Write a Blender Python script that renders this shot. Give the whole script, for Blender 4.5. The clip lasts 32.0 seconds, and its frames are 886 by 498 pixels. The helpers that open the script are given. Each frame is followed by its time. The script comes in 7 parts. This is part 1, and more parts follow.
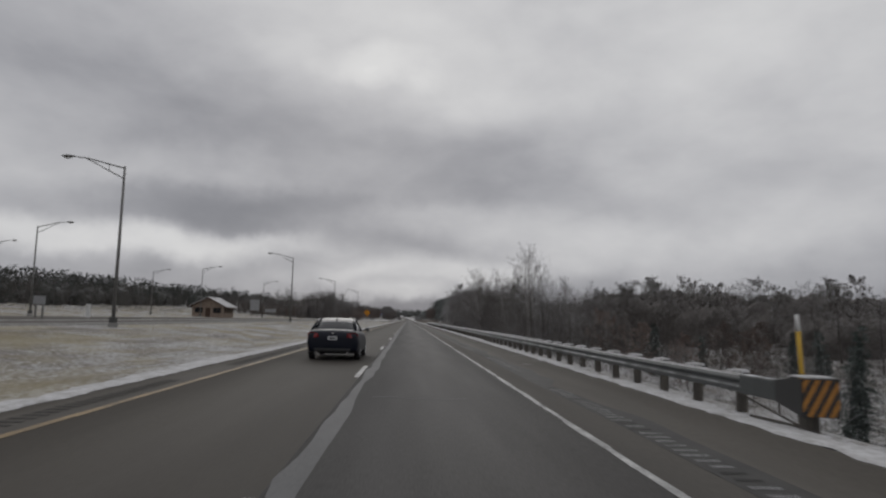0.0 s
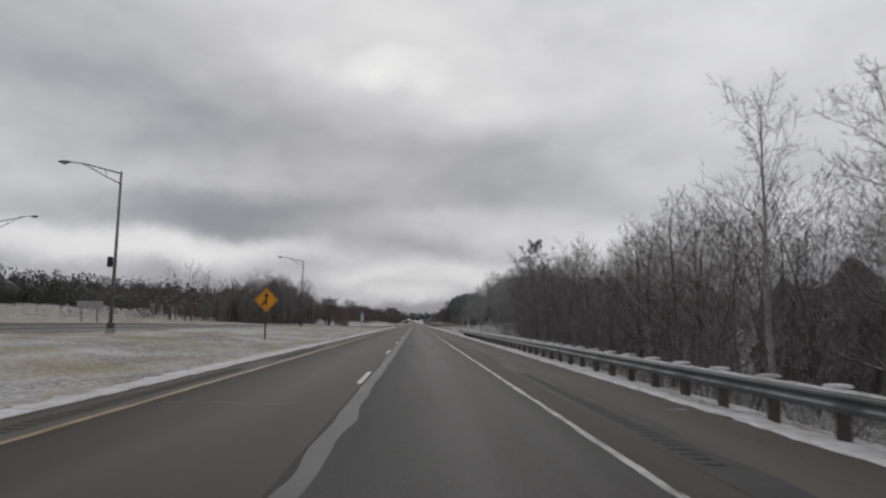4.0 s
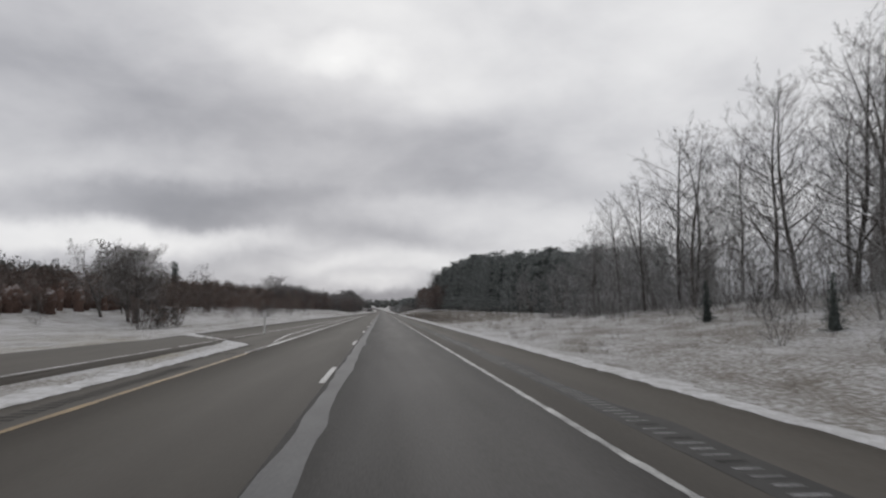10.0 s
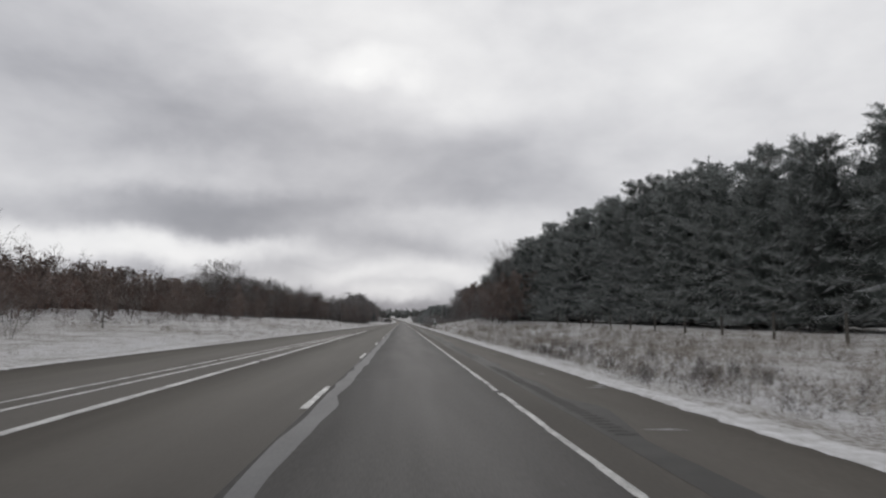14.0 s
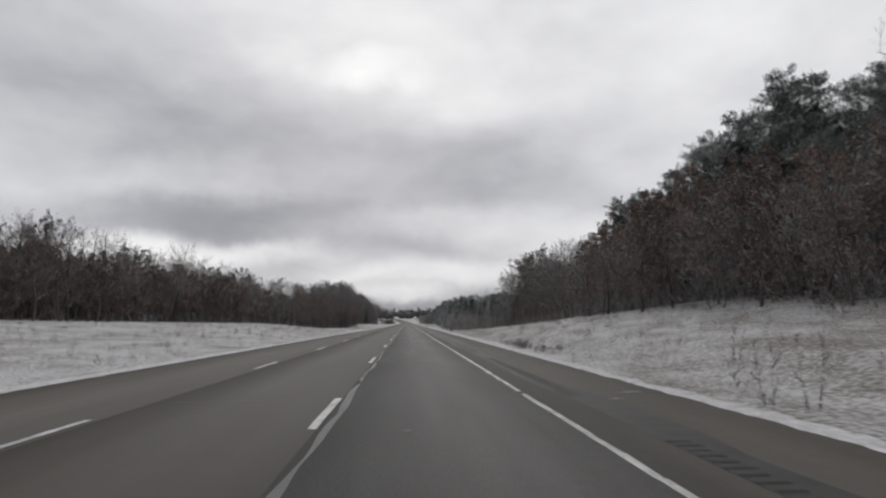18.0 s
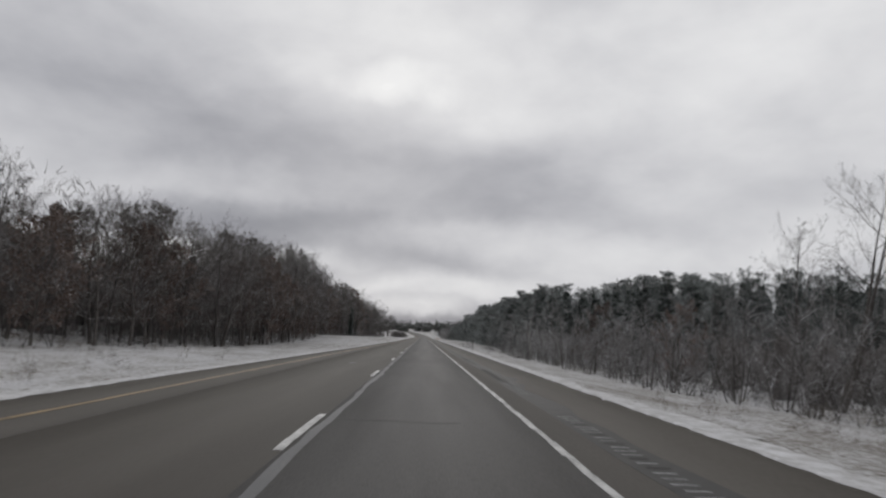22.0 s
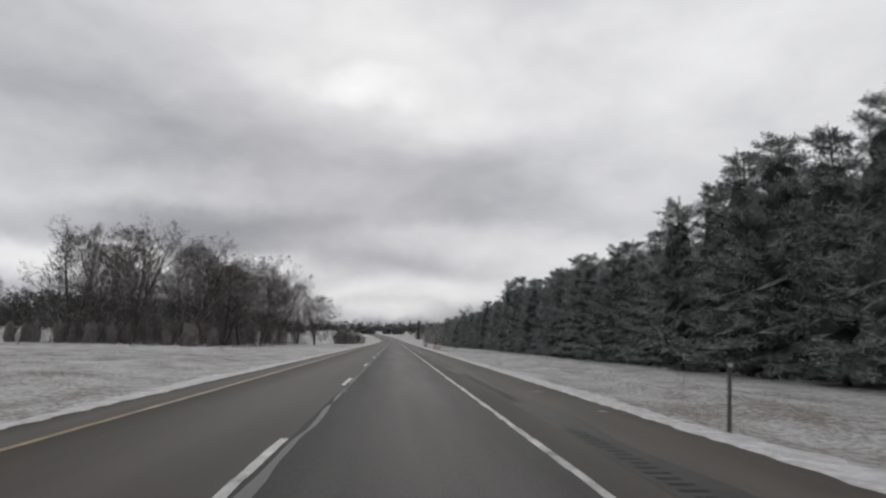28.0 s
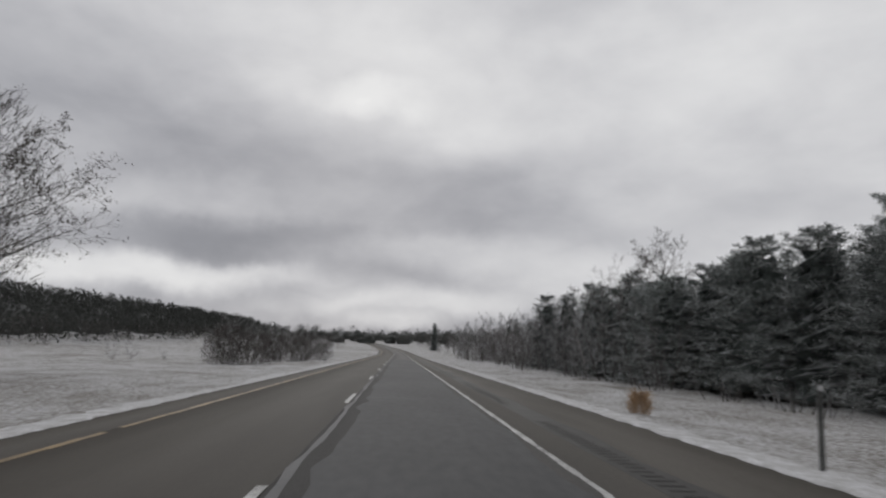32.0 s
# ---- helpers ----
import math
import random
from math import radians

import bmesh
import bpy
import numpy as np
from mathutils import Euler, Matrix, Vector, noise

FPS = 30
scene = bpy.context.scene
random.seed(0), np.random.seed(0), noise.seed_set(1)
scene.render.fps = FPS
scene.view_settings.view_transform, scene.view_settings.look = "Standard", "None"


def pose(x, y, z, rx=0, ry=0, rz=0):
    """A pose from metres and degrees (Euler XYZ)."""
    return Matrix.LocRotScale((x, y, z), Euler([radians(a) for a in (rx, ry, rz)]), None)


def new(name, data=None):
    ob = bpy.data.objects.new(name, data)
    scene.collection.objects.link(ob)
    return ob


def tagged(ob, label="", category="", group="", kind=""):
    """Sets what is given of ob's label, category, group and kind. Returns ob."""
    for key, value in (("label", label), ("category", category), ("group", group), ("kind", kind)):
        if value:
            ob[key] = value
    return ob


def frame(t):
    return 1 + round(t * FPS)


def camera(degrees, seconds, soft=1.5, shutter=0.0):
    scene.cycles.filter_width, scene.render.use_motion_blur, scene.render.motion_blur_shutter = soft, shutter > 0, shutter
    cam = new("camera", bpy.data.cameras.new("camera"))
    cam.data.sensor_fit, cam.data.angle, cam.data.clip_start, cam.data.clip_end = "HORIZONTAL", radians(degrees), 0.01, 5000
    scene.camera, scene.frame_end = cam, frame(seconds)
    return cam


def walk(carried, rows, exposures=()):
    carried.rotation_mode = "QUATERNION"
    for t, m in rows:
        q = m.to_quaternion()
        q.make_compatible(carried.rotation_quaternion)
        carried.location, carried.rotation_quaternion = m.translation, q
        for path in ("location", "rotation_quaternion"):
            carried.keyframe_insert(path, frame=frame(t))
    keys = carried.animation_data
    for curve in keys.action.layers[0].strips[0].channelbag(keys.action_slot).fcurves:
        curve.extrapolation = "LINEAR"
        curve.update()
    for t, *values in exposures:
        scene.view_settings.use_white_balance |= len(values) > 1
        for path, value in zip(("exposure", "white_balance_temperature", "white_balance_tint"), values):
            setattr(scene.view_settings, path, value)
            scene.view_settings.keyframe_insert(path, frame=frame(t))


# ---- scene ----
cam = camera(67.0, 32.0, soft=2.3, shutter=0.1)
# seconds, x, y, height, yaw, pitch, roll
ROWS = [
    (0.0, -0.28, -1.80, 1.47, -2.98, 6.06, -1.47),
    (0.5, -0.25, 13.53, 1.47, -3.93, 6.33, -0.89),
    (1.0, -0.22, 28.86, 1.47, -3.09, 6.41, -1.01),
    (1.5, -0.18, 44.20, 1.47, -3.14, 6.50, -0.75),
    (2.0, -0.15, 59.53, 1.47, -3.69, 6.10, 0.31),
    (2.5, -0.20, 74.88, 1.47, -3.06, 6.21, -0.34),
    (3.0, -0.24, 90.22, 1.47, -3.52, 6.21, 0.31),
    (3.5, -0.22, 105.61, 1.47, -2.72, 6.41, -0.59),
    (5.5, -0.13, 167.17, 1.47, -1.98, 5.72, -1.40),
    (6.0, -0.10, 182.56, 1.47, -1.98, 5.82, -0.50),
    (6.5, -0.17, 197.99, 1.47, -2.72, 6.52, 0.63),
    (7.0, -0.24, 213.42, 1.47, -4.05, 6.22, 1.45),
    (7.5, -0.29, 228.88, 1.47, -5.02, 6.11, 0.86),
    (8.0, -0.33, 244.34, 1.47, -5.08, 5.59, 0.37),
    (8.5, -0.32, 259.79, 1.47, -5.34, 5.16, 0.74),
    (9.0, -0.31, 275.23, 1.47, -4.80, 5.74, 0.21),
    (9.5, -0.31, 290.69, 1.47, -4.87, 5.58, 0.08),
    (10.0, -0.32, 306.14, 1.47, -5.23, 5.21, 0.15),
    (10.5, -0.28, 321.60, 1.47, -4.29, 5.72, -1.08),
    (11.0, -0.25, 337.06, 1.47, -3.35, 5.93, -3.11),
    (11.5, -0.16, 352.59, 1.47, -3.88, 5.40, -2.57),
    (12.0, -0.08, 368.12, 1.47, -3.92, 5.68, -2.42),
    (12.5, -0.03, 383.73, 1.47, -4.04, 5.88, -1.09),
    (13.0, 0.03, 399.34, 1.47, -3.06, 5.78, -1.25),
    (13.5, 0.06, 414.93, 1.47, -3.57, 6.27, -0.69),
    (14.0, 0.09, 430.52, 1.47, -3.48, 6.17, -0.53),
    (14.5, 0.06, 446.03, 1.47, -3.08, 5.87, -0.33),
    (16.5, -0.05, 508.04, 1.47, -3.28, 5.46, 0.86),
    (17.0, -0.08, 523.55, 1.47, -2.98, 5.76, 0.86),
    (17.5, -0.13, 538.93, 1.47, -2.63, 5.97, 1.07),
    (18.0, -0.19, 554.32, 1.47, -3.09, 6.17, 0.69),
    (18.5, -0.20, 569.63, 1.47, -2.77, 5.73, 0.44),
    (19.0, -0.21, 584.93, 1.47, -2.75, 6.29, 0.99),
    (19.5, -0.17, 600.24, 1.47, -3.09, 7.24, 1.54),
    (20.0, -0.14, 615.55, 1.47, -3.42, 7.39, 0.79),
    (20.5, -0.05, 630.93, 1.47, -3.38, 7.32, 0.68),
    (21.0, 0.03, 646.30, 1.47, -2.75, 6.66, 0.26),
    (21.5, 0.13, 661.78, 1.47, -1.86, 7.29, -1.79),
    (22.0, 0.23, 677.26, 1.47, -1.67, 7.42, -2.05),
    (22.5, 0.36, 692.81, 1.47, -1.53, 6.89, -2.15),
    (23.0, 0.49, 708.35, 1.47, -1.19, 7.96, -2.45),
    (23.5, 0.55, 723.84, 1.47, -1.10, 7.51, -2.29),
    (24.0, 0.60, 739.33, 1.47, -1.82, 6.97, -1.53),
    (24.5, 0.59, 754.74, 1.47, -1.32, 6.93, -2.35),
    (25.0, 0.57, 770.14, 1.47, -1.42, 7.49, -2.26),
    (25.5, 0.48, 785.50, 1.47, -2.72, 6.89, -0.56),
    (27.5, 0.15, 846.90, 1.47, -3.62, 7.51, -0.79),
    (28.0, 0.06, 862.25, 1.47, -4.12, 7.71, -0.69),
    (28.5, 0.05, 877.96, 1.47, -3.95, 7.54, -0.94),
    (29.0, 0.05, 893.67, 1.47, -3.17, 7.77, -2.30),
    (29.5, 0.05, 909.43, 1.47, -4.18, 7.67, -0.90),
    (30.0, 0.05, 925.19, 1.47, -3.59, 7.86, -0.70),
    (30.5, 0.06, 940.62, 1.47, -3.19, 8.24, -1.17),
    (31.0, 0.08, 956.06, 1.47, -3.09, 7.81, -1.33),
    (31.5, -0.02, 971.47, 1.47, -3.56, 8.75, -1.60),
    (32.0, -0.12, 986.88, 1.47, -3.73, 8.68, -1.46),
]
walk(cam, [(r[0], pose(r[1], r[2], r[3], 90 + r[5], r[6], r[4])) for r in ROWS],
     exposures=[(0, -0.42), (3.5, -0.25), (5.5, -0.08), (8, -0.08), (9.5, 0.0), (11, -0.12), (12.5, -0.09), (14, 0.02), (17, 0.06), (19, 0.0), (21, -0.1), (23.5, -0.08), (25, 0.0), (28, 0.0), (31, -0.06), (32, -0.2)])

# ---- world: a broken overcast with the sun behind the clouds ahead ----
SUN_DIR = Vector((-0.075, 0.927, 0.367)).normalized()
world = bpy.data.worlds.new("overcast")
scene.world = world
world.use_nodes = True
wt = world.node_tree
wt.nodes.clear()


def wnode(kind, **values):
    n = wt.nodes.new(kind)
    for key, value in values.items():
        if key.startswith("in_"):
            n.inputs[int(key[3:])].default_value = value
    return n


def wmath(op, a, b=None, c=None):
    n = wt.nodes.new("ShaderNodeMath")
    n.operation = op
    for i, s in enumerate((a, b, c)):
        if s is None:
            continue
        if isinstance(s, (int, float)):
            n.inputs[i].default_value = s
        else:
            wt.links.new(s, n.inputs[i])
    return n.outputs[0]


def wnoise(vector, scale, detail, rough, distortion):
    n = wt.nodes.new("ShaderNodeTexNoise")
    n.inputs["Scale"].default_value = scale
    n.inputs["Detail"].default_value = detail
    n.inputs["Roughness"].default_value = rough
    n.inputs["Distortion"].default_value = distortion
    wt.links.new(vector, n.inputs["Vector"])
    return n


coord = wt.nodes.new("ShaderNodeTexCoord").outputs["Generated"]
# the deck seen in perspective: direction over its height, so that the lumps flatten towards the horizon
split = wt.nodes.new("ShaderNodeSeparateXYZ")
wt.links.new(coord, split.inputs[0])
height = wmath("ADD", wmath("MAXIMUM", split.outputs[2], 0.0), 0.22)
deck = wt.nodes.new("ShaderNodeCombineXYZ")
wt.links.new(wmath("DIVIDE", split.outputs[0], height), deck.inputs[0])
wt.links.new(wmath("DIVIDE", split.outputs[1], height), deck.inputs[1])
puffs = wnoise(deck.outputs[0], 1.6, 5.0, 0.47, 0.05).outputs[0]
banks = wnoise(deck.outputs[0], 1.0, 2.0, 0.45, 0.1).outputs[0]
low_map = wt.nodes.new("ShaderNodeMapping")
low_map.inputs["Scale"].default_value = (1.0, 1.0, 2.2)
wt.links.new(coord, low_map.inputs[0])
low = wnoise(low_map.outputs[0], 8.5, 4.0, 0.5, 0.15).outputs[0]
fade = wt.nodes.new("ShaderNodeMapRange")
fade.interpolation_type = "SMOOTHSTEP"
wt.links.new(split.outputs[2], fade.inputs["Value"])
fade.inputs["From Min"].default_value, fade.inputs["From Max"].default_value = 0.08, 0.30
puffs = wmath("ADD", wmath("MULTIPLY", puffs, fade.outputs[0]), wmath("MULTIPLY", low, wmath("SUBTRACT", 1.0, fade.outputs[0])))
billow = wt.nodes.new("ShaderNodeMapRange")
billow.interpolation_type = "SMOOTHSTEP"
wt.links.new(puffs, billow.inputs["Value"])
billow.inputs["From Min"].default_value, billow.inputs["From Max"].default_value = 0.40, 0.62
wisps = wnoise(coord, 7.0, 5.0, 0.55, 0.0)
# the direction, slightly ruffled, for the broad brighter and darker banks
ruffle = wt.nodes.new("ShaderNodeVectorMath")
ruffle.operation = "MULTIPLY_ADD"
wt.links.new(wisps.outputs["Color"], ruffle.inputs[0])
ruffle.inputs[1].default_value = (0.16, 0.05, 0.075)
wt.links.new(coord, ruffle.inputs[2])
ruffled = wt.nodes.new("ShaderNodeVectorMath")
ruffled.operation = "SUBTRACT"
wt.links.new(ruffle.outputs[0], ruffled.inputs[0])
ruffled.inputs[1].default_value = (0.08, 0.025, 0.0375)
rs = wt.nodes.new("ShaderNodeSeparateXYZ")
wt.links.new(ruffled.outputs[0], rs.inputs[0])
# layers of the deck: pale over the horizon, heavy undersides above, thinner overhead
layers = wt.nodes.new("ShaderNodeValToRGB")
layers.color_ramp.interpolation = "B_SPLINE"
le_ = layers.color_ramp.elements
le_[0].position, le_[0].color = 0.0, (0.36, 0.36, 0.36, 1)
le_[1].position, le_[1].color = 1.0, (0.68, 0.68, 0.68, 1)
for z, k in ((0.03, 0.42), (0.075, 0.50), (0.12, 0.54), (0.165, 0.54), (0.215, 0.53), (0.28, 0.55), (0.36, 0.62), (0.46, 0.72)):
    le_.new(z / 0.6).color = (k, k, k, 1)
wt.links.new(wmath("DIVIDE", rs.outputs[2], 0.6), layers.inputs[0])
lump_map = wt.nodes.new("ShaderNodeMapping")
lump_map.inputs["Location"].default_value = (0.3, 0.0, 0.1)
lump_map.inputs["Scale"].default_value = (1.0, 1.0, 1.9)
wt.links.new(coord, lump_map.inputs[0])
over_map = wt.nodes.new("ShaderNodeMapping")
over_map.inputs["Location"].default_value = (0.3, 0.0, 0.175)
over_map.inputs["Scale"].default_value = (1.0, 1.0, 1.9)
wt.links.new(coord, over_map.inputs[0])
lump, above = wnoise(lump_map.outputs[0], 4.8, 6.0, 0.5, 0.1).outputs[0], wnoise(over_map.outputs[0], 4.8, 6.0, 0.5, 0.1).outputs[0]
relief = wmath("SUBTRACT", lump, above)
cloud = wmath("MULTIPLY_ADD", wmath("SUBTRACT", billow.outputs[0], 0.5), 0.02, layers.outputs[0])
cloud = wmath("MULTIPLY_ADD", relief, 0.46, cloud)
cloud = wmath("MULTIPLY_ADD", wmath("SUBTRACT", lump, 0.5), -0.25, cloud)
cloud = wmath("MULTIPLY_ADD", wmath("SUBTRACT", banks, 0.5), 0.16, cloud)
cloud = wmath("MULTIPLY_ADD", wmath("SUBTRACT", puffs, 0.5), 0.05, cloud)
# (across, up, half width, half height, amount) of the banks and breaks of the deck ahead
BANKS = [(-0.06, 0.388, 0.10, 0.030, 0.20), (-0.06, 0.42, 0.34, 0.13, 0.12), (-0.50, 0.40, 0.30, 0.13, -0.08), (-0.36, 0.285, 0.30, 0.07, -0.05),
         (-0.30, 0.160, 0.24, 0.040, -0.19), (-0.31, 0.215, 0.15, 0.040, 0.10), (-0.47, 0.112, 0.26, 0.026, 0.27), (-0.22, 0.098, 0.20, 0.024, 0.16),
         (-0.58, 0.26, 0.16, 0.10, 0.12), (-0.05, 0.185, 0.22, 0.040, -0.04), (0.10, 0.235, 0.22, 0.060, -0.02), (0.04, 0.145, 0.24, 0.030, 0.10),
         (0.62, 0.33, 0.34, 0.24, 0.15), (0.30, 0.40, 0.26, 0.12, 0.05), (0.055, 0.072, 0.17, 0.028, 0.27), (-0.01, 0.040, 0.09, 0.016, 0.24),
         (-0.12, 0.062, 0.10, 0.016, 0.10), (-0.10, 0.088, 0.20, 0.012, -0.05), (0.33, 0.115, 0.20, 0.045, 0.14), (0.02, 0.014, 0.20, 0.012, -0.16)]
for across, up, wide_, high_, amount in BANKS:
    offset = wt.nodes.new("ShaderNodeVectorMath")
    offset.operation = "SUBTRACT"
    wt.links.new(ruffled.outputs[0], offset.inputs[0])
    offset.inputs[1].default_value = Vector((across, 1.0, up)).normalized()
    shrink = wt.nodes.new("ShaderNodeVectorMath")
    shrink.operation = "MULTIPLY"
    wt.links.new(offset.outputs[0], shrink.inputs[0])
    shrink.inputs[1].default_value = (1 / wide_, 1.2, 1 / high_)
    far_off = wt.nodes.new("ShaderNodeVectorMath")
    far_off.operation = "LENGTH"
    wt.links.new(shrink.outputs[0], far_off.inputs[0])
    ramp = wt.nodes.new("ShaderNodeMapRange")
    ramp.interpolation_type = "SMOOTHSTEP"
    wt.links.new(far_off.outputs["Value"], ramp.inputs["Value"])
    ramp.inputs["From Min"].default_value, ramp.inputs["From Max"].default_value = 1.25, 0.25
    ramp.inputs["To Max"].default_value = amount
    cloud = wmath("ADD", cloud, ramp.outputs[0])
tone = wt.nodes.new("ShaderNodeValToRGB")
tone.color_ramp.interpolation = "B_SPLINE"
els = tone.color_ramp.elements
els[0].position, els[0].color = 0.18, (0.24, 0.248, 0.28, 1)
els[1].position, els[1].color = 0.98, (0.98, 0.98, 0.98, 1)
for at, col in ((0.42, (0.408, 0.413, 0.448, 1)), (0.60, (0.606, 0.608, 0.638, 1)), (0.78, (0.802, 0.802, 0.818, 1))):
    e = els.new(at)
    e.color = col
wt.links.new(cloud, tone.inputs[0])
sky = wt.nodes.new("ShaderNodeTexSky")
sky.sky_type = "NISHITA"
sky.sun_disc = False
sky.sun_elevation = math.asin(SUN_DIR.z)
sky.sun_rotation = math.atan2(SUN_DIR.x, SUN_DIR.y)
thin = wt.nodes.new("ShaderNodeVectorMath")
thin.operation = "SCALE"
wt.links.new(sky.outputs[0], thin.inputs[0])
thin.inputs["Scale"].default_value = 0.02
cover = wt.nodes.new("ShaderNodeMix")
cover.data_type = "RGBA"
cover.inputs["Factor"].default_value = 0.95
wt.links.new(thin.outputs[0], cover.inputs["A"])
wt.links.new(tone.outputs[0], cover.inputs["B"])
back = wt.nodes.new("ShaderNodeBackground")
back.inputs["Strength"].default_value = 1.0
wt.links.new(cover.outputs["Result"], back.inputs["Color"])
wt.links.new(back.outputs[0], wt.nodes.new("ShaderNodeOutputWorld").inputs["Surface"])

sun = new("sun", bpy.data.lights.new("sun", "SUN"))
sun.data.energy, sun.data.angle, sun.data.color = 0.5, radians(30), (1.0, 0.97, 0.93)
sun.matrix_world = Matrix.Translation((0, 0, 60)) @ SUN_DIR.to_track_quat("Z", "Y").to_matrix().to_4x4()


# ---- materials ----
def material(name, dark, light, scale=6.0, fine=60.0, rough=0.85, metal=0.0, bump=0.3, bump_size=0.02, snow=None, per_object=0.0, spec=0.3, stretch=(1, 1, 1)):
    """Two tones mixed by coarse and fine noise; snow: (least upward slant, full slant, amount) of snow lying on it."""
    m = bpy.data.materials.new(name)
    m.use_nodes = True
    t = m.node_tree
    b = t.nodes["Principled BSDF"]
    b.inputs["Roughness"].default_value = rough
    b.inputs["Metallic"].default_value = metal
    b.inputs["Specular IOR Level"].default_value = spec
    geo = t.nodes.new("ShaderNodeNewGeometry")
    mp = t.nodes.new("ShaderNodeMapping")
    mp.inputs["Scale"].default_value = stretch
    t.links.new(geo.outputs["Position"], mp.inputs[0])
    n1, n2 = t.nodes.new("ShaderNodeTexNoise"), t.nodes.new("ShaderNodeTexNoise")
    for n, s, d in ((n1, scale, 4.0), (n2, fine, 3.0)):
        n.inputs["Scale"].default_value = s
        n.inputs["Detail"].default_value = d
        t.links.new(mp.outputs[0], n.inputs["Vector"])
    mix = t.nodes.new("ShaderNodeMath")
    mix.operation = "MULTIPLY_ADD"
    t.links.new(n2.outputs[0], mix.inputs[0])
    mix.inputs[1].default_value = 0.45
    half = t.nodes.new("ShaderNodeMath")
    half.operation = "MULTIPLY"
    t.links.new(n1.outputs[0], half.inputs[0])
    half.inputs[1].default_value = 0.55
    t.links.new(half.outputs[0], mix.inputs[2])
    ramp = t.nodes.new("ShaderNodeValToRGB")
    ramp.color_ramp.elements[0].position, ramp.color_ramp.elements[0].color = 0.36, (*dark, 1)
    ramp.color_ramp.elements[1].position, ramp.color_ramp.elements[1].color = 0.64, (*light, 1)
    t.links.new(mix.outputs[0], ramp.inputs[0])
    colour = ramp.outputs[0]
    if per_object:
        info = t.nodes.new("ShaderNodeObjectInfo")
        hsv = t.nodes.new("ShaderNodeHueSaturation")
        r = t.nodes.new("ShaderNodeMapRange")
        t.links.new(info.outputs["Random"], r.inputs[0])
        r.inputs["To Min"].default_value, r.inputs["To Max"].default_value = 1 - per_object, 1 + per_object
        t.links.new(r.outputs[0], hsv.inputs["Value"])
        t.links.new(colour, hsv.inputs["Color"])
        colour = hsv.outputs[0]
    if snow:
        nrm = t.nodes.new("ShaderNodeSeparateXYZ")
        t.links.new(geo.outputs["True Normal"], nrm.inputs[0])
        lay = t.nodes.new("ShaderNodeMapRange")
        lay.inputs["From Min"].default_value, lay.inputs["From Max"].default_value = snow[0], snow[1]
        lay.inputs["To Max"].default_value = snow[2]
        t.links.new(nrm.outputs[2], lay.inputs[0])
        spot = t.nodes.new("ShaderNodeMapRange")
        spot.inputs["From Min"].default_value, spot.inputs["From Max"].default_value = 0.35, 0.6
        t.links.new(n1.outputs[0], spot.inputs[0])
        both = t.nodes.new("ShaderNodeMath")
        both.operation = "MULTIPLY"
        t.links.new(lay.outputs[0], both.inputs[0])
        t.links.new(spot.outputs[0], both.inputs[1])
        white = t.nodes.new("ShaderNodeMix")
        white.data_type = "RGBA"
        t.links.new(both.outputs[0], white.inputs["Factor"])
        t.links.new(colour, white.inputs["A"])
        white.inputs["B"].default_value = (0.78, 0.79, 0.81, 1)
        colour = white.outputs["Result"]
    t.links.new(colour, b.inputs["Base Color"])
    if bump:
        bm_ = t.nodes.new("ShaderNodeBump")
        bm_.inputs["Strength"].default_value = bump
        bm_.inputs["Distance"].default_value = bump_size
        t.links.new(n2.outputs[0], bm_.inputs["Height"])
        t.links.new(bm_.outputs[0], b.inputs["Normal"])
    return m


def plain(name, colour, rough=0.5, metal=0.0, spec=0.5):
    m = bpy.data.materials.new(name)
    m.use_nodes = True
    b = m.node_tree.nodes["Principled BSDF"]
    b.inputs["Base Color"].default_value = (*colour, 1)
    b.inputs["Roughness"].default_value, b.inputs["Metallic"].default_value = rough, metal
    b.inputs["Specular IOR Level"].default_value = spec
    return m


M_LANE = material("asphalt_grey", (0.041, 0.038, 0.0365), (0.080, 0.076, 0.074), 0.9, 40, 0.75, bump=0.25, bump_size=0.006, stretch=(1.6, 0.12, 1))
M_PASS = material("asphalt_brown", (0.053, 0.046, 0.0385), (0.075, 0.067, 0.057), 0.8, 40, 0.8, bump=0.25, bump_size=0.006, stretch=(1.6, 0.12, 1))
M_SHOULDER = material("asphalt_shoulder", (0.068, 0.061, 0.052), (0.103, 0.093, 0.081), 0.7, 35, 0.85, bump=0.3, bump_size=0.008, stretch=(1.5, 0.15, 1))
M_SEAL = material("sealed_joint", (0.066, 0.067, 0.07), (0.105, 0.106, 0.11), 1.6, 30, 0.7, bump=0.2, bump_size=0.005, stretch=(1, 0.3, 1))
M_TAR = material("tar_dark", (0.026, 0.025, 0.024), (0.048, 0.046, 0.043), 2.0, 30, 0.7, bump=0.2, bump_size=0.005)
# near-black paints the shade of rumble grooves that are not cut into the road
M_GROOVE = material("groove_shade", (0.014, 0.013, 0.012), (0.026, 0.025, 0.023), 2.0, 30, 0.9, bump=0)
M_WHITE = material("white_paint", (0.13, 0.13, 0.127), (0.60, 0.60, 0.585), 1.3, 25, 0.6, bump=0.2, bump_size=0.003)
M_YELLOW = material("yellow_paint", (0.14, 0.102, 0.055), (0.34, 0.24, 0.115), 0.8, 20, 0.6, bump=0.2, bump_size=0.003)
M_SNOW = material("snow", (0.36, 0.355, 0.345), (0.68, 0.68, 0.695), 2.5, 16, 0.9, bump=0.6, bump_size=0.05)
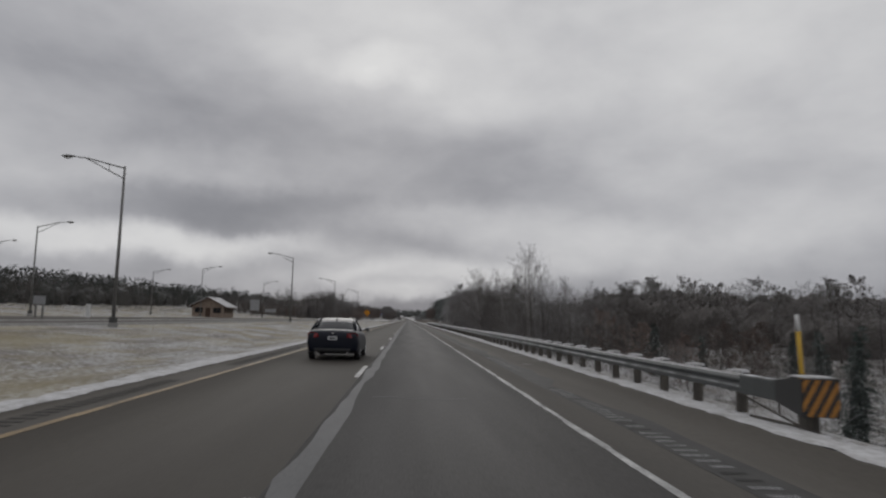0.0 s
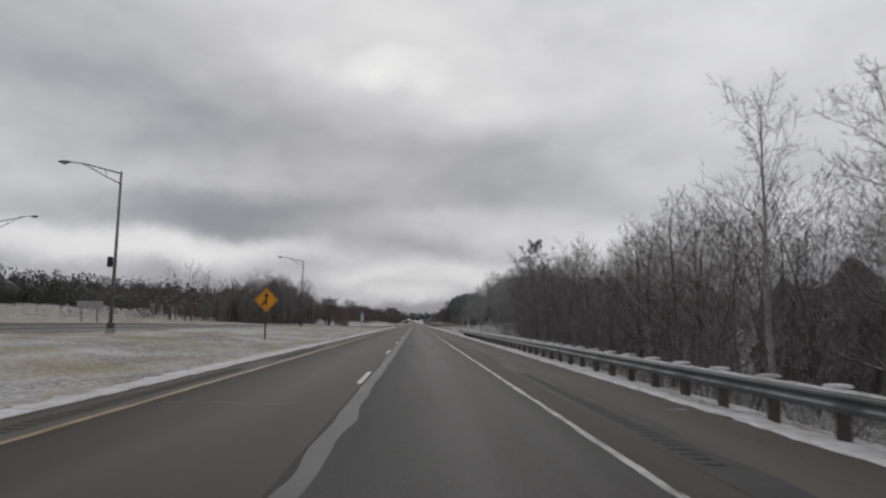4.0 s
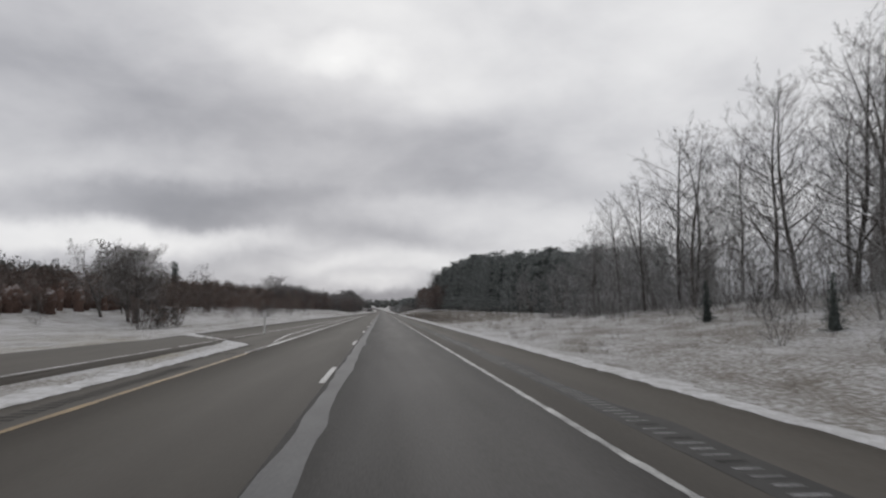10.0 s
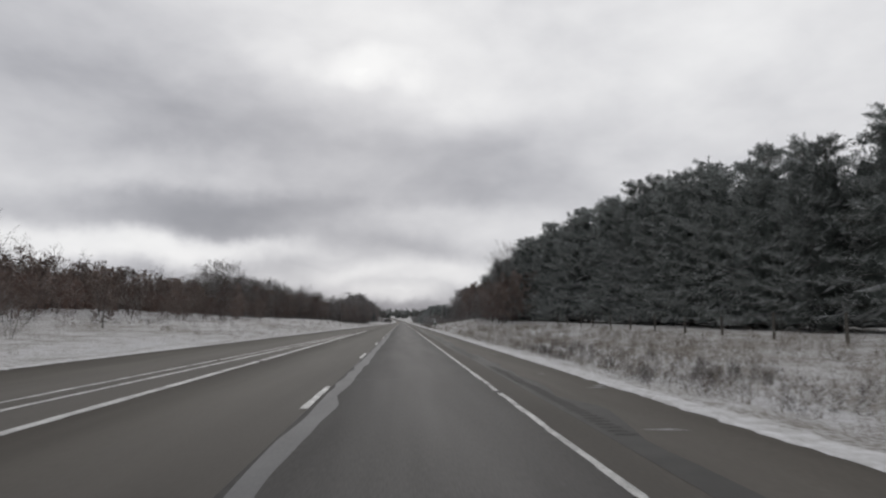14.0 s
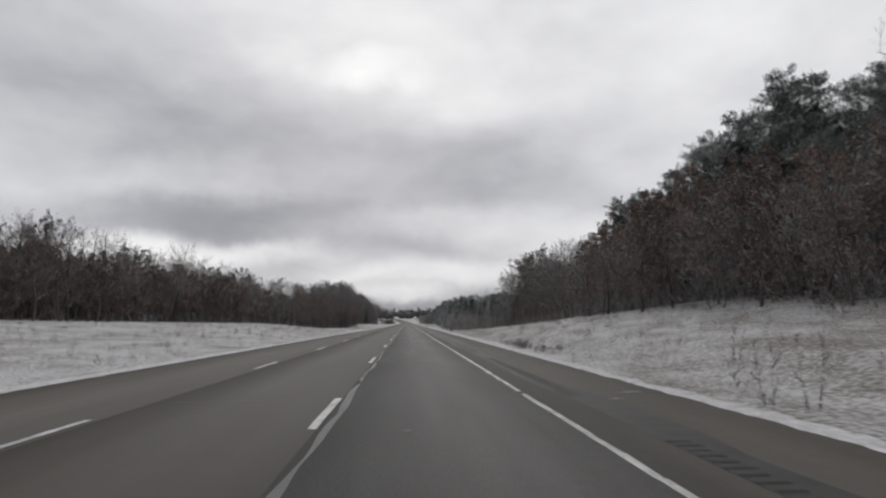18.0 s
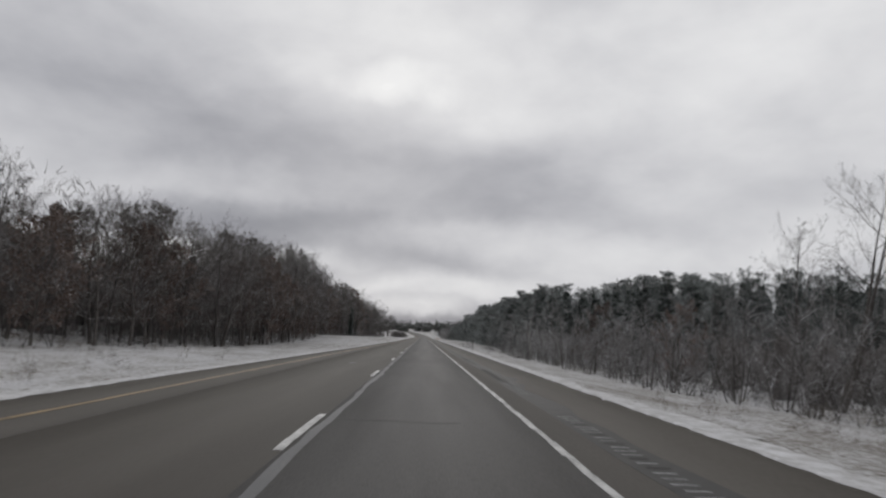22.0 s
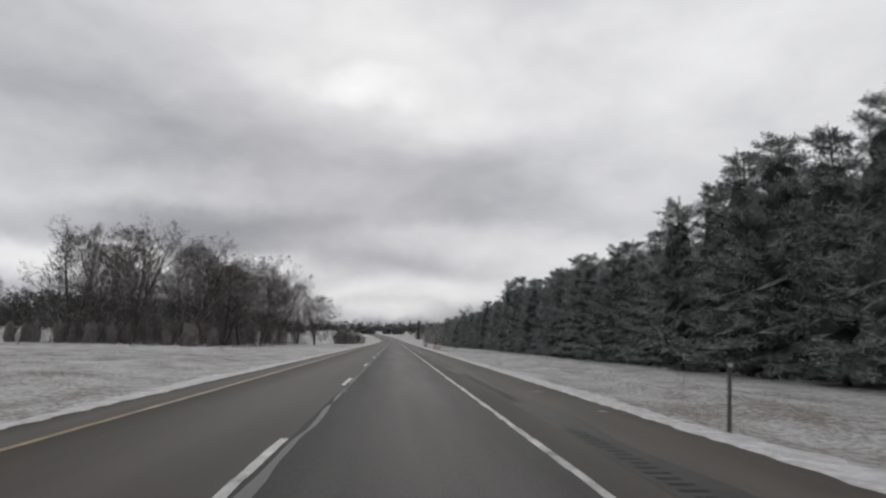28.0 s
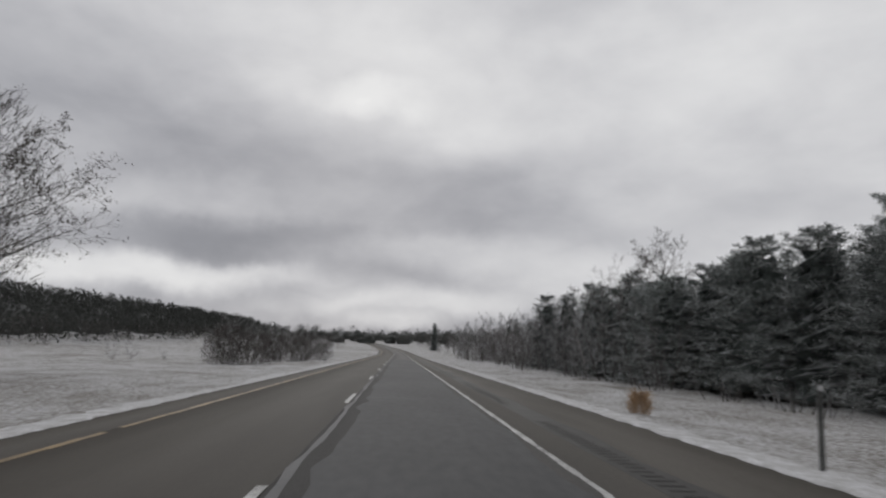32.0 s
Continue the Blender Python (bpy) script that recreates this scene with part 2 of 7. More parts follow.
M_ROADSNOW = material("road_snow", (0.12, 0.12, 0.12), (0.34, 0.34, 0.345), 3.0, 20, 0.9, bump=0.4, bump_size=0.01)
M_GALV = material("galvanised_steel", (0.075, 0.08, 0.08), (0.13, 0.138, 0.136), 1.5, 40, 0.55, 0.35, bump=0.1, bump_size=0.002, snow=(0.75, 0.95, 0.9))
M_POLE = material("aluminium_pole", (0.12, 0.117, 0.113), (0.20, 0.197, 0.19), 1.5, 30, 0.5, 0.3, bump=0.05, bump_size=0.002)
M_WOOD = material("weathered_wood", (0.055, 0.05, 0.045), (0.12, 0.11, 0.095), 3, 40, 0.9, bump=0.4, bump_size=0.006, stretch=(3, 3, 0.4))
M_DARKPOST = material("dark_post", (0.05, 0.052, 0.05), (0.10, 0.10, 0.095), 3, 30, 0.7, bump=0.2, bump_size=0.004)
M_BRUSH = material("brush_twigs", (0.05, 0.044, 0.041), (0.105, 0.094, 0.088), 0.3, 3, 0.95, bump=0, snow=(0.5, 0.98, 0.25))
M_BARK = material("grey_bark", (0.062, 0.056, 0.052), (0.125, 0.114, 0.106), 3, 20, 0.95, bump=0.5, bump_size=0.02, snow=(0.3, 0.85, 0.5), per_object=0.3, stretch=(1, 1, 0.3))
M_TWIG = material("twigs", (0.092, 0.083, 0.078), (0.175, 0.160, 0.151), 0.6, 4, 0.95, bump=0, snow=(0.1, 0.75, 0.55), per_object=0.3)
M_FROST = material("frosted_twigs", (0.095, 0.09, 0.087), (0.185, 0.178, 0.172), 0.6, 4, 0.95, bump=0, snow=(0.05, 0.7, 0.6), per_object=0.25)
M_BIRCH = material("pale_bark", (0.22, 0.21, 0.2), (0.42, 0.4, 0.38), 2.5, 14, 0.9, bump=0.3, bump_size=0.01, snow=(0.2, 0.7, 0.7), per_object=0.2)
M_OAK = material("dry_oak_leaves", (0.10, 0.076, 0.066), (0.20, 0.15, 0.128), 0.7, 6, 0.9, bump=0, snow=(0.45, 0.95, 0.5), per_object=0.35)
M_OAKGREY = material("dull_leaves", (0.085, 0.077, 0.071), (0.17, 0.155, 0.144), 0.7, 6, 0.9, bump=0, snow=(0.3, 0.9, 0.65), per_object=0.3)
M_NEEDLE = material("pine_needles", (0.10, 0.114, 0.108), (0.228, 0.248, 0.236), 0.8, 5, 0.85, bump=0, snow=(0.05, 0.85, 0.65), per_object=0.3)
# needle green darkened to put the shade inside the crowns into the colour
M_NEEDLESHADE = material("shaded_needles", (0.030, 0.037, 0.034), (0.085, 0.095, 0.089), 2.5, 12, 0.95, bump=0.8, bump_size=0.12, snow=(0.35, 0.95, 0.45), per_object=0.25)
M_SPRUCE = material("spruce_needles", (0.026, 0.038, 0.034), (0.065, 0.082, 0.073), 0.8, 5, 0.85, bump=0, snow=(0.45, 0.95, 0.75), per_object=0.2)
M_FARCON = material("far_conifers", (0.032, 0.035, 0.032), (0.078, 0.081, 0.074), 0.10, 1.2, 0.9, bump=0, snow=(0.6, 0.98, 0.3))
M_FARBARE = material("far_bare_woods", (0.056, 0.049, 0.045), (0.11, 0.098, 0.091), 0.10, 1.2, 0.95, bump=0, snow=(0.3, 0.95, 0.5))
M_HAZE = material("fine_twigs", (0.11, 0.10, 0.095), (0.22, 0.205, 0.195), 0.35, 3, 0.95, bump=0, snow=(0.2, 0.9, 0.42))
M_RIME = material("rimed_twigs", (0.18, 0.177, 0.174), (0.33, 0.325, 0.32), 0.4, 3, 0.95, bump=0, snow=(0.0, 0.7, 0.6))
M_FARRUST = material("far_oak_woods", (0.07, 0.052, 0.044), (0.14, 0.105, 0.088), 0.10, 1.2, 0.95, bump=0, snow=(0.5, 0.98, 0.4))
M_GRASS = material("dry_grass", (0.16, 0.135, 0.095), (0.36, 0.31, 0.225), 0.5, 9, 0.95, bump=0, snow=(0.7, 0.98, 0.4))
M_WEED = material("dark_weeds", (0.10, 0.084, 0.068), (0.25, 0.215, 0.175), 0.5, 9, 0.95, bump=0, snow=(0.3, 0.95, 0.6))
M_RUSTGRASS = material("rust_grass", (0.30, 0.20, 0.12), (0.52, 0.38, 0.25), 3, 20, 0.95, bump=0)
M_BRICK = material("tan_brick", (0.19, 0.145, 0.115), (0.30, 0.24, 0.195), 2, 12, 0.9, bump=0.3, bump_size=0.01)
M_ROOFWOOD = material("brown_fascia", (0.05, 0.03, 0.022), (0.09, 0.06, 0.045), 3, 20, 0.8, bump=0.2, bump_size=0.005)
M_CONCRETE = material("concrete", (0.22, 0.215, 0.205), (0.34, 0.335, 0.32), 2, 25, 0.9, bump=0.3, bump_size=0.006)
M_ORANGE = material("orange_sheeting", (0.62, 0.24, 0.01), (0.74, 0.32, 0.02), 3, 25, 0.5, bump=0)
M_BLACK = plain("black_vinyl", (0.02, 0.02, 0.02), 0.6)
M_SIGNWHITE = material("white_sheeting", (0.58, 0.58, 0.57), (0.70, 0.70, 0.69), 3, 25, 0.5, bump=0)
M_SIGNBLUE = material("blue_sheeting", (0.02, 0.055, 0.23), (0.03, 0.08, 0.30), 3, 25, 0.5, bump=0)
M_SIGNRED = material("red_sheeting", (0.36, 0.03, 0.035), (0.46, 0.05, 0.05), 3, 25, 0.5, bump=0)
M_SIGNGREEN = material("green_sheeting", (0.01, 0.12, 0.075), (0.02, 0.17, 0.11), 3, 25, 0.5, bump=0)
M_SIGNBACK = material("sign_back", (0.24, 0.245, 0.25), (0.36, 0.365, 0.37), 2, 15, 0.5, 0.3, bump=0.05, bump_size=0.002)
M_POLEYELLOW = material("yellow_pole_paint", (0.46, 0.28, 0.03), (0.60, 0.38, 0.05), 4, 30, 0.6, bump=0.1, bump_size=0.003)
M_STRIPE = material("amber_stripe", (0.30, 0.13, 0.03), (0.44, 0.21, 0.05), 4, 30, 0.6, bump=0)
M_CAR = plain("navy_paint", (0.006, 0.008, 0.016), 0.32, 0.0, 0.28)
M_CARTRIM = plain("black_trim", (0.012, 0.012, 0.013), 0.5)
M_GLASS = plain("tinted_glass", (0.012, 0.014, 0.017), 0.12, 0.0, 0.3)
M_TAIL = plain("tail_lamp_red", (0.16, 0.008, 0.01), 0.15)
M_CHROME = plain("chrome", (0.6, 0.6, 0.6), 0.15, 1.0)
M_RUBBER = plain("rubber", (0.018, 0.018, 0.018), 0.85)
M_RIM = plain("alloy", (0.35, 0.35, 0.36), 0.35, 0.9)
M_PLATE = plain("plate", (0.55, 0.55, 0.56), 0.5)
M_LENS = plain("lamp_lens", (0.5, 0.5, 0.5), 0.2)


def ground_material():
    """Thin snow over mown dry grass: patchy at metre scale, speckled at hand scale."""
    m = bpy.data.materials.new("snowy_grass")
    m.use_nodes = True
    t = m.node_tree
    b = t.nodes["Principled BSDF"]
    b.inputs["Roughness"].default_value = 0.95
    b.inputs["Specular IOR Level"].default_value = 0.15
    geo = t.nodes.new("ShaderNodeNewGeometry")
    mp = t.nodes.new("ShaderNodeMapping")
    mp.inputs["Scale"].default_value = (1.0, 0.45, 1.0)
    t.links.new(geo.outputs["Position"], mp.inputs[0])

    def noise_at(scale, detail, vec):
        n = t.nodes.new("ShaderNodeTexNoise")
        n.inputs["Scale"].default_value, n.inputs["Detail"].default_value = scale, detail
        n.inputs["Roughness"].default_value = 0.6
        t.links.new(vec, n.inputs["Vector"])
        return n.outputs[0]

    wide, mid, small = noise_at(0.055, 3, mp.outputs[0]), noise_at(0.55, 4, mp.outputs[0]), noise_at(7.5, 5, geo.outputs["Position"])

    def madd(a, k, c):
        n = t.nodes.new("ShaderNodeMath")
        n.operation = "MULTIPLY_ADD"
        t.links.new(a, n.inputs[0])
        n.inputs[1].default_value = k
        if isinstance(c, float):
            n.inputs[2].default_value = c
        else:
            t.links.new(c, n.inputs[2])
        return n.outputs[0]

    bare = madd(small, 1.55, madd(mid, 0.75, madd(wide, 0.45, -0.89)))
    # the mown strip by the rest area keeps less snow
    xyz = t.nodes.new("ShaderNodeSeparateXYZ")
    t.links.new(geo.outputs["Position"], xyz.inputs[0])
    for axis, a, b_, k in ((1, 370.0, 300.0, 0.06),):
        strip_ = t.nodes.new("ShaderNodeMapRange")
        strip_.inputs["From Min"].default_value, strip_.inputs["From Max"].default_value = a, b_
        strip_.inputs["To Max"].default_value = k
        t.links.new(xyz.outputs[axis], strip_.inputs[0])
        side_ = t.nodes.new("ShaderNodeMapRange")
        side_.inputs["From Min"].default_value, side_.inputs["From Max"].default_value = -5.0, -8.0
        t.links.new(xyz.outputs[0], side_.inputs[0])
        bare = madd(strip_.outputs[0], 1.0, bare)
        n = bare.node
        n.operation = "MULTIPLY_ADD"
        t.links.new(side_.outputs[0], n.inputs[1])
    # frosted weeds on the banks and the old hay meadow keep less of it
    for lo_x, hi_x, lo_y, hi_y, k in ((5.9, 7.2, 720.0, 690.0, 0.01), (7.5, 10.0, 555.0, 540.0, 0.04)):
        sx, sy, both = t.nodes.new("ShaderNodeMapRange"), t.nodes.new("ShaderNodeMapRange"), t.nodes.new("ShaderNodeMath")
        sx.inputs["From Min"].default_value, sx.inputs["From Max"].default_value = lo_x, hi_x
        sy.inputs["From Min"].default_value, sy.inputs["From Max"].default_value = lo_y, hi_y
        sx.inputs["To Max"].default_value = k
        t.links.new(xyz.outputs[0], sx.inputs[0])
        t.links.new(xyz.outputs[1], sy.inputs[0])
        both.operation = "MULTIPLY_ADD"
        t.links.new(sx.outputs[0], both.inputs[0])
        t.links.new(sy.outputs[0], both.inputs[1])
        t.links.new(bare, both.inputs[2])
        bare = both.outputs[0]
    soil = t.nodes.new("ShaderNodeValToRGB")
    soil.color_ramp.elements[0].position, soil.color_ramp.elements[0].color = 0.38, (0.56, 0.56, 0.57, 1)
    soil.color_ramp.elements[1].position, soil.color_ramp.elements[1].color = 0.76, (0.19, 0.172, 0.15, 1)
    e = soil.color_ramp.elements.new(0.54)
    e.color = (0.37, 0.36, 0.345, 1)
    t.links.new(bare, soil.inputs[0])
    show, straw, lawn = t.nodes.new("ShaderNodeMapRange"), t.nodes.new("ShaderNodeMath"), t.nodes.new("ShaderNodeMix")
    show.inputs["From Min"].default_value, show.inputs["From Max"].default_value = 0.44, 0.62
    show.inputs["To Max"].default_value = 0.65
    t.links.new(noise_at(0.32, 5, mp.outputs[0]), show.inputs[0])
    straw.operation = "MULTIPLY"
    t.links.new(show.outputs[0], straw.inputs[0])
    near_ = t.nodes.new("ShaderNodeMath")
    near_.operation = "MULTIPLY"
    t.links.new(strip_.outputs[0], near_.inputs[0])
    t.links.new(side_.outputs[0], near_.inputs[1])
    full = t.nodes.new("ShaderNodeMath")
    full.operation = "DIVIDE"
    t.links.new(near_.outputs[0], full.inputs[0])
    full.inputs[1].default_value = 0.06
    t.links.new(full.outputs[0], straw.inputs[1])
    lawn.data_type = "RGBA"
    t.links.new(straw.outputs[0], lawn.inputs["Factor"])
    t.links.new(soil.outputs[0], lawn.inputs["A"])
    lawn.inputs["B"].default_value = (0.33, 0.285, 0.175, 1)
    t.links.new(lawn.outputs["Result"], b.inputs["Base Color"])
    bp = t.nodes.new("ShaderNodeBump")
    bp.inputs["Strength"].default_value, bp.inputs["Distance"].default_value = 0.7, 0.08
    t.links.new(small, bp.inputs["Height"])
    hummock = t.nodes.new("ShaderNodeBump")
    hummock.inputs["Strength"].default_value, hummock.inputs["Distance"].default_value = 0.9, 0.35
    t.links.new(noise_at(2.3, 4, geo.outputs["Position"]), hummock.inputs["Height"])
    t.links.new(hummock.outputs[0], bp.inputs["Normal"])
    t.links.new(bp.outputs[0], b.inputs["Normal"])
    return m


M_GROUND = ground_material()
M_CORE = material("shaded_twigs", (0.09, 0.082, 0.078), (0.19, 0.176, 0.168), 0.9, 7, 0.95, bump=0.8, bump_size=0.25)
M_LEAFMASS = material("dry_leaf_mass", (0.072, 0.047, 0.038), (0.155, 0.104, 0.085), 0.5, 5, 0.95, bump=0, snow=(0.35, 0.95, 0.5))


# ---- geometry helpers ----
class Geo:
    """Gathers vertices and faces for one mesh."""

    def __init__(self):
        self.v, self.f, self.m = [], [], []

    def face(self, pts, mat=0):
        k = len(self.v)
        self.v.extend(tuple(p) for p in pts)
        self.f.append(tuple(range(k, k + len(pts))))
        self.m.append(mat)

    def box(self, lo, hi, mat=0):
        k = len(self.v)
        (a, b, c), (d, e, f) = lo, hi
        self.v.extend([(a, b, c), (d, b, c), (d, e, c), (a, e, c), (a, b, f), (d, b, f), (d, e, f), (a, e, f)])
        for q in ((3, 2, 1, 0), (4, 5, 6, 7), (0, 1, 5, 4), (1, 2, 6, 5), (2, 3, 7, 6), (3, 0, 4, 7)):
            self.f.append(tuple(k + i for i in q))
            self.m.append(mat)

    def tube(self, pts, radii, n=6, mat=0, cap=True):
        """A tapered tube through the points; a last radius of 0 ends in a point."""
        pts = [Vector(p) for p in pts]
        rings = []
        for i, (p, r) in enumerate(zip(pts, radii)):
            d = (pts[min(i + 1, len(pts) - 1)] - pts[max(i - 1, 0)]).normalized()
            s = d.cross(Vector((0.13, 0.31, 0.94)) if abs(d.z) < 0.9 else Vector((1, 0.05, 0))).normalized()
            u = d.cross(s)
            if r <= 0:
                rings.append([len(self.v)])
                self.v.append(tuple(p))
                continue
            rings.append(list(range(len(self.v), len(self.v) + n)))
            for k in range(n):
                a = 2 * math.pi * k / n
                self.v.append(tuple(p + r * (math.cos(a) * s + math.sin(a) * u)))
        for a, b in zip(rings, rings[1:]):
            for k in range(n):
                if len(b) == 1:
                    self.f.append((a[k], a[(k + 1) % n], b[0]))
                else:
                    self.f.append((a[k], a[(k + 1) % n], b[(k + 1) % n], b[k]))
                self.m.append(mat)
        if cap:
            if len(rings[-1]) > 2:
                self.f.append(tuple(rings[-1]))
                self.m.append(mat)
            if len(rings[0]) > 2:
                self.f.append(tuple(reversed(rings[0])))
                self.m.append(mat)

    def mesh(self, name, *mats, smooth=False):
        me = bpy.data.meshes.new(name)
        me.from_pydata(self.v, [], self.f)
        for m in mats:
            me.materials.append(m)
        if len(mats) > 1:
            me.polygons.foreach_set("material_index", self.m)
        if smooth:
            me.polygons.foreach_set("use_smooth", [True] * len(self.f))
        me.update()
        return me


def array_mesh(name, verts, tris, mat):
    """A mesh of triangles from arrays."""
    me = bpy.data.meshes.new(name)
    verts, tris = np.asarray(verts, dtype=np.float32), np.asarray(tris, dtype=np.int32)
    me.vertices.add(len(verts))
    me.vertices.foreach_set("co", verts.ravel())
    me.loops.add(tris.size)
    me.loops.foreach_set("vertex_index", tris.ravel())
    me.polygons.add(len(tris))
    me.polygons.foreach_set("loop_start", np.arange(0, tris.size, 3, dtype=np.int32))
    me.materials.append(mat)
    me.update(calc_edges=True)
    me.validate()
    return me


def part(name, geo, material_, parent, label="", smooth=False):
    """Links geometry as one mesh object under a thing or a part."""
    if isinstance(geo, Geo):
        mats = material_ if isinstance(material_, (list, tuple)) else (material_,)
        geo = geo.mesh(name, *mats, smooth=smooth)
    ob = new(name, geo)
    ob.parent = parent
    return tagged(ob, label)


def thing(name, x, y, z, label, category, group="", turn=0.0):
    ob = new(name)
    ob.matrix_basis = pose(x, y, z, 0, 0, turn)
    ob.empty_display_size = 0.2
    return tagged(ob, label, category, group)


def bevel(ob, width, segments=2):
    b = ob.modifiers.new("bevel", "BEVEL")
    b.width, b.segments, b.limit_method = width, segments, "ANGLE"
    return ob


# ---- the lie of the land ----
def curve_x(y):
    d = np.clip(np.asarray(y, dtype=float) - 1150, 0, 900)
    return -38 * (d / 450) ** 2


def curve_z(y):
    d = np.clip((np.asarray(y, dtype=float) - 1120) / 700, 0, 1)
    return 11 * d * d * (3 - 2 * d)


def left_edge(y):
    return np.interp(y, [336, 350, 420, 450, 540, 570, 630, 690, 750, 830], [-6.05, -12.2, -12.0, -11.1, -9.8, -9.2, -8.6, -7.6, -6.8, -6.05])


RIGHT_EDGE = 5.0
RY = [0, 190, 225, 260, 340, 375, 400, 480, 540, 570, 600, 640, 680, 705, 770, 800, 880, 1010, 1100]
R14 = [-2.0, -2.0, -0.6, 0.3, 0.4, 0.2, 0.1, 0.2, 0.5, 0.8, 1.3, 0.8, -0.2, -0.9, -1.0, -0.5, -0.2, -0.3, 0]
R24 = [-2.6, -2.6, 0.2, 2.0, 2.3, 1.0, 0.8, 1.0, 1.6, 2.0, 3.0, 1.9, 0.3, -1.0, -1.2, -0.7, -0.2, -0.4, 0]
R60 = [0.0, 1.0, 1.5, 2.2, 2.4, 1.2, 1.0, 1.4, 2.0, 2.4, 3.2, 2.2, 1.5, 0.0, -1.0, -0.6, 0.0, 0.0, 0.5]
LY = [0, 220, 300, 400, 480, 560, 620, 690, 740, 770, 810, 850, 900, 960, 1010, 1080, 1300]
L18 = [0.55, 0.5, 0.2, -0.5, 0.2, 0.4, 0.6, 0.4, -0.2, -0.1, 0.8, 0.7, 0.3, 0.1, 0.1, -0.3, 0]
L30 = [0.7, 0.6, 0.5, -1.1, 0.9, 1.4, 1.8, 1.6, 0.6, 0.6, 1.4, 1.2, 0.5, 0.3, 0.5, -0.6, 0]
L60 = [1.1, 0.9, 1.4, 1.4, 3.0, 3.6, 3.0, 3.0, 2.0, 2.0, 2.0, 2.0, 1.0, 0.5, 0.5, -1.2, 0]
L150 = [4, 4, 6, 8, 12, 13, 10, 8, 6, 6, 6, 5, 3, 2, 3, 4, 9]


def land(x, y):
    """Height of the ground beside the road."""
    x, y = np.asarray(x, dtype=float), np.asarray(y, dtype=float)
    rx = x - curve_x(y)
    r14, r24, r60 = np.interp(y, RY, R14), np.interp(y, RY, R24), np.interp(y, RY, R60)
    l18, l30, l60, l150 = np.interp(y, LY, L18), np.interp(y, LY, L30), np.interp(y, LY, L60), np.interp(y, LY, L150)
    e = left_edge(y)
    ease = lambda a: a * a * (3 - 2 * a)
    k = lambda a, b: ease(np.clip((rx - a) / (b - a), 0, 1))
    right = -0.05 + (r14 + 0.05) * k(RIGHT_EDGE + 0.9, 14) + (r24 - r14) * k(12, 24) + (r60 - r24) * k(24, 60) + 6 * k(90, 400)
    right = right - 0.18 * np.exp(-((rx - 8.0) / 1.6) ** 2)
    kl = lambda a, b: ease(np.clip((a - rx) / (a - b), 0, 1))
    left = -0.05 + (l18 + 0.05) * kl(e - 0.8, e - 11) + (l30 - l18) * kl(-18, -30) + (l60 - l30) * kl(-30, -60) + (l150 - l60) * kl(-60, -150) + 8 * kl(-160, -500)
    left = left - 0.12 * np.exp(-((rx - e + 3.2) / 1.5) ** 2)
    far = np.clip((y - 1500) / 900, 0, 1)
    return np.where(rx > 0, right, left) + curve_z(y) + 14 * far * far


def on_land(x, y):
    return float(land(x, y))


# ---- ground: one sheet to the horizon ----
def build_ground():
    ys = np.concatenate([[-1500, -700, -350, -200, -130, -90], np.arange(-60, 1060, 3.0), np.arange(1060, 1320, 10.0), np.arange(1320, 2100, 40.0), [2200, 2500, 3000, 3800, 4800]])
    ro = np.array([-0.25, 0.02, 0.3, 0.6, 0.9, 1.3, 1.8, 2.4, 3, 3.7, 4.5, 5.4, 6.4, 7.5, 8.7, 10, 11.5, 13, 15, 17, 19, 22, 26, 31, 38, 48, 60, 80, 110, 160, 240, 400, 700, 1300, 2600])
    cols = np.concatenate([-ro[::-1], ro])
    n, m = len(ys), len(cols)
    Y = np.repeat(ys[:, None], m, 1)
    half = len(ro)
    edge = np.where(np.arange(m)[None, :] < half, left_edge(ys)[:, None], RIGHT_EDGE)
    X = edge + cols[None, :] + curve_x(ys)[:, None]
    Z = land(X, Y)
    rough = np.random.default_rng(4).normal(0, 1, Z.shape)
    off = np.abs(cols)[None, :]
    Z = Z + rough * np.where(off > 0.5, np.clip(0.022 + off * 0.0010, 0, 0.12), 0.008)
    Z[:, half - 1:half + 1] = curve_z(ys)[:, None] - 0.22
    verts = np.stack([X, Y, Z], -1).reshape(-1, 3)
    idx = np.arange(n * m).reshape(n, m)
    a, b, c, d = idx[:-1, :-1].ravel(), idx[:-1, 1:].ravel(), idx[1:, 1:].ravel(), idx[1:, :-1].ravel()
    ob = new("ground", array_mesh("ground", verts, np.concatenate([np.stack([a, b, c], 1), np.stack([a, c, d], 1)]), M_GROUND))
    ob.data.polygons.foreach_set("use_smooth", [True] * len(ob.data.polygons))
    tagged(ob, "snow-dusted dry grass ground along the highway", "ground", kind="structure")


build_ground()


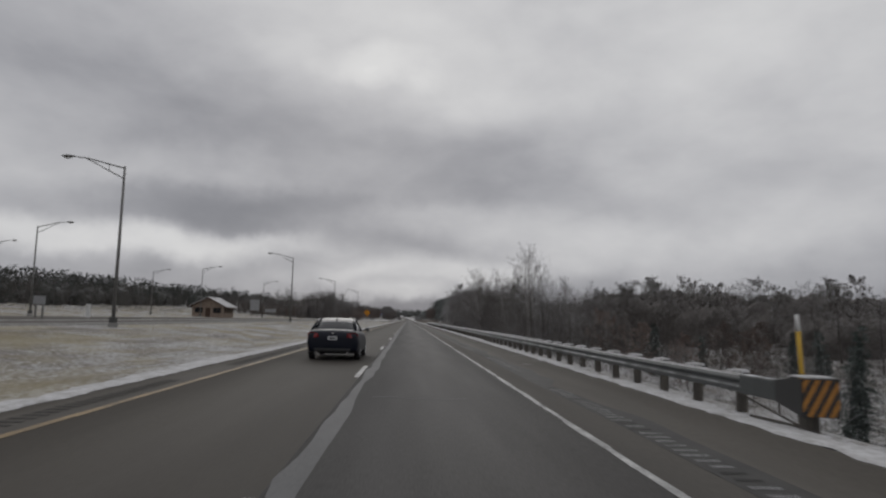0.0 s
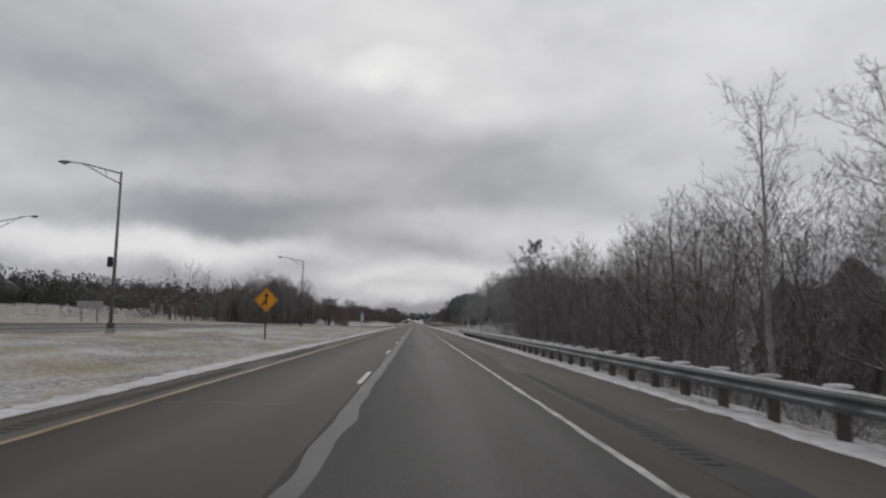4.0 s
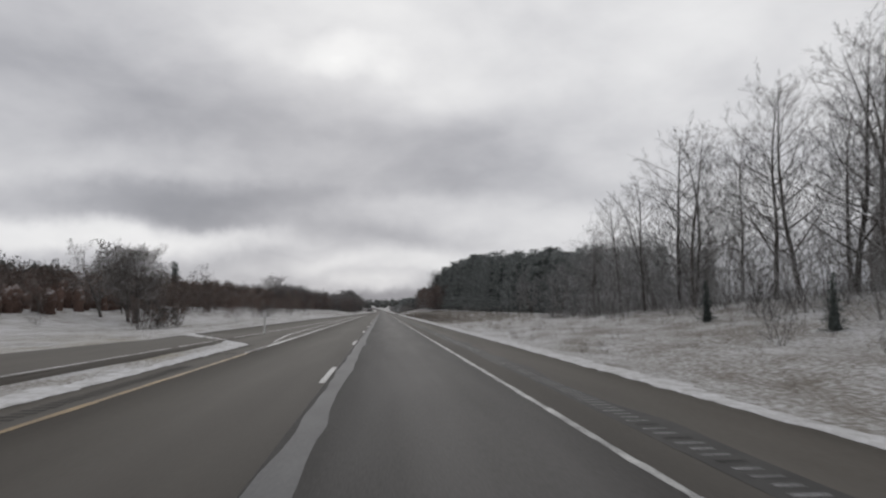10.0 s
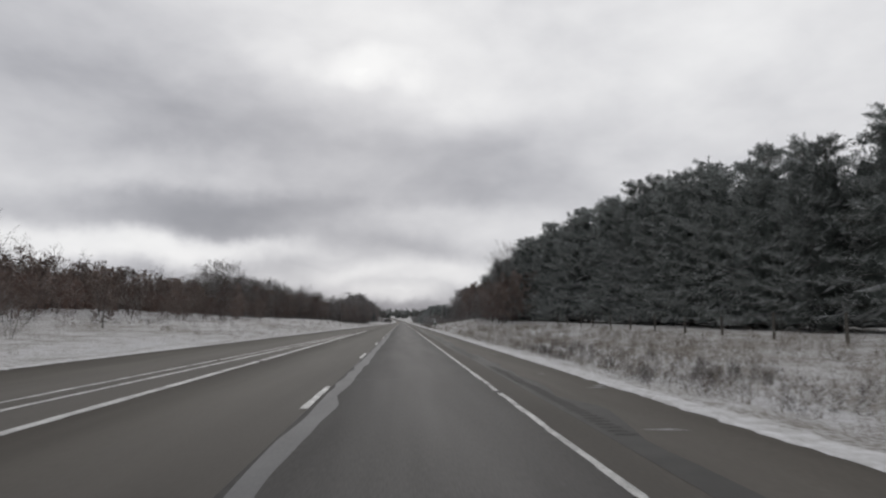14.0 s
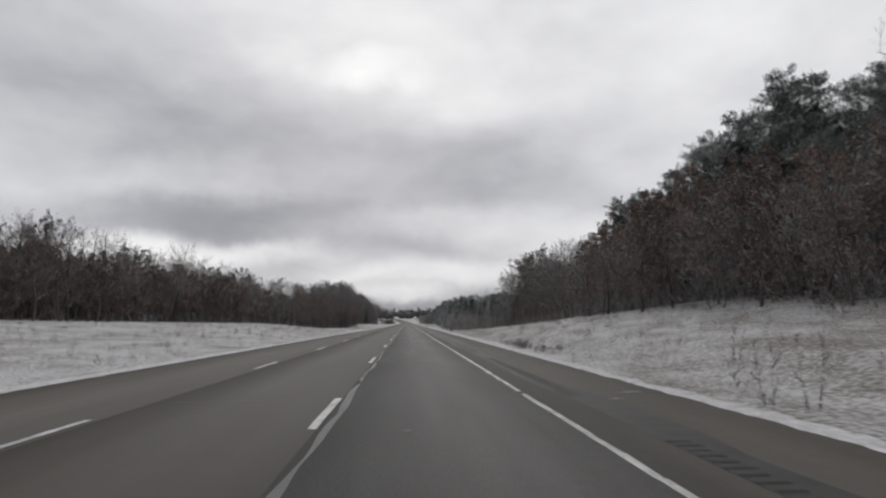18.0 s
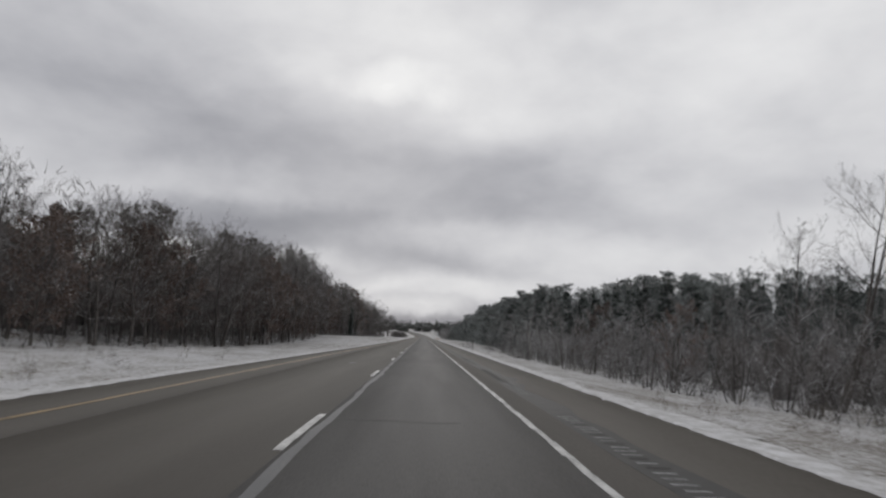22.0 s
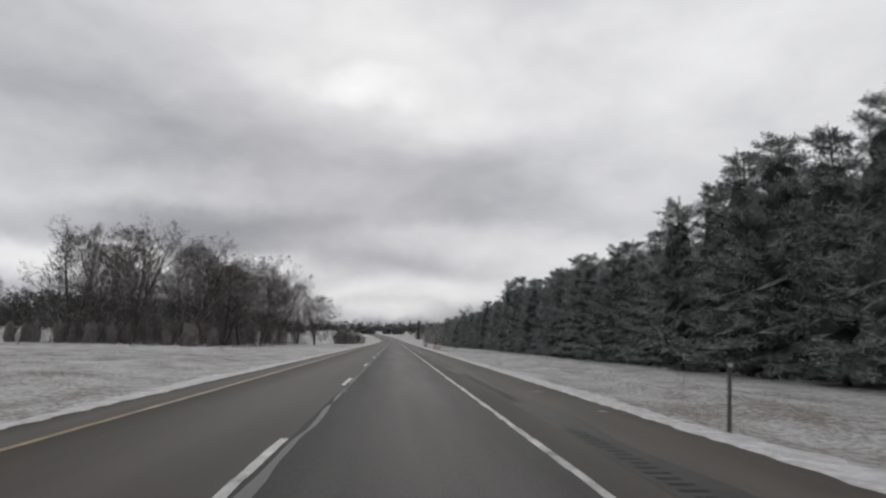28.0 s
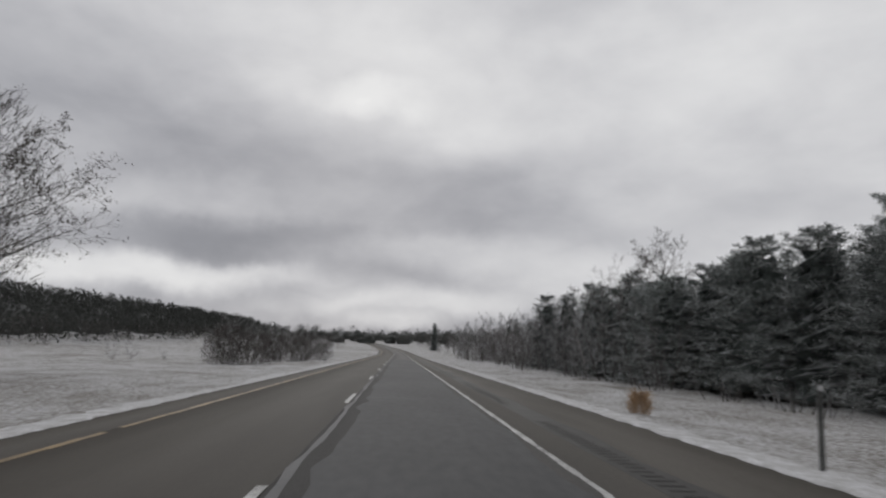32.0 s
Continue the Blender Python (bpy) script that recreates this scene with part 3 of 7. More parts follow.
# ---- pavement ----
def strip(name, ys, x0, x1, z, mat, label="", category="", kind="", parent=None, thick=0.0):
    """A ribbon of pavement or paint along the road between two lines x0(y) and x1(y)."""
    ys = np.asarray(ys, dtype=float)
    a = np.broadcast_to(np.asarray(x0(ys) if callable(x0) else x0, dtype=float), ys.shape) + curve_x(ys)
    b = np.broadcast_to(np.asarray(x1(ys) if callable(x1) else x1, dtype=float), ys.shape) + curve_x(ys)
    zz = curve_z(ys) + (z(ys) if callable(z) else z)
    n = len(ys)
    verts = np.concatenate([np.stack([a, ys, zz], 1), np.stack([b, ys, zz], 1)])
    i = np.arange(n - 1)
    tris = np.concatenate([np.stack([i, i + n, i + n + 1], 1), np.stack([i, i + n + 1, i + 1], 1)])
    if thick:
        verts = np.concatenate([verts, verts - np.array([0, 0, thick])])
        side = lambda p, q: np.concatenate([np.stack([p, q, q + 2 * n], 1), np.stack([p, q + 2 * n, p + 2 * n], 1)])
        tris = np.concatenate([tris, side(i + 1, i), side(i + n, i + n + 1)])
    ob = new(name, array_mesh(name, verts, tris, mat))
    if parent:
        ob.parent = parent
    return tagged(ob, label, category, kind=kind)


YS = np.concatenate([np.arange(-90, 1150, 2.0), np.arange(1150, 2300, 12.0)])
YL = np.unique(np.concatenate([YS, np.arange(330, 840, 1.0)]))
road = strip("road", YS, -1.45, 2.20, 0.0, M_LANE, "worn grey asphalt highway lane with wheel tracks", "road", "structure", thick=0.2)
strip("road_passing_lane", YS, -5.0, -1.45, 0.0, M_PASS, "brownish grey asphalt passing lane", "road", "structure", thick=0.2)
strip("road_shoulder", YS, 2.20, RIGHT_EDGE, lambda y: 0.0 * y, M_SHOULDER, "paved brown-grey road shoulder", "road shoulder", "structure", thick=0.2)
strip("road_inner_shoulder", YL, lambda y: left_edge(y), -5.0, 0.0, M_SHOULDER, "narrow paved inner shoulder and merging lane", "road shoulder", "structure", thick=0.2)
wob = lambda seed, amp, step: (lambda y, r=np.random.default_rng(seed).normal(0, 1, 4000): amp * np.interp(y, np.arange(4000) * step - 100, r))
w1, w2, w3 = wob(1, 0.07, 1.1), wob(2, 0.12, 1.7), wob(3, 0.05, 6.0)
YF = np.arange(-60, 1120, 0.5)
width = lambda y: np.interp(y, [-60, 120, 240, 300, 480, 540, 590, 680, 860, 880, 1120], [0.24, 0.24, 0.40, 0.36, 0.30, 0.09, 0.08, 0.14, 0.09, 0.07, 0.07])
strip("sealed_joint", YF, lambda y: -1.38 + w1(y) * 0.5, lambda y: -1.36 + w1(y + 37) * 0.22 + w2(y) * 0.30 + width(y) * 0.92, 0.003, M_SEAL,
      "pale grey crack sealant along the lane joint", "road", "structure")
strip("shoulder_joint", YF, lambda y: 2.82 + w3(y), lambda y: 3.42 + w3(y) + w2(y), 0.003, M_TAR, "dark band of milled shoulder asphalt", "road", "structure")
strip("road_patch", np.arange(958, 1090, 0.5), lambda y: -1.0 + w1(y), lambda y: 1.95 + w2(y), 0.0035, material("wet_patch", (0.046, 0.046, 0.048), (0.075, 0.075, 0.078), 0.5, 6, 0.8, bump=0.1, bump_size=0.004, stretch=(1, 0.3, 1)),
      "smoother dark patched lane surface", "road", "structure")


# painted lines: worn pieces with gaps
def worn_line(name, y0, y1, x, w, mat, label, gap=0.06, seed=0, parent=None):
    r = random.Random(seed)
    g, y = Geo(), y0
    xf = x if callable(x) else (lambda q: x)
    while y < y1:
        n = min(y1, y + r.uniform(3.5, 16))
        k = y
        while k < n - 0.01:
            q = min(n, k + (1.2 if k < 1080 else 12))
            a, b = float(xf(k)), float(xf(q))
            ca, cb, za, zb = float(curve_x(k)), float(curve_x(q)), float(curve_z(k)) + 0.007, float(curve_z(q)) + 0.007
            j = lambda: r.uniform(-0.018, 0.018)
            g.face([(a - w / 2 + ca + j(), k, za), (a + w / 2 + ca + j(), k, za), (b + w / 2 + cb + j(), q, zb), (b - w / 2 + cb + j(), q, zb)])
            k = q
        y = n + (r.uniform(0.15, 1.2) if r.random() < gap * 3 else 0.0)
    return tagged(part(name, g, mat, parent), label, "road marking", kind="structure")


worn_line("edge_line", -60, 1900, 2.14, 0.105, M_WHITE, "worn white edge line", 0.05, 1)
yellow = lambda y: float(np.interp(y, [560, 580, 626, 690, 750, 830], [-6.6, -6.6, -6.4, -6.0, -5.8, -4.92]))
worn_line("inner_edge_line", -60, 334, -4.92, 0.13, M_YELLOW, "faded yellow edge line with patches of snow", 0.06, 2)
worn_line("inner_edge_line_far", 640, 1900, yellow, 0.13, M_YELLOW, "faded yellow edge line", 0.06, 3)
worn_line("gore_line", 330, 526, -4.96, 0.20, M_WHITE, "wide white line beside the merging lane", 0.02, 4)
worn_line("ramp_line", 338, 505, lambda y: float(np.interp(y, [338, 347, 379, 410, 442, 505], [-5.3, -5.9, -6.1, -6.25, -6.2, -5.15])), 0.14, M_WHITE, "white gore line of the merging ramp", 0.04, 5)
worn_line("ramp_line_outer", 320, 500, lambda y: float(np.interp(y, [320, 335, 351, 381, 412, 443, 500], [-8.9, -8.5, -8.1, -7.4, -7.2, -6.8, -5.6])), 0.12, M_WHITE, "thin worn white ramp line", 0.07, 6)
dash_mesh = {}
for k in range(3):
    g, r = Geo(), random.Random(k)
    for i in range(4):
        a, b = i * 0.9525, (i + 1) * 0.9525
        g.face([(-0.065 + r.uniform(-.012, .012), a, 0), (0.065 + r.uniform(-.012, .012), a, 0), (0.065 + r.uniform(-.012, .012), b, 0), (-0.065 + r.uniform(-.012, .012), b, 0)])
    dash_mesh[k] = g.mesh("lane_dash", M_WHITE)
for k in range(-3, 100):
    y = 15.24 * k + 15.24
    d = part("lane_dash", dash_mesh[k % 3], None, road)
    d.location = (-1.52 + float(curve_x(y)), y, float(curve_z(y)) + 0.008)
for k in range(0, 8):
    y = 531 + 15.24 * k
    d = part("lane_dash", dash_mesh[k % 3], None, road)
    d.location = (-5.2 + 0.02 * k, y, 0.008)


def rumble():
    """Rumble grooves as flat bars on the shoulder: near-black for the shade in them, white where filled with snow."""
    r = random.Random(5)
    dark, white = Geo(), Geo()
    y = -40.0
    while y < 1080:
        if (y % 18.3) < 13.5:
            white_run = y < 26 or 308 < y < 352 or 395 < y < 400 or 640 < y < 700 or 925 < y < 975
            g = white if white_run and r.random() < 0.85 else dark
            w, x = r.uniform(0.12, 0.17), 3.06 + r.uniform(-0.02, 0.02)
            z = 0.0075
            g.face([(x - w, y - 0.04, z), (x + w, y - 0.035, z), (x + w * 1.04, y + 0.035, z), (x - w * 0.97, y + 0.04, z)])
        y += 0.3
    y = -40.0
    while y < 330:
        if (y % 18.3) < 13.5:
            x = -5.42 + r.uniform(-0.02, 0.02)
            dark.face([(x - 0.18, y - 0.05, 0.0075), (x + 0.18, y - 0.05, 0.0075), (x + 0.18, y + 0.05, 0.0075), (x - 0.18, y + 0.05, 0.0075)])
        y += 0.3
    # thin smears of snow blown on the shoulder
    for i in range(95):
        x, y, w = r.uniform(3.5, 4.9), r.uniform(-20, 1060), r.uniform(0.1, 0.38)
        white.face([(x - w, y, 0.0078), (x, y - 0.06, 0.0078), (x + w, y + r.uniform(-.08, .08), 0.0078), (x + w * .2, y + r.uniform(.06, .22), 0.0078)])
    tagged(part("rumble_strip", dark, M_GROOVE, None), "flat dark bars with the shade of rumble grooves in their colour", "rumble strip", kind="stuff")
    tagged(part("rumble_snow", white, M_ROADSNOW, None), "snow lying in the rumble grooves and on the shoulder", "snow", kind="stuff")


rumble()


def snow_ridge(name, edge, side, y0, y1, seed, reach):
    """A lumpy ridge of ploughed snow lying along the pavement's edge."""
    r = np.random.default_rng(seed)
    ys = np.arange(y0, y1, 0.35)
    n = len(ys)
    e = (edge(ys) if callable(edge) else np.full(n, edge)) + curve_x(ys)
    prof = np.array([0.0, 0.07, 0.22, 0.45, 0.72, 1.0])
    hgt = np.array([0.0, 0.035, 0.05, 0.05, 0.045, -0.05])
    m = len(prof)
    slow = np.interp(ys, np.arange(y0, y1, 5.0), r.uniform(0.55, 1.25, len(np.arange(y0, y1, 5.0)))) * reach
    body = np.interp(ys, np.arange(y0, y1, 7.0), r.uniform(0.45, 1.15, len(np.arange(y0, y1, 7.0))))
    X = e[:, None] + side * (prof[None, :] * slow[:, None] * (0.8 + 0.4 * r.random((n, m))) - 0.05 + 0.035 * r.normal(0, 1, (n, 1)))
    base = np.where(prof[None, :] < 0.1, curve_z(ys)[:, None] + 0.006, land(X, np.repeat(ys[:, None], m, 1)) + 0.02)
    Z = base + hgt[None, :] * body[:, None] * (0.5 + 0.9 * r.random((n, m)))
    Y = np.repeat(ys[:, None], m, 1)
    verts = np.stack([X, Y, Z], -1).reshape(-1, 3)
    idx = np.arange(n * m).reshape(n, m)
    a, b, c, d = idx[:-1, :-1].ravel(), idx[:-1, 1:].ravel(), idx[1:, 1:].ravel(), idx[1:, :-1].ravel()
    t = np.concatenate([np.stack([a, b, c], 1), np.stack([a, c, d], 1)])
    ob = new(name, array_mesh(name, verts, t if side > 0 else t[:, ::-1], M_SNOW))
    ob.data.polygons.foreach_set("use_smooth", [True] * len(ob.data.polygons))
    return tagged(ob, "thin ridge of crusted snow along the pavement edge", "snow bank", kind="stuff")


snow_ridge("snow_ridge", RIGHT_EDGE, 1, -60, 1120, 1, 1.05)
snow_ridge("snow_ridge", lambda y: left_edge(y), -1, -60, 1120, 2, 0.95)

# the rest area's drive, which swings in and merges from the left
RAMP_Y = [-90, 180, 225, 245, 258, 268, 276, 286, 297, 325, 352]
RAMP_X = [-23.0, -23.0, -23.6, -23.6, -22.0, -19.2, -16.6, -14.2, -12.5, -10.7, -9.9]
ry = np.concatenate([np.arange(-90, 225, 6.0), np.arange(225, 353, 1.5)])
ramp_x = lambda y: np.interp(y, RAMP_Y, RAMP_X)


def laid(name, ys, xc, half, up, mat, label, category, cross=5):
    """Pavement that follows the lie of the land, with a shallow skirt."""
    ys = np.asarray(ys, dtype=float)
    off = np.linspace(-half, half, cross)
    X = (xc(ys) if callable(xc) else np.full(len(ys), xc))[:, None] + off[None, :]
    Y = np.repeat(ys[:, None], cross, 1)
    fade = np.clip((356 - ys) / 26, 0, 1)[:, None]
    Z = land(X, Y) * fade + up * fade - 0.012
    X, Y, Z = (np.concatenate([a[:, :1] + dx0, a, a[:, -1:] + dx1], 1) for a, dx0, dx1 in ((X, -0.05, 0.05), (Y, 0, 0), (Z, -0.3, -0.3)))
    n, m = X.shape
    idx = np.arange(n * m).reshape(n, m)
    a, b, c, d = idx[:-1, :-1].ravel(), idx[:-1, 1:].ravel(), idx[1:, 1:].ravel(), idx[1:, :-1].ravel()
    ob = new(name, array_mesh(name, np.stack([X, Y, Z], -1).reshape(-1, 3), np.concatenate([np.stack([a, b, c], 1), np.stack([a, c, d], 1)]), mat))
    return tagged(ob, label, category, kind="structure")


laid("ramp_road", ry, ramp_x, 2.4, 0.09, M_SHOULDER, "grey asphalt drive from the rest area", "road")
laid("parking_road", np.arange(-90, 215, 3.0), -33.5, 4.0, 0.10, M_SHOULDER, "snow-edged asphalt parking drive of the rest area", "road")
laid("kerb", np.arange(-90, 228, 3.0), -20.35, 0.09, 0.20, M_CONCRETE, "pale concrete kerb of the rest-area drive", "kerb", 2)
laid("kerb_far", np.arange(-90, 228, 3.0), -25.6, 0.09, 0.20, M_CONCRETE, "pale concrete kerb of the rest-area drive", "kerb", 2)


def road_cracks():
    """Sealed transverse cracks and scuffs across the lanes."""
    r = random.Random(21)
    pale, dark = Geo(), Geo()
    y = -20.0
    while y < 1080:
        g = pale if r.random() < 0.6 else dark
        x0 = r.choice((-4.6, -1.2, -0.9, 0.2))
        x1 = x0 + r.uniform(0.8, 2.6)
        w, k = r.uniform(0.02, 0.06), 5
        pts = [(x0 + (x1 - x0) * i / k, y + r.uniform(-0.12, 0.12)) for i in range(k + 1)]
        for (a, p), (b, q) in zip(pts, pts[1:]):
            if b < 2.0:
                g.face([(a, p - w, 0.0045), (b, q - w, 0.0045), (b, q + w, 0.0045), (a, p + w, 0.0045)])
        y += r.uniform(9, 30)
    for i in range(34):
        x, y, w = r.uniform(-4.4, 1.5), r.uniform(0, 1060), r.uniform(0.05, 0.22)
        ring = [(x + w * math.cos(a) * r.uniform(0.6, 1.3), y + 2.2 * w * math.sin(a) * r.uniform(0.6, 1.3), 0.0048) for a in [k * math.pi / 4 for k in range(8)]]
        (pale if i % 2 else dark).face(ring)
    tagged(part("road_crack_sealant", pale, M_SEAL, None), "pale sealed cracks and scuffs on the asphalt", "road", kind="stuff")
    tagged(part("road_tar_spot", dark, M_TAR, None), "dark tar spots and cracks on the asphalt", "road", kind="stuff")


road_cracks()


# ---- the guard rail ----
def guard_rail():
    rail = thing("guardrail", 5.74, 8.0, -0.12, "galvanised steel guardrail on wooden posts, snow along its top", "guardrail")
    # W-shaped beam, 3.81 m to a section
    prof = [(0.00, 0.44), (-0.035, 0.465), (-0.075, 0.50), (-0.08, 0.535), (-0.03, 0.57), (-0.012, 0.60), (-0.03, 0.63), (-0.08, 0.665), (-0.075, 0.70), (-0.035, 0.735), (0.0, 0.755)]
    g = Geo()
    for (x0, z0), (x1, z1) in zip(prof, prof[1:]):
        g.face([(x0, 0, z0), (x0, 3.83, z0), (x1, 3.83, z1), (x1, 0, z1)])
        g.face([(x1 + 0.006, 0, z1), (x1 + 0.006, 3.83, z1), (x0 + 0.006, 3.83, z0), (x0 + 0.006, 0, z0)])
    beam = g.mesh("beam", M_GALV)
    p = Geo()
    p.box((0.16, -0.06, -2.2), (0.33, 0.06, 0.76))
    post = p.mesh("post", M_WOOD)
    b = Geo()
    b.box((0.008, -0.06, 0.42), (0.158, 0.06, 0.79))
    block = b.mesh("blockout", M_WOOD)
    c, r = Geo(), random.Random(3)
    ring = [(0.0, -0.09), (0.18, -0.11), (0.36, -0.09), (0.37, 0.09), (0.19, 0.11), (0.0, 0.09)]
    c.v.extend([(x, y, 0.765) for x, y in ring] + [(x * 0.96 + 0.01, y * 0.9, 0.81) for x, y in ring] + [(0.18, 0, 0.83)])
    for i in range(6):
        j = (i + 1) % 6
        c.f += [(i, j, 6 + j, 6 + i), (6 + i, 6 + j, 12)]
        c.m += [0, 0]
    cap = c.mesh("snow_cap", M_SNOW)
    s = Geo()
    for i in range(8):
        a, d = i * 0.478, (i + 1) * 0.478
        h0, h1 = 0.778 + 0.012 * math.sin(i * 2.1), 0.778 + 0.012 * math.sin((i + 1) * 2.1)
        s.face([(-0.05, a, 0.735), (-0.05, d, 0.735), (-0.02, d, h1), (-0.02, a, h0)])
        s.face([(-0.02, a, h0), (-0.02, d, h1), (0.02, d, h1 - 0.01), (0.02, a, h0 - 0.01)])
        s.face([(0.02, a, h0 - 0.01), (0.02, d, h1 - 0.01), (0.02, d, 0.74), (0.02, a, 0.74)])
    snow = s.mesh("rail_snow", M_SNOW)
    for i in range(52):
        q = part("beam", beam, None, rail)
        q.location.y = 2.0 + i * 3.81
        k = part("snow_strip", snow, None, rail, "thin crust of snow")
        k.location.y = 2.0 + i * 3.81
    for i in range(104):
        y = 2.6 + i * 1.905
        for name, me in (("post", post), ("blockout", block), ("snow_cap", cap)):
            q = part(name, me, None, rail)
            q.location.y = y
    # the end terminal: flared box with a striped face, a cable anchor and a bent foot
    t = Geo()
    t.box((-0.07, 0.75, 0.43), (0.10, 2.1, 0.77))
    bevel(part("terminal_box", t, M_GALV, rail, "dented grey end terminal"), 0.03)
    t = Geo()
    t.v.extend([(-0.16, 0.0, 0.30), (0.36, -0.1, 0.30), (0.36, -0.1, 0.86), (-0.16, 0.0, 0.86), (-0.07, 0.9, 0.43), (0.12, 0.9, 0.43), (0.12, 0.9, 0.77), (-0.07, 0.9, 0.77)])
    t.f += [(0, 1, 2, 3), (1, 5, 6, 2), (5, 4, 7, 6), (4, 0, 3, 7), (3, 2, 6, 7), (0, 4, 5, 1)]
    t.m += [0] * 6
    part("terminal_head", t, M_CARTRIM, rail, "black end terminal head")
    t = Geo()
    t.face([(-0.155, -0.006, 0.31), (0.355, -0.106, 0.31), (0.355, -0.106, 0.85), (-0.155, -0.006, 0.85)])
    face = part("marker_panel", t, M_BLACK, rail, "object marker with amber and black stripes")
    t = Geo()
    for i in range(-2, 5):
        a = -0.10 + i * 0.15
        pts = []
        for u, v in ((a, 0.31), (a + 0.075, 0.31), (a + 0.075 + 0.28, 0.85), (a + 0.28, 0.85)):
            pts.append((u, v))
        clip = []
        for u, v in pts:
            u2 = min(max(u, -0.15), 0.35)
            v2 = v if u == u2 else v + (u2 - u) * 0.54 / 0.28
            clip.append((u2, min(max(v2, 0.312), 0.848)))
        if clip[1][0] - clip[0][0] + clip[2][0] - clip[3][0] > 0.02:
            t.face([(u, -0.0115 - (u + 0.155) * 0.196, v) for u, v in clip])
    part("stripe", t, M_STRIPE, face, "amber reflective stripes")
    t = Geo()
    t.box((-0.14, -0.05, 0.862), (0.34, 0.35, 0.895))
    bevel(part("snow_cap", t, M_SNOW, rail), 0.02)
    t = Geo()
    t.box((0.02, 0.15, -0.6), (0.20, 0.42, 0.30))
    t.tube([(0.1, 0.3, 0.06), (0.05, 2.4, 0.42)], [0.02, 0.02], 5)
    t.tube([(0.05, -0.25, -0.1), (0.12, 0.3, 0.05), (0.10, 2.0, 0.03)], [0.05, 0.06, 0.05], 6)
    part("anchor", t, M_WOOD, rail, "dark anchor post with cable")
    # the last post at the other end
    t = Geo()
    t.tube([(-0.03, 200.2, 0.60), (0.1, 200.7, 0.6), (0.2, 200.75, 0.6)], [0.15, 0.15, 0.12], 8)
    part("end_wing", t, M_GALV, rail, "rounded end wing")
    pole = thing("marker_pole", 6.14, 8.9, on_land(6.14, 8.9) - 0.12, "yellow snow-marker pole behind the guardrail end", "marker post")
    t = Geo()
    t.tube([(0.02, 0, -0.3), (-0.01, 0, 0.95), (-0.05, 0, 1.66)], [0.035, 0.035, 0.035], 8)
    part("pole", t, M_POLEYELLOW, pole, smooth=True)
    t = Geo()
    t.tube([(-0.05, 0, 1.66), (-0.07, 0, 1.93)], [0.036, 0.034], 8)
    part("pole_top", t, M_SIGNWHITE, pole, "white top band", smooth=True)


guard_rail()


# ---- rest area: street lamps, shelter, signs ----
def street_lamp(name, x, y, h, side, label, group):
    z = on_land(x, y)
    lamp = thing(name, x, y, z, label, "street lamp", group)
    t = Geo()
    t.tube([(0, 0, -0.4), (0, 0, 0.28)], [0.30, 0.28], 12)
    part("footing", t, M_CONCRETE, lamp, smooth=False)
    t = Geo()
    t.box((-0.18, -0.18, 0.281), (0.18, 0.18, 0.62))
    bevel(part("transformer_base", t, M_DARKPOST, lamp, "dark square pole base"), 0.03)
    t = Geo()
    t.tube([(0, 0, 0.621), (0, 0, h * 0.5), (0, 0, h)], [0.11, 0.09, 0.065], 10)
    part("pole", t, M_POLE, lamp, smooth=True)
    t = Geo()
    s = side
    top = [(0, 0, h - 0.12), (s * 1.0, 0, h + 0.12), (s * 2.2, 0, h + 0.42), (s * 3.0, 0, h + 0.50)]
    low = [(0, 0, h - 0.75), (s * 0.9, 0, h - 0.32), (s * 1.9, 0, h + 0.22), (s * 2.4, 0, h + 0.44)]
    t.tube(top, [0.045, 0.04, 0.035, 0.03], 6)
    t.tube(low, [0.035, 0.03, 0.03, 0.025], 6)
    t.tube([(s * 0.95, 0, h + 0.1), (s * 0.9, 0, h - 0.32)], [0.02, 0.02], 5)
    part("arm", t, M_POLE, lamp, "truss bracket arm", smooth=True)
    t = Geo()
    a = s * 3.0
    prof = [(0.0, 0.06, 0.05), (0.16, 0.13, 0.09), (0.45, 0.16, 0.11), (0.70, 0.13, 0.08), (0.80, 0.04, 0.03)]
    rings = []
    for d, w, hh in prof:
        rings.append(len(t.v))
        for k in range(8):
            u = 2 * math.pi * k / 8
            t.v.append((a + s * d, w * math.cos(u), h + 0.50 + hh * math.sin(u) * (1.0 if math.sin(u) > 0 else 0.5)))
    for p, q in zip(rings, rings[1:]):
        for k in range(8):
            t.f.append((p + k, p + (k + 1) % 8, q + (k + 1) % 8, q + k))
            t.m.append(0)
    head = part("lamp_head", t, M_POLE, lamp, "cobra-head luminaire", smooth=True)
    t = Geo()
    t.tube([(a + s * 0.2, 0, h + 0.45), (a + s * 0.45, 0, h + 0.425), (a + s * 0.62, 0, h + 0.45)], [0.05, 0.09, 0.05], 8)
    part("lens", t, M_LENS, head)
    return lamp


for x, y in ((-17.7, 39.0), (-17.7, 99.0), (-18.2, 161.5), (-17.0, 220.2)):
    lamp = street_lamp("street_lamp", x, y, 9.7, -1, "tall grey street lamp with a truss arm, unlit", "street lamps along the drive")
    if y == 161.5:
        t = Geo()
        t.box((-0.35, -0.28, 3.9), (-0.11, 0.02, 4.5))
        bevel(part("control_box", t, M_BLACK, lamp, "dark box strapped to the pole"), 0.03)
for x, y in ((-40.5, 72.0), (-41.5, 134.0), (-40.4, 186.0), (-57.5, 151.0), (-60.0, 96.0)):
    street_lamp("street_lamp", x, y, 9.7, 1, "tall grey street lamp beside the parking area, unlit", "street lamps of the parking area")


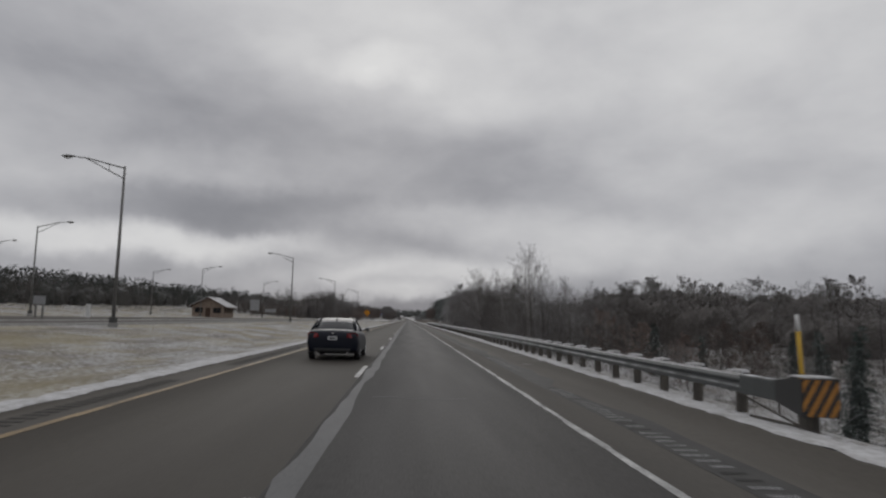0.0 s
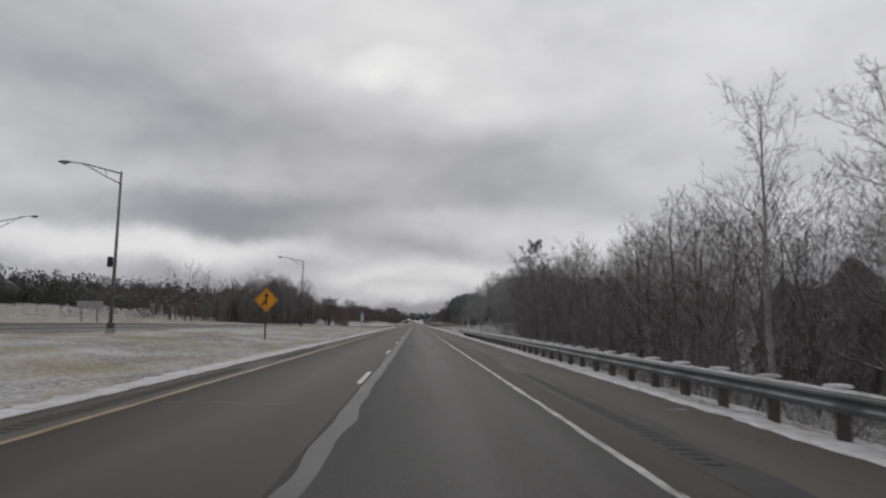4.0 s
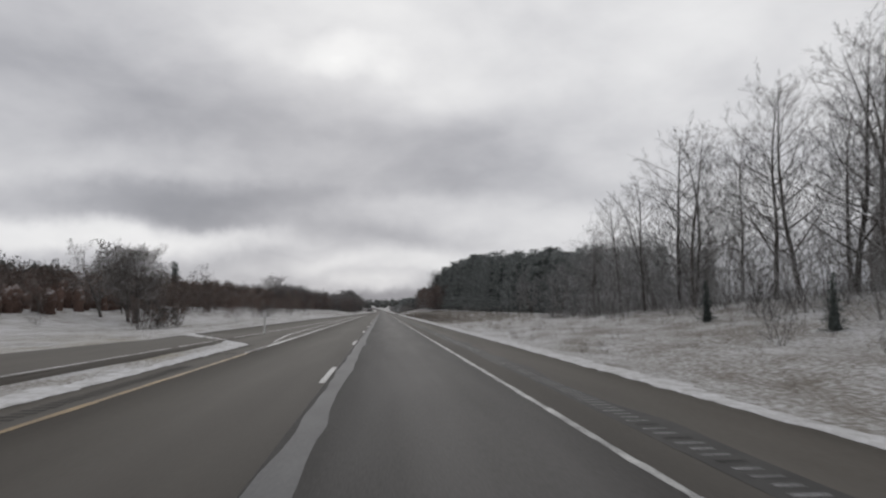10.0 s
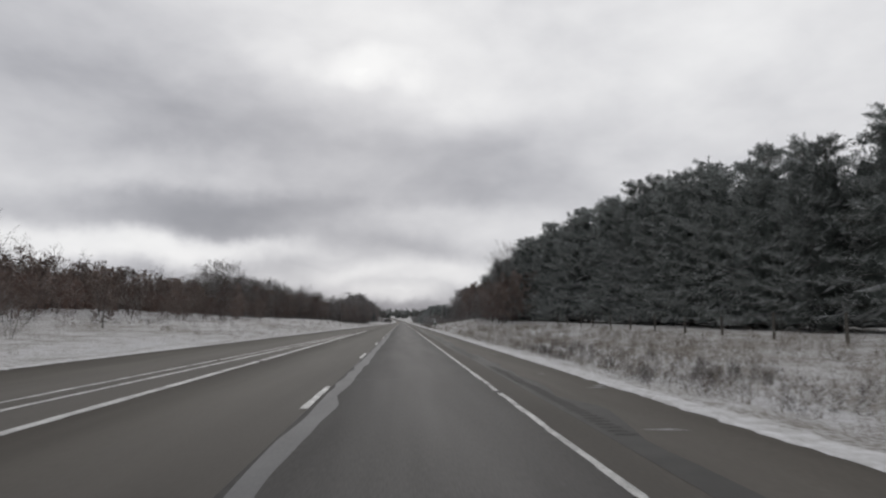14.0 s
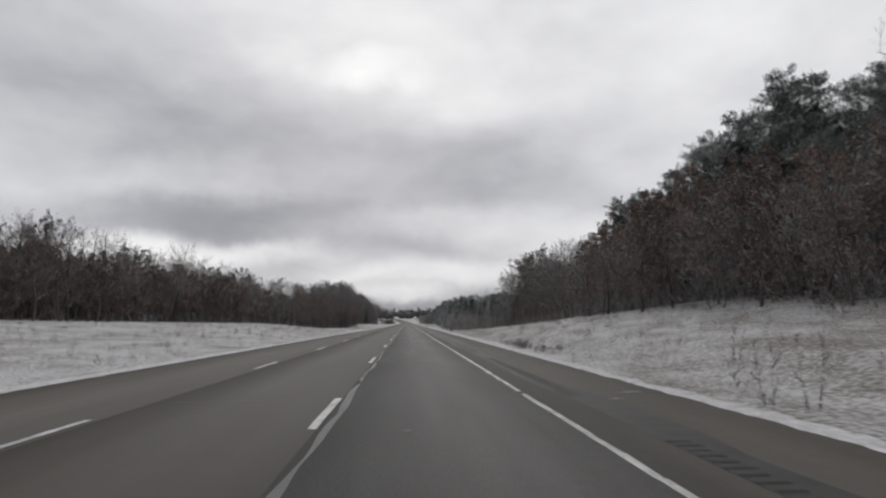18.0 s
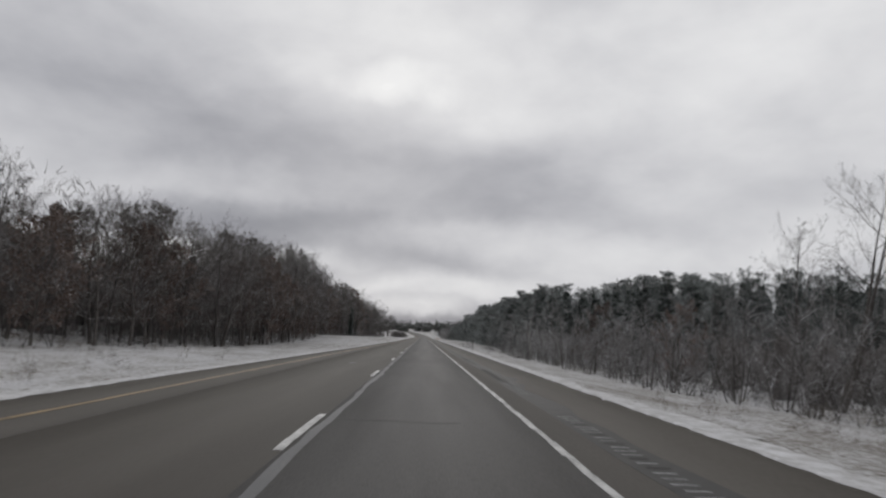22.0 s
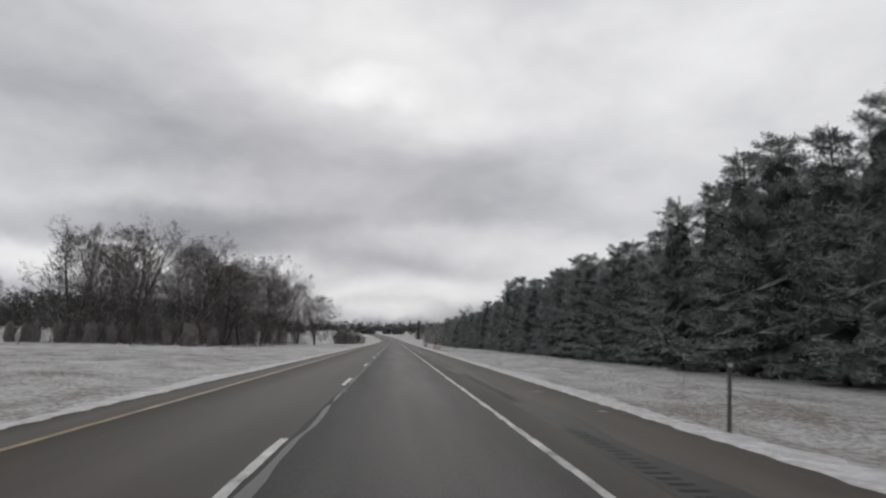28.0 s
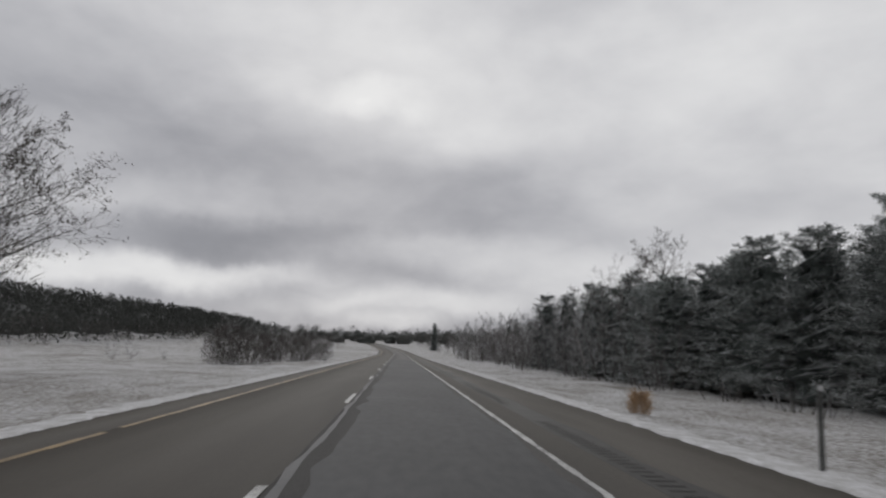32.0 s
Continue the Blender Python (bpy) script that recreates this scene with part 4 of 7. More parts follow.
def shelter():
    """The rest-area building: brick walls, open windows, gabled roof under snow."""
    x, y = -42.6, 146.8
    z = on_land(x, y) - 0.05
    ob = thing("rest_area_building", x, y, z, "tan brick rest-area building with a snow-covered gable roof", "building", turn=-90)
    L, W, H = 4.0, 3.3, 2.45
    wall = Geo()
    th = 0.25
    # front wall with three openings, cut as piers, sill band and lintel band
    for yy in (-W, W - th):
        wall.box((-L, yy, -0.3), (L, yy + th, 1.05))
        wall.box((-L, yy, 2.05), (L, yy + th, H))
        for a, b in ((-L, -3.6), (-2.4, -1.8), (-0.5, 0.1), (1.4, 2.0), (3.4, L)):
            wall.box((a, yy, 1.05), (b, yy + th, 2.05))
    for xx in (-L, L - th):
        wall.box((xx, -W + th, -0.3), (xx + th, W - th, H))
    # gable ends
    for xx in (-L, L - th):
        k = len(wall.v)
        wall.v.extend([(xx, -W, H), (xx + th, -W, H), (xx + th, W, H), (xx, W, H), (xx, 0, H + 1.7), (xx + th, 0, H + 1.7)])
        wall.f += [(k, k + 1, k + 5, k + 4), (k + 1, k + 2, k + 5), (k + 2, k + 3, k + 4, k + 5), (k + 3, k, k + 4)]
        wall.m += [0] * 4
    part("wall", wall, M_BRICK, ob)
    for name, hgt, mat, lab, over in (("roof", 0.0, M_ROOFWOOD, "brown gable roof", 0.8), ("roof_snow", 0.14, M_SNOW, "white snow on the roof", 0.72)):
        r = Geo()
        t = 0.14 if name == "roof" else 0.09
        e = W + over
        rise = 1.7 / W
        for s in (-1, 1):
            zl, zr = H + 1.75 - e * rise + hgt, H + 1.75 + hgt
            k = len(r.v)
            r.v.extend([(-L - 0.7, s * e, zl), (L + 0.7, s * e, zl), (L + 0.7, 0, zr), (-L - 0.7, 0, zr), (-L - 0.7, s * e, zl + t), (L + 0.7, s * e, zl + t), (L + 0.7, 0, zr + t), (-L - 0.7, 0, zr + t)])
            for q in ((0, 1, 2, 3), (4, 5, 6, 7), (0, 1, 5, 4), (1, 2, 6, 5), (3, 0, 4, 7)):
                r.f.append(tuple(k + i for i in q))
                r.m.append(0)
        part(name, r, mat, ob, lab)
    for yy in (-W + 0.1, W - 0.14):
        for a, b in ((-3.6, -2.4), (-1.8, -0.5), (0.1, 1.4), (2.0, 3.4)):
            w = Geo()
            w.box((a, yy, 1.05), (b, yy + 0.04, 2.05))
            win = part("window", w, M_GLASS, ob, "dark window")
            w = Geo()
            for lo, hi in (((a, 1.05), (b, 1.11)), ((a, 1.99), (b, 2.05)), ((a, 1.11), (a + 0.07, 1.99)), ((b - 0.07, 1.11), (b, 1.99)), (((a + b) / 2 - 0.03, 1.11), ((a + b) / 2 + 0.03, 1.99))):
                w.box((lo[0], yy - 0.03, lo[1]), (hi[0], yy + 0.07, hi[1]))
            part("window_frame", w, M_ROOFWOOD, win)
    d = Geo()
    d.box((L - 0.02, -0.5, 0.0), (L + 0.05, 0.5, 2.1))
    part("door", d, M_ROOFWOOD, ob, "dark brown door")
    for a, b in ((-2.7, -1.1), (1.1, 2.7)):
        w = Geo()
        w.box((L - 0.02, a, 1.05), (L + 0.03, b, 2.05))
        win = part("window", w, M_GLASS, ob, "dark window")
        w = Geo()
        w.box((L - 0.02, a - 0.08, 0.97), (L + 0.06, b + 0.08, 1.05))
        w.box((L - 0.02, a - 0.08, 2.05), (L + 0.06, b + 0.08, 2.13))
        w.box((L - 0.02, (a + b) / 2 - 0.04, 1.05), (L + 0.06, (a + b) / 2 + 0.04, 2.05))
        part("window_frame", w, M_ROOFWOOD, win)
    v = Geo()
    v.tube([(1.6, 0.6, H + 1.2), (1.6, 0.6, H + 2.3)], [0.09, 0.09], 8)
    part("vent_pipe", v, M_DARKPOST, ob)


shelter()


def text_part(body, size, mat, parent, x, z, y, name):
    c = bpy.data.curves.new(name, "FONT")
    c.body, c.size, c.align_x, c.align_y, c.extrude = body, size, "CENTER", "CENTER", 0.002
    c.materials.append(mat)
    ob = new(name, c)
    ob.parent = parent
    ob.matrix_basis = pose(x, y, z, 90, 0, 0)
    return ob


def sign_posts(t, xs, z0, z1, w=0.05):
    for x in xs:
        t.box((x - w, -0.03, z0), (x + w, 0.05, z1))


def plate(pts, y0, y1):
    """A flat plate with the outline pts in x and z."""
    g = Geo()
    n = len(pts)
    g.v.extend([(x, y0, z) for x, z in pts] + [(x, y1, z) for x, z in pts])
    g.f.append(tuple(range(n)))
    g.f.append(tuple(reversed(range(n, 2 * n))))
    for i in range(n):
        g.f.append((i, (i + 1) % n, n + (i + 1) % n, n + i))
    g.m = [0] * len(g.f)
    return g


def merge_sign():
    x, y = -10.6, 168.0
    ob = thing("merge_warning_sign", x, y, on_land(x, y), "orange diamond warning sign with a black merge arrow on a post", "road sign", turn=-4)
    t = Geo()
    t.box((-0.05, 0.0, -0.4), (0.05, 0.10, 3.4))
    part("post", t, M_WOOD, ob)
    d = 0.86
    face = part("panel", plate([(0, 2.75 - d), (d, 2.75), (0, 2.75 + d), (-d, 2.75)], -0.035, -0.005), M_ORANGE, ob)
    t = Geo()
    e = 0.80
    for a, b, c, f in (((0, -e), (e, 0), (e - 0.05, 0), (0, -e + 0.05)), ((e, 0), (0, e), (0, e - 0.05), (e - 0.05, 0)), ((0, e), (-e, 0), (-e + 0.05, 0), (0, e - 0.05)), ((-e, 0), (0, -e), (0, -e + 0.05), (-e + 0.05, 0))):
        t.face([(p[0], -0.0385, 2.75 + p[1]) for p in (a, b, c, f)])
    t.face([(-0.06, -0.0385, 2.35), (0.06, -0.0385, 2.35), (0.06, -0.0385, 3.0), (-0.06, -0.0385, 3.0)])
    t.face([(-0.20, -0.0385, 3.0), (0.20, -0.0385, 3.0), (0, -0.0385, 3.27)])
    t.face([(-0.34, -0.0385, 2.42), (-0.22, -0.0385, 2.36), (-0.061, -0.0385, 2.62), (-0.061, -0.0385, 2.80)])
    part("arrow", t, M_BLACK, face, "black border and merge arrow")


merge_sign()


def route_sign():
    x, y = -10.0, 244.0
    ob = thing("route_sign", x, y, on_land(x, y), "stacked route markers with an arrow plate on one post", "road sign", turn=-3)
    t = Geo()
    t.box((-0.045, 0.0, -0.4), (0.045, 0.09, 3.6))
    part("post", t, M_POLE, ob)
    shield = [(0, 2.92), (0.18, 2.99), (0.29, 3.12), (0.31, 3.28), (0.25, 3.46), (0.27, 3.55), (0.0, 3.51), (-0.27, 3.55), (-0.25, 3.46), (-0.31, 3.28), (-0.29, 3.12), (-0.18, 2.99)]
    a = part("interstate_marker", plate(shield, -0.03, -0.005), M_SIGNBLUE, ob, "blue route shield with a red crown")
    part("crown", plate([(-0.255, 3.40), (0.255, 3.40), (0.25, 3.465), (0.262, 3.535), (0.0, 3.495), (-0.262, 3.535), (-0.25, 3.465)], -0.034, -0.031), M_SIGNRED, a)
    text_part("39", 0.40, M_SIGNWHITE, a, 0, 3.20, -0.036, "number")
    b = part("route_marker", plate([(-0.30, 2.28), (0.30, 2.28), (0.30, 2.88), (-0.30, 2.88)], -0.03, -0.005), M_BLACK, ob, "black plate with a white shield")
    part("shield", plate([(0, 2.31), (0.20, 2.36), (0.27, 2.50), (0.23, 2.66), (0.27, 2.80), (0.12, 2.86), (-0.12, 2.86), (-0.27, 2.80), (-0.23, 2.66), (-0.27, 2.50), (-0.20, 2.36)], -0.034, -0.031), M_SIGNWHITE, b)
    text_part("51", 0.36, M_BLACK, b, 0, 2.58, -0.037, "number")
    c = part("arrow_plate", plate([(-0.28, 1.70), (0.28, 1.70), (0.28, 2.24), (-0.28, 2.24)], -0.03, -0.005), M_SIGNWHITE, ob, "white plate with a black upward arrow")
    t = Geo()
    t.face([(-0.03, -0.0335, 1.78), (0.03, -0.0335, 1.78), (0.03, -0.0335, 2.03), (-0.03, -0.0335, 2.03)])
    t.face([(-0.11, -0.0335, 2.03), (0.11, -0.0335, 2.03), (0, -0.0335, 2.17)])
    part("arrow", t, M_BLACK, c)


route_sign()


def big_panel(x, y, w, zc, h, label, turn=0.0):
    ob = thing("sign_panel", x, y, on_land(x, y), label, "road sign", turn=turn)
    zc = zc - on_land(x, y)
    for s in (-0.3, 0.3):
        t = Geo()
        t.box((s * w - 0.06, 0.02, -0.4), (s * w + 0.06, 0.14, zc + h / 2))
        part("post", t, M_POLE, ob)
    bevel(part("panel", plate([(-w / 2, zc - h / 2), (w / 2, zc - h / 2), (w / 2, zc + h / 2), (-w / 2, zc + h / 2)], -0.03, 0.015), M_SIGNBACK, ob, "plain grey panel"), 0.008)
    t = Geo()
    for k in (-0.3, 0.3):
        t.box((-w / 2, 0.0155, zc + k * h - 0.03), (w / 2, 0.05, zc + k * h + 0.03))
    part("stringer", t, M_POLE, ob)


big_panel(-41.6, 181.5, 2.4, 4.2, 2.9, "tall grey sign panel on two posts, seen from behind")
big_panel(-43.5, 212.0, 3.4, 3.0, 1.0, "low wide grey sign panel on two posts")
big_panel(-31.9, 57.5, 1.0, 2.3, 0.7, "small white sign at the parking drive")


def litter_post(x, y, h, w, mat, name, label, category, group=""):
    """A square post with a sloped top and a little snow on it."""
    ob = thing(name, x, y, on_land(x, y), label, category, group, turn=random.Random(int(x * 7 + y)).uniform(-8, 8))
    t = Geo()
    t.box((-w, -w, -0.4), (w, w, h))
    bevel(part("post", t, mat, ob), w * 0.2, 1)
    t = Geo()
    t.box((-w * 1.1, -w * 1.1, h + 0.001), (w * 1.1, w * 1.1, h + 0.04))
    part("snow_cap", t, M_SNOW, ob)
    return ob


litter_post(-34.0, 71.0, 1.5, 0.16, M_SIGNWHITE, "bollard", "white snow-capped bollard in the rest area", "bollard")
litter_post(-8.0, 351.5, 1.35, 0.06, M_SIGNWHITE, "marker_post", "white snow-dusted post at the ramp's nose", "marker post")


def delineator(x, y, lean=0.0, h=1.25):
    ob = thing("delineator_post", x, y, on_land(x, y), "slim dark delineator post with a small white reflector at the shoulder", "marker post", "delineator posts")
    ob.rotation_euler = (0, radians(lean), 0)
    t = Geo()
    t.box((-0.03, -0.012, -0.4), (0.03, 0.0, h))
    t.box((-0.03, 0.0, -0.4), (-0.018, 0.03, h))
    t.box((0.018, 0.0, -0.4), (0.03, 0.03, h))
    part("post", t, M_DARKPOST, ob)
    t = Geo()
    t.tube([(0, -0.0125, h - 0.08), (0, -0.022, h - 0.08)], [0.045, 0.045], 10)
    part("reflector", t, M_LENS, ob)


for x, y, lean in ((5.75, 267.6, -1), (6.9, 394.6, 1), (5.75, 665.0, 2), (5.6, 751.3, 4), (6.0, 874.0, 3), (5.71, 996.0, 1)):
    delineator(x, y, lean)


def mile_marker():
    ob = thing("mile_marker", 5.85, 546.5, on_land(5.85, 546.5), "narrow green mile marker whitened by snow on a leaning wooden post", "road sign")
    ob.rotation_euler = (0, radians(-5), radians(-12))
    t = Geo()
    t.box((-0.05, 0.0, -0.4), (0.05, 0.08, 1.9))
    part("post", t, M_WOOD, ob)
    p = part("panel", plate([(-0.12, 1.05), (0.12, 1.05), (0.12, 2.05), (-0.12, 2.05)], -0.03, -0.003), M_SIGNGREEN, ob)
    t = Geo()
    t.v.extend([(-0.118, -0.034, 1.32), (0.02, -0.034, 1.24), (0.118, -0.034, 1.30), (0.118, -0.034, 2.04), (-0.118, -0.034, 2.04)])
    t.f.append((0, 1, 2, 3, 4))
    t.m.append(0)
    part("snow_crust", t, M_SNOW, p, "crust of blown snow over the numbers")
    t = Geo()
    t.face([(-0.06, -0.0345, 1.13), (0.06, -0.0345, 1.13), (0.06, -0.0345, 1.17), (-0.06, -0.0345, 1.17)])
    part("bar", t, M_SIGNWHITE, p)


mile_marker()


def field_fence():
    ob = thing("field_fence", 18.5, 405.0, 0.0, "old wire fence on dark wooden posts in the dry grass", "fence")
    tops = []
    r = random.Random(8)
    for k in range(20):
        y = k * 6.0
        x = r.uniform(-0.12, 0.12) + 0.02 * y
        z = on_land(18.5 + x, 405 + y)
        t = Geo()
        lean = r.uniform(-0.06, 0.06)
        h = r.uniform(1.15, 1.4)
        t.tube([(x, y, z - 0.3), (x + lean, y, z + h)], [0.075, 0.065], 7)
        part("post", t, M_WOOD, ob)
        tops.append((x + lean, y, z))
    for h in (0.45, 0.8, 1.1):
        t = Geo()
        t.tube([(x - 0.07, y, z + h) for x, y, z in tops], [0.006] * len(tops), 3)
        part("wire", t, M_GALV, ob)


field_fence()
for k, (x, y) in enumerate(((7.1, 679.0), (7.2, 676.4), (7.6, 674.0))):
    litter_post(x, y, 0.95, 0.035, M_WOOD, "stake", "thin dark wooden stake in the verge", "stake", "stakes in the verge")


# ---- the dark saloon in the passing lane ----
def saloon():
    car = thing("car", -2.82, 21.3, 0.0, "dark navy four-door saloon seen from behind, road-dirty", "car")
    # stations from the rear bumper forward: y, sill z, belt z, half widths at sill, at the waist and at the belt
    st = [(0.00, 0.34, 0.86, 0.70, 0.80, 0.72), (0.06, 0.27, 0.98, 0.80, 0.87, 0.78), (0.30, 0.22, 1.06, 0.86, 0.91, 0.80), (0.75, 0.20, 1.05, 0.88, 0.92, 0.81), (1.5, 0.19, 1.00, 0.88, 0.92, 0.83),
          (2.5, 0.19, 0.97, 0.88, 0.92, 0.84), (3.3, 0.19, 0.95, 0.88, 0.92, 0.84), (3.9, 0.20, 0.90, 0.87, 0.91, 0.80), (4.4, 0.22, 0.80, 0.83, 0.88, 0.72), (4.7, 0.28, 0.68, 0.72, 0.78, 0.60), (4.82, 0.36, 0.58, 0.58, 0.62, 0.48)]
    g = Geo()
    for y, lo, hi, a, b, c in st:
        mid = lo + (hi - lo) * 0.45
        half = [(a * 0.9, lo), (a, lo + 0.06), (b, mid), (b * 0.985, mid + 0.12), (c + 0.04, hi - 0.05), (c * 0.9, hi), (0.0, hi + 0.02)]
        ring = half + [(-x, z) for x, z in reversed(half[:-1])]
        g.v.extend([(x, y, z) for x, z in ring])
    n = 13
    for i in range(len(st) - 1):
        for k in range(n):
            a, b = i * n + k, i * n + (k + 1) % n
            g.f.append((a, a + n, b + n, b))
            g.m.append(0)
    g.f += [tuple(range(n)), tuple(reversed(range((len(st) - 1) * n, len(st) * n)))]
    g.m += [0, 0]
    body = part("body", g, M_CAR, car, smooth=True)
    sub = body.modifiers.new("round", "SUBSURF")
    sub.levels = sub.render_levels = 2
    # glasshouse
    gh = [(0.42, 1.03, 1.04, 0.74, 0.73), (0.95, 1.03, 1.30, 0.78, 0.62), (1.35, 1.0, 1.41, 0.79, 0.58), (2.0, 0.98, 1.445, 0.80, 0.575), (2.7, 0.96, 1.42, 0.80, 0.575), (3.05, 0.95, 1.33, 0.80, 0.59), (3.75, 0.92, 0.94, 0.76, 0.73)]
    g = Geo()
    for y, lo, hi, a, b in gh:
        g.v.extend([(a, y, lo), ((a + b) / 2 + 0.02, y, (lo + hi) / 2), (b, y, hi - 0.02), (b * 0.6, y, hi), (-b * 0.6, y, hi), (-b, y, hi - 0.02), (-(a + b) / 2 - 0.02, y, (lo + hi) / 2), (-a, y, lo)])
    for i in range(len(gh) - 1):
        for k in range(7):
            a = i * 8 + k
            roof = 1 if (k in (2, 3, 4) and 1 <= i <= 4) or i in (-1,) else 0
            g.f.append((a, a + 8, a + 9, a + 1))
            g.m.append(roof)
    cabin = part("cabin", g, (M_GLASS, M_CAR), car, "dark tinted glasshouse with a painted roof", smooth=True)
    for s in (-1, 1):
        t = Geo()
        t.tube([(s * 0.76, 0.44, 1.045), (s * 0.655, 0.95, 1.305), (s * 0.60, 1.36, 1.415)], [0.045, 0.04, 0.035], 6)
        part("pillar", t, M_CAR, car, smooth=True)
        t = Geo()
        t.tube([(s * 0.81, 2.05, 0.99), (s * 0.605, 2.1, 1.43)], [0.03, 0.025], 6)
        part("door_pillar", t, M_CARTRIM, car, smooth=True)
        t = Geo()
        pts = [(0.46, 0.80), (0.50, 0.93), (0.78, 0.97), (0.86, 0.90), (0.86, 0.78), (0.62, 0.77)]
        m = len(pts)
        dep = lambda x: -0.012 + max(0.0, x - 0.62) ** 2 * 2.6
        t.v.extend([(s * x, dep(x), z) for x, z in pts] + [(s * (x - 0.02), dep(x) + 0.09, z) for x, z in pts])
        t.f.append(tuple(range(m)))
        t.f += [(i, (i + 1) % m, m + (i + 1) % m, m + i) for i in range(m)]
        t.m = [0] * len(t.f)
        part("tail_lamp", t, M_TAIL, car, "dark red tail lamp")
        t = Geo()
        t.tube([(s * 0.84, 3.02, 0.99), (s * 0.93, 3.0, 1.02)], [0.025, 0.025], 5)
        t.box((min(s * 0.90, s * 1.06), 2.93, 0.97), (max(s * 0.90, s * 1.06), 3.06, 1.10))
        bevel(part("door_mirror", t, M_CARTRIM, car, "black door mirror"), 0.03)
        t = Geo()
        t.tube([(s * 0.52, -0.02, 0.30), (s * 0.52, 0.15, 0.30)], [0.045, 0.045], 10)
        part("tailpipe", t, M_CHROME, car, "chrome tailpipe")
        for yy in (0.95, 3.75):
            w = part("wheel", Geo(), M_RUBBER, car)
            t = Geo()
            prof = [(0.70, 0.25), (0.70, 0.31), (0.72, 0.335), (0.86, 0.335), (0.89, 0.31), (0.89, 0.25)]
            for x, r in prof:
                for k in range(24):
                    u = 2 * math.pi * k / 24
                    t.v.append((s * x, yy + r * math.cos(u), 0.335 + r * math.sin(u)))
            for i in range(5):
                for k in range(24):
                    t.f.append((i * 24 + k, i * 24 + (k + 1) % 24, (i + 1) * 24 + (k + 1) % 24, (i + 1) * 24 + k))
                    t.m.append(0)
            part("tyre", t, M_RUBBER, w, "black tyre", smooth=True)
            t = Geo()
            t.tube([(s * 0.80, yy, 0.335), (s * 0.865, yy, 0.335)], [0.06, 0.05], 10)
            for k in range(5):
                u = 2 * math.pi * k / 5
                t.tube([(s * 0.86, yy + 0.05 * math.cos(u), 0.335 + 0.05 * math.sin(u)), (s * 0.875, yy + 0.25 * math.cos(u), 0.335 + 0.25 * math.sin(u))], [0.03, 0.035], 4)
            t.tube([(s * 0.72, yy, 0.335), (s * 0.73, yy, 0.335)], [0.25, 0.25], 20)
            part("rim", t, M_RIM, w, "silver alloy rim")
    t = Geo()
    t.box((-0.62, -0.035, 0.30), (0.62, 0.10, 0.42))
    bevel(part("diffuser", t, M_CARTRIM, car, "black lower bumper insert"), 0.03)
    t = Geo()
    t.box((-0.16, -0.022, 0.70), (0.16, -0.006, 0.82))
    pl = part("number_plate", t, M_PLATE, car, "plate with a plain bar")
    t = Geo()
    t.box((-0.11, -0.026, 0.735), (0.11, -0.0225, 0.785))
    part("bar", t, M_CARTRIM, pl)
    t = Geo()
    t.tube([(0, 0.005, 0.93), (0, -0.006, 0.93)], [0.04, 0.04], 14)
    part("badge", t, M_CHROME, car, "round badge")
    t = Geo()
    t.box((-0.02, 1.05, 1.335), (0.02, 1.25, 1.40))
    part("aerial", t, M_CARTRIM, car)


saloon()


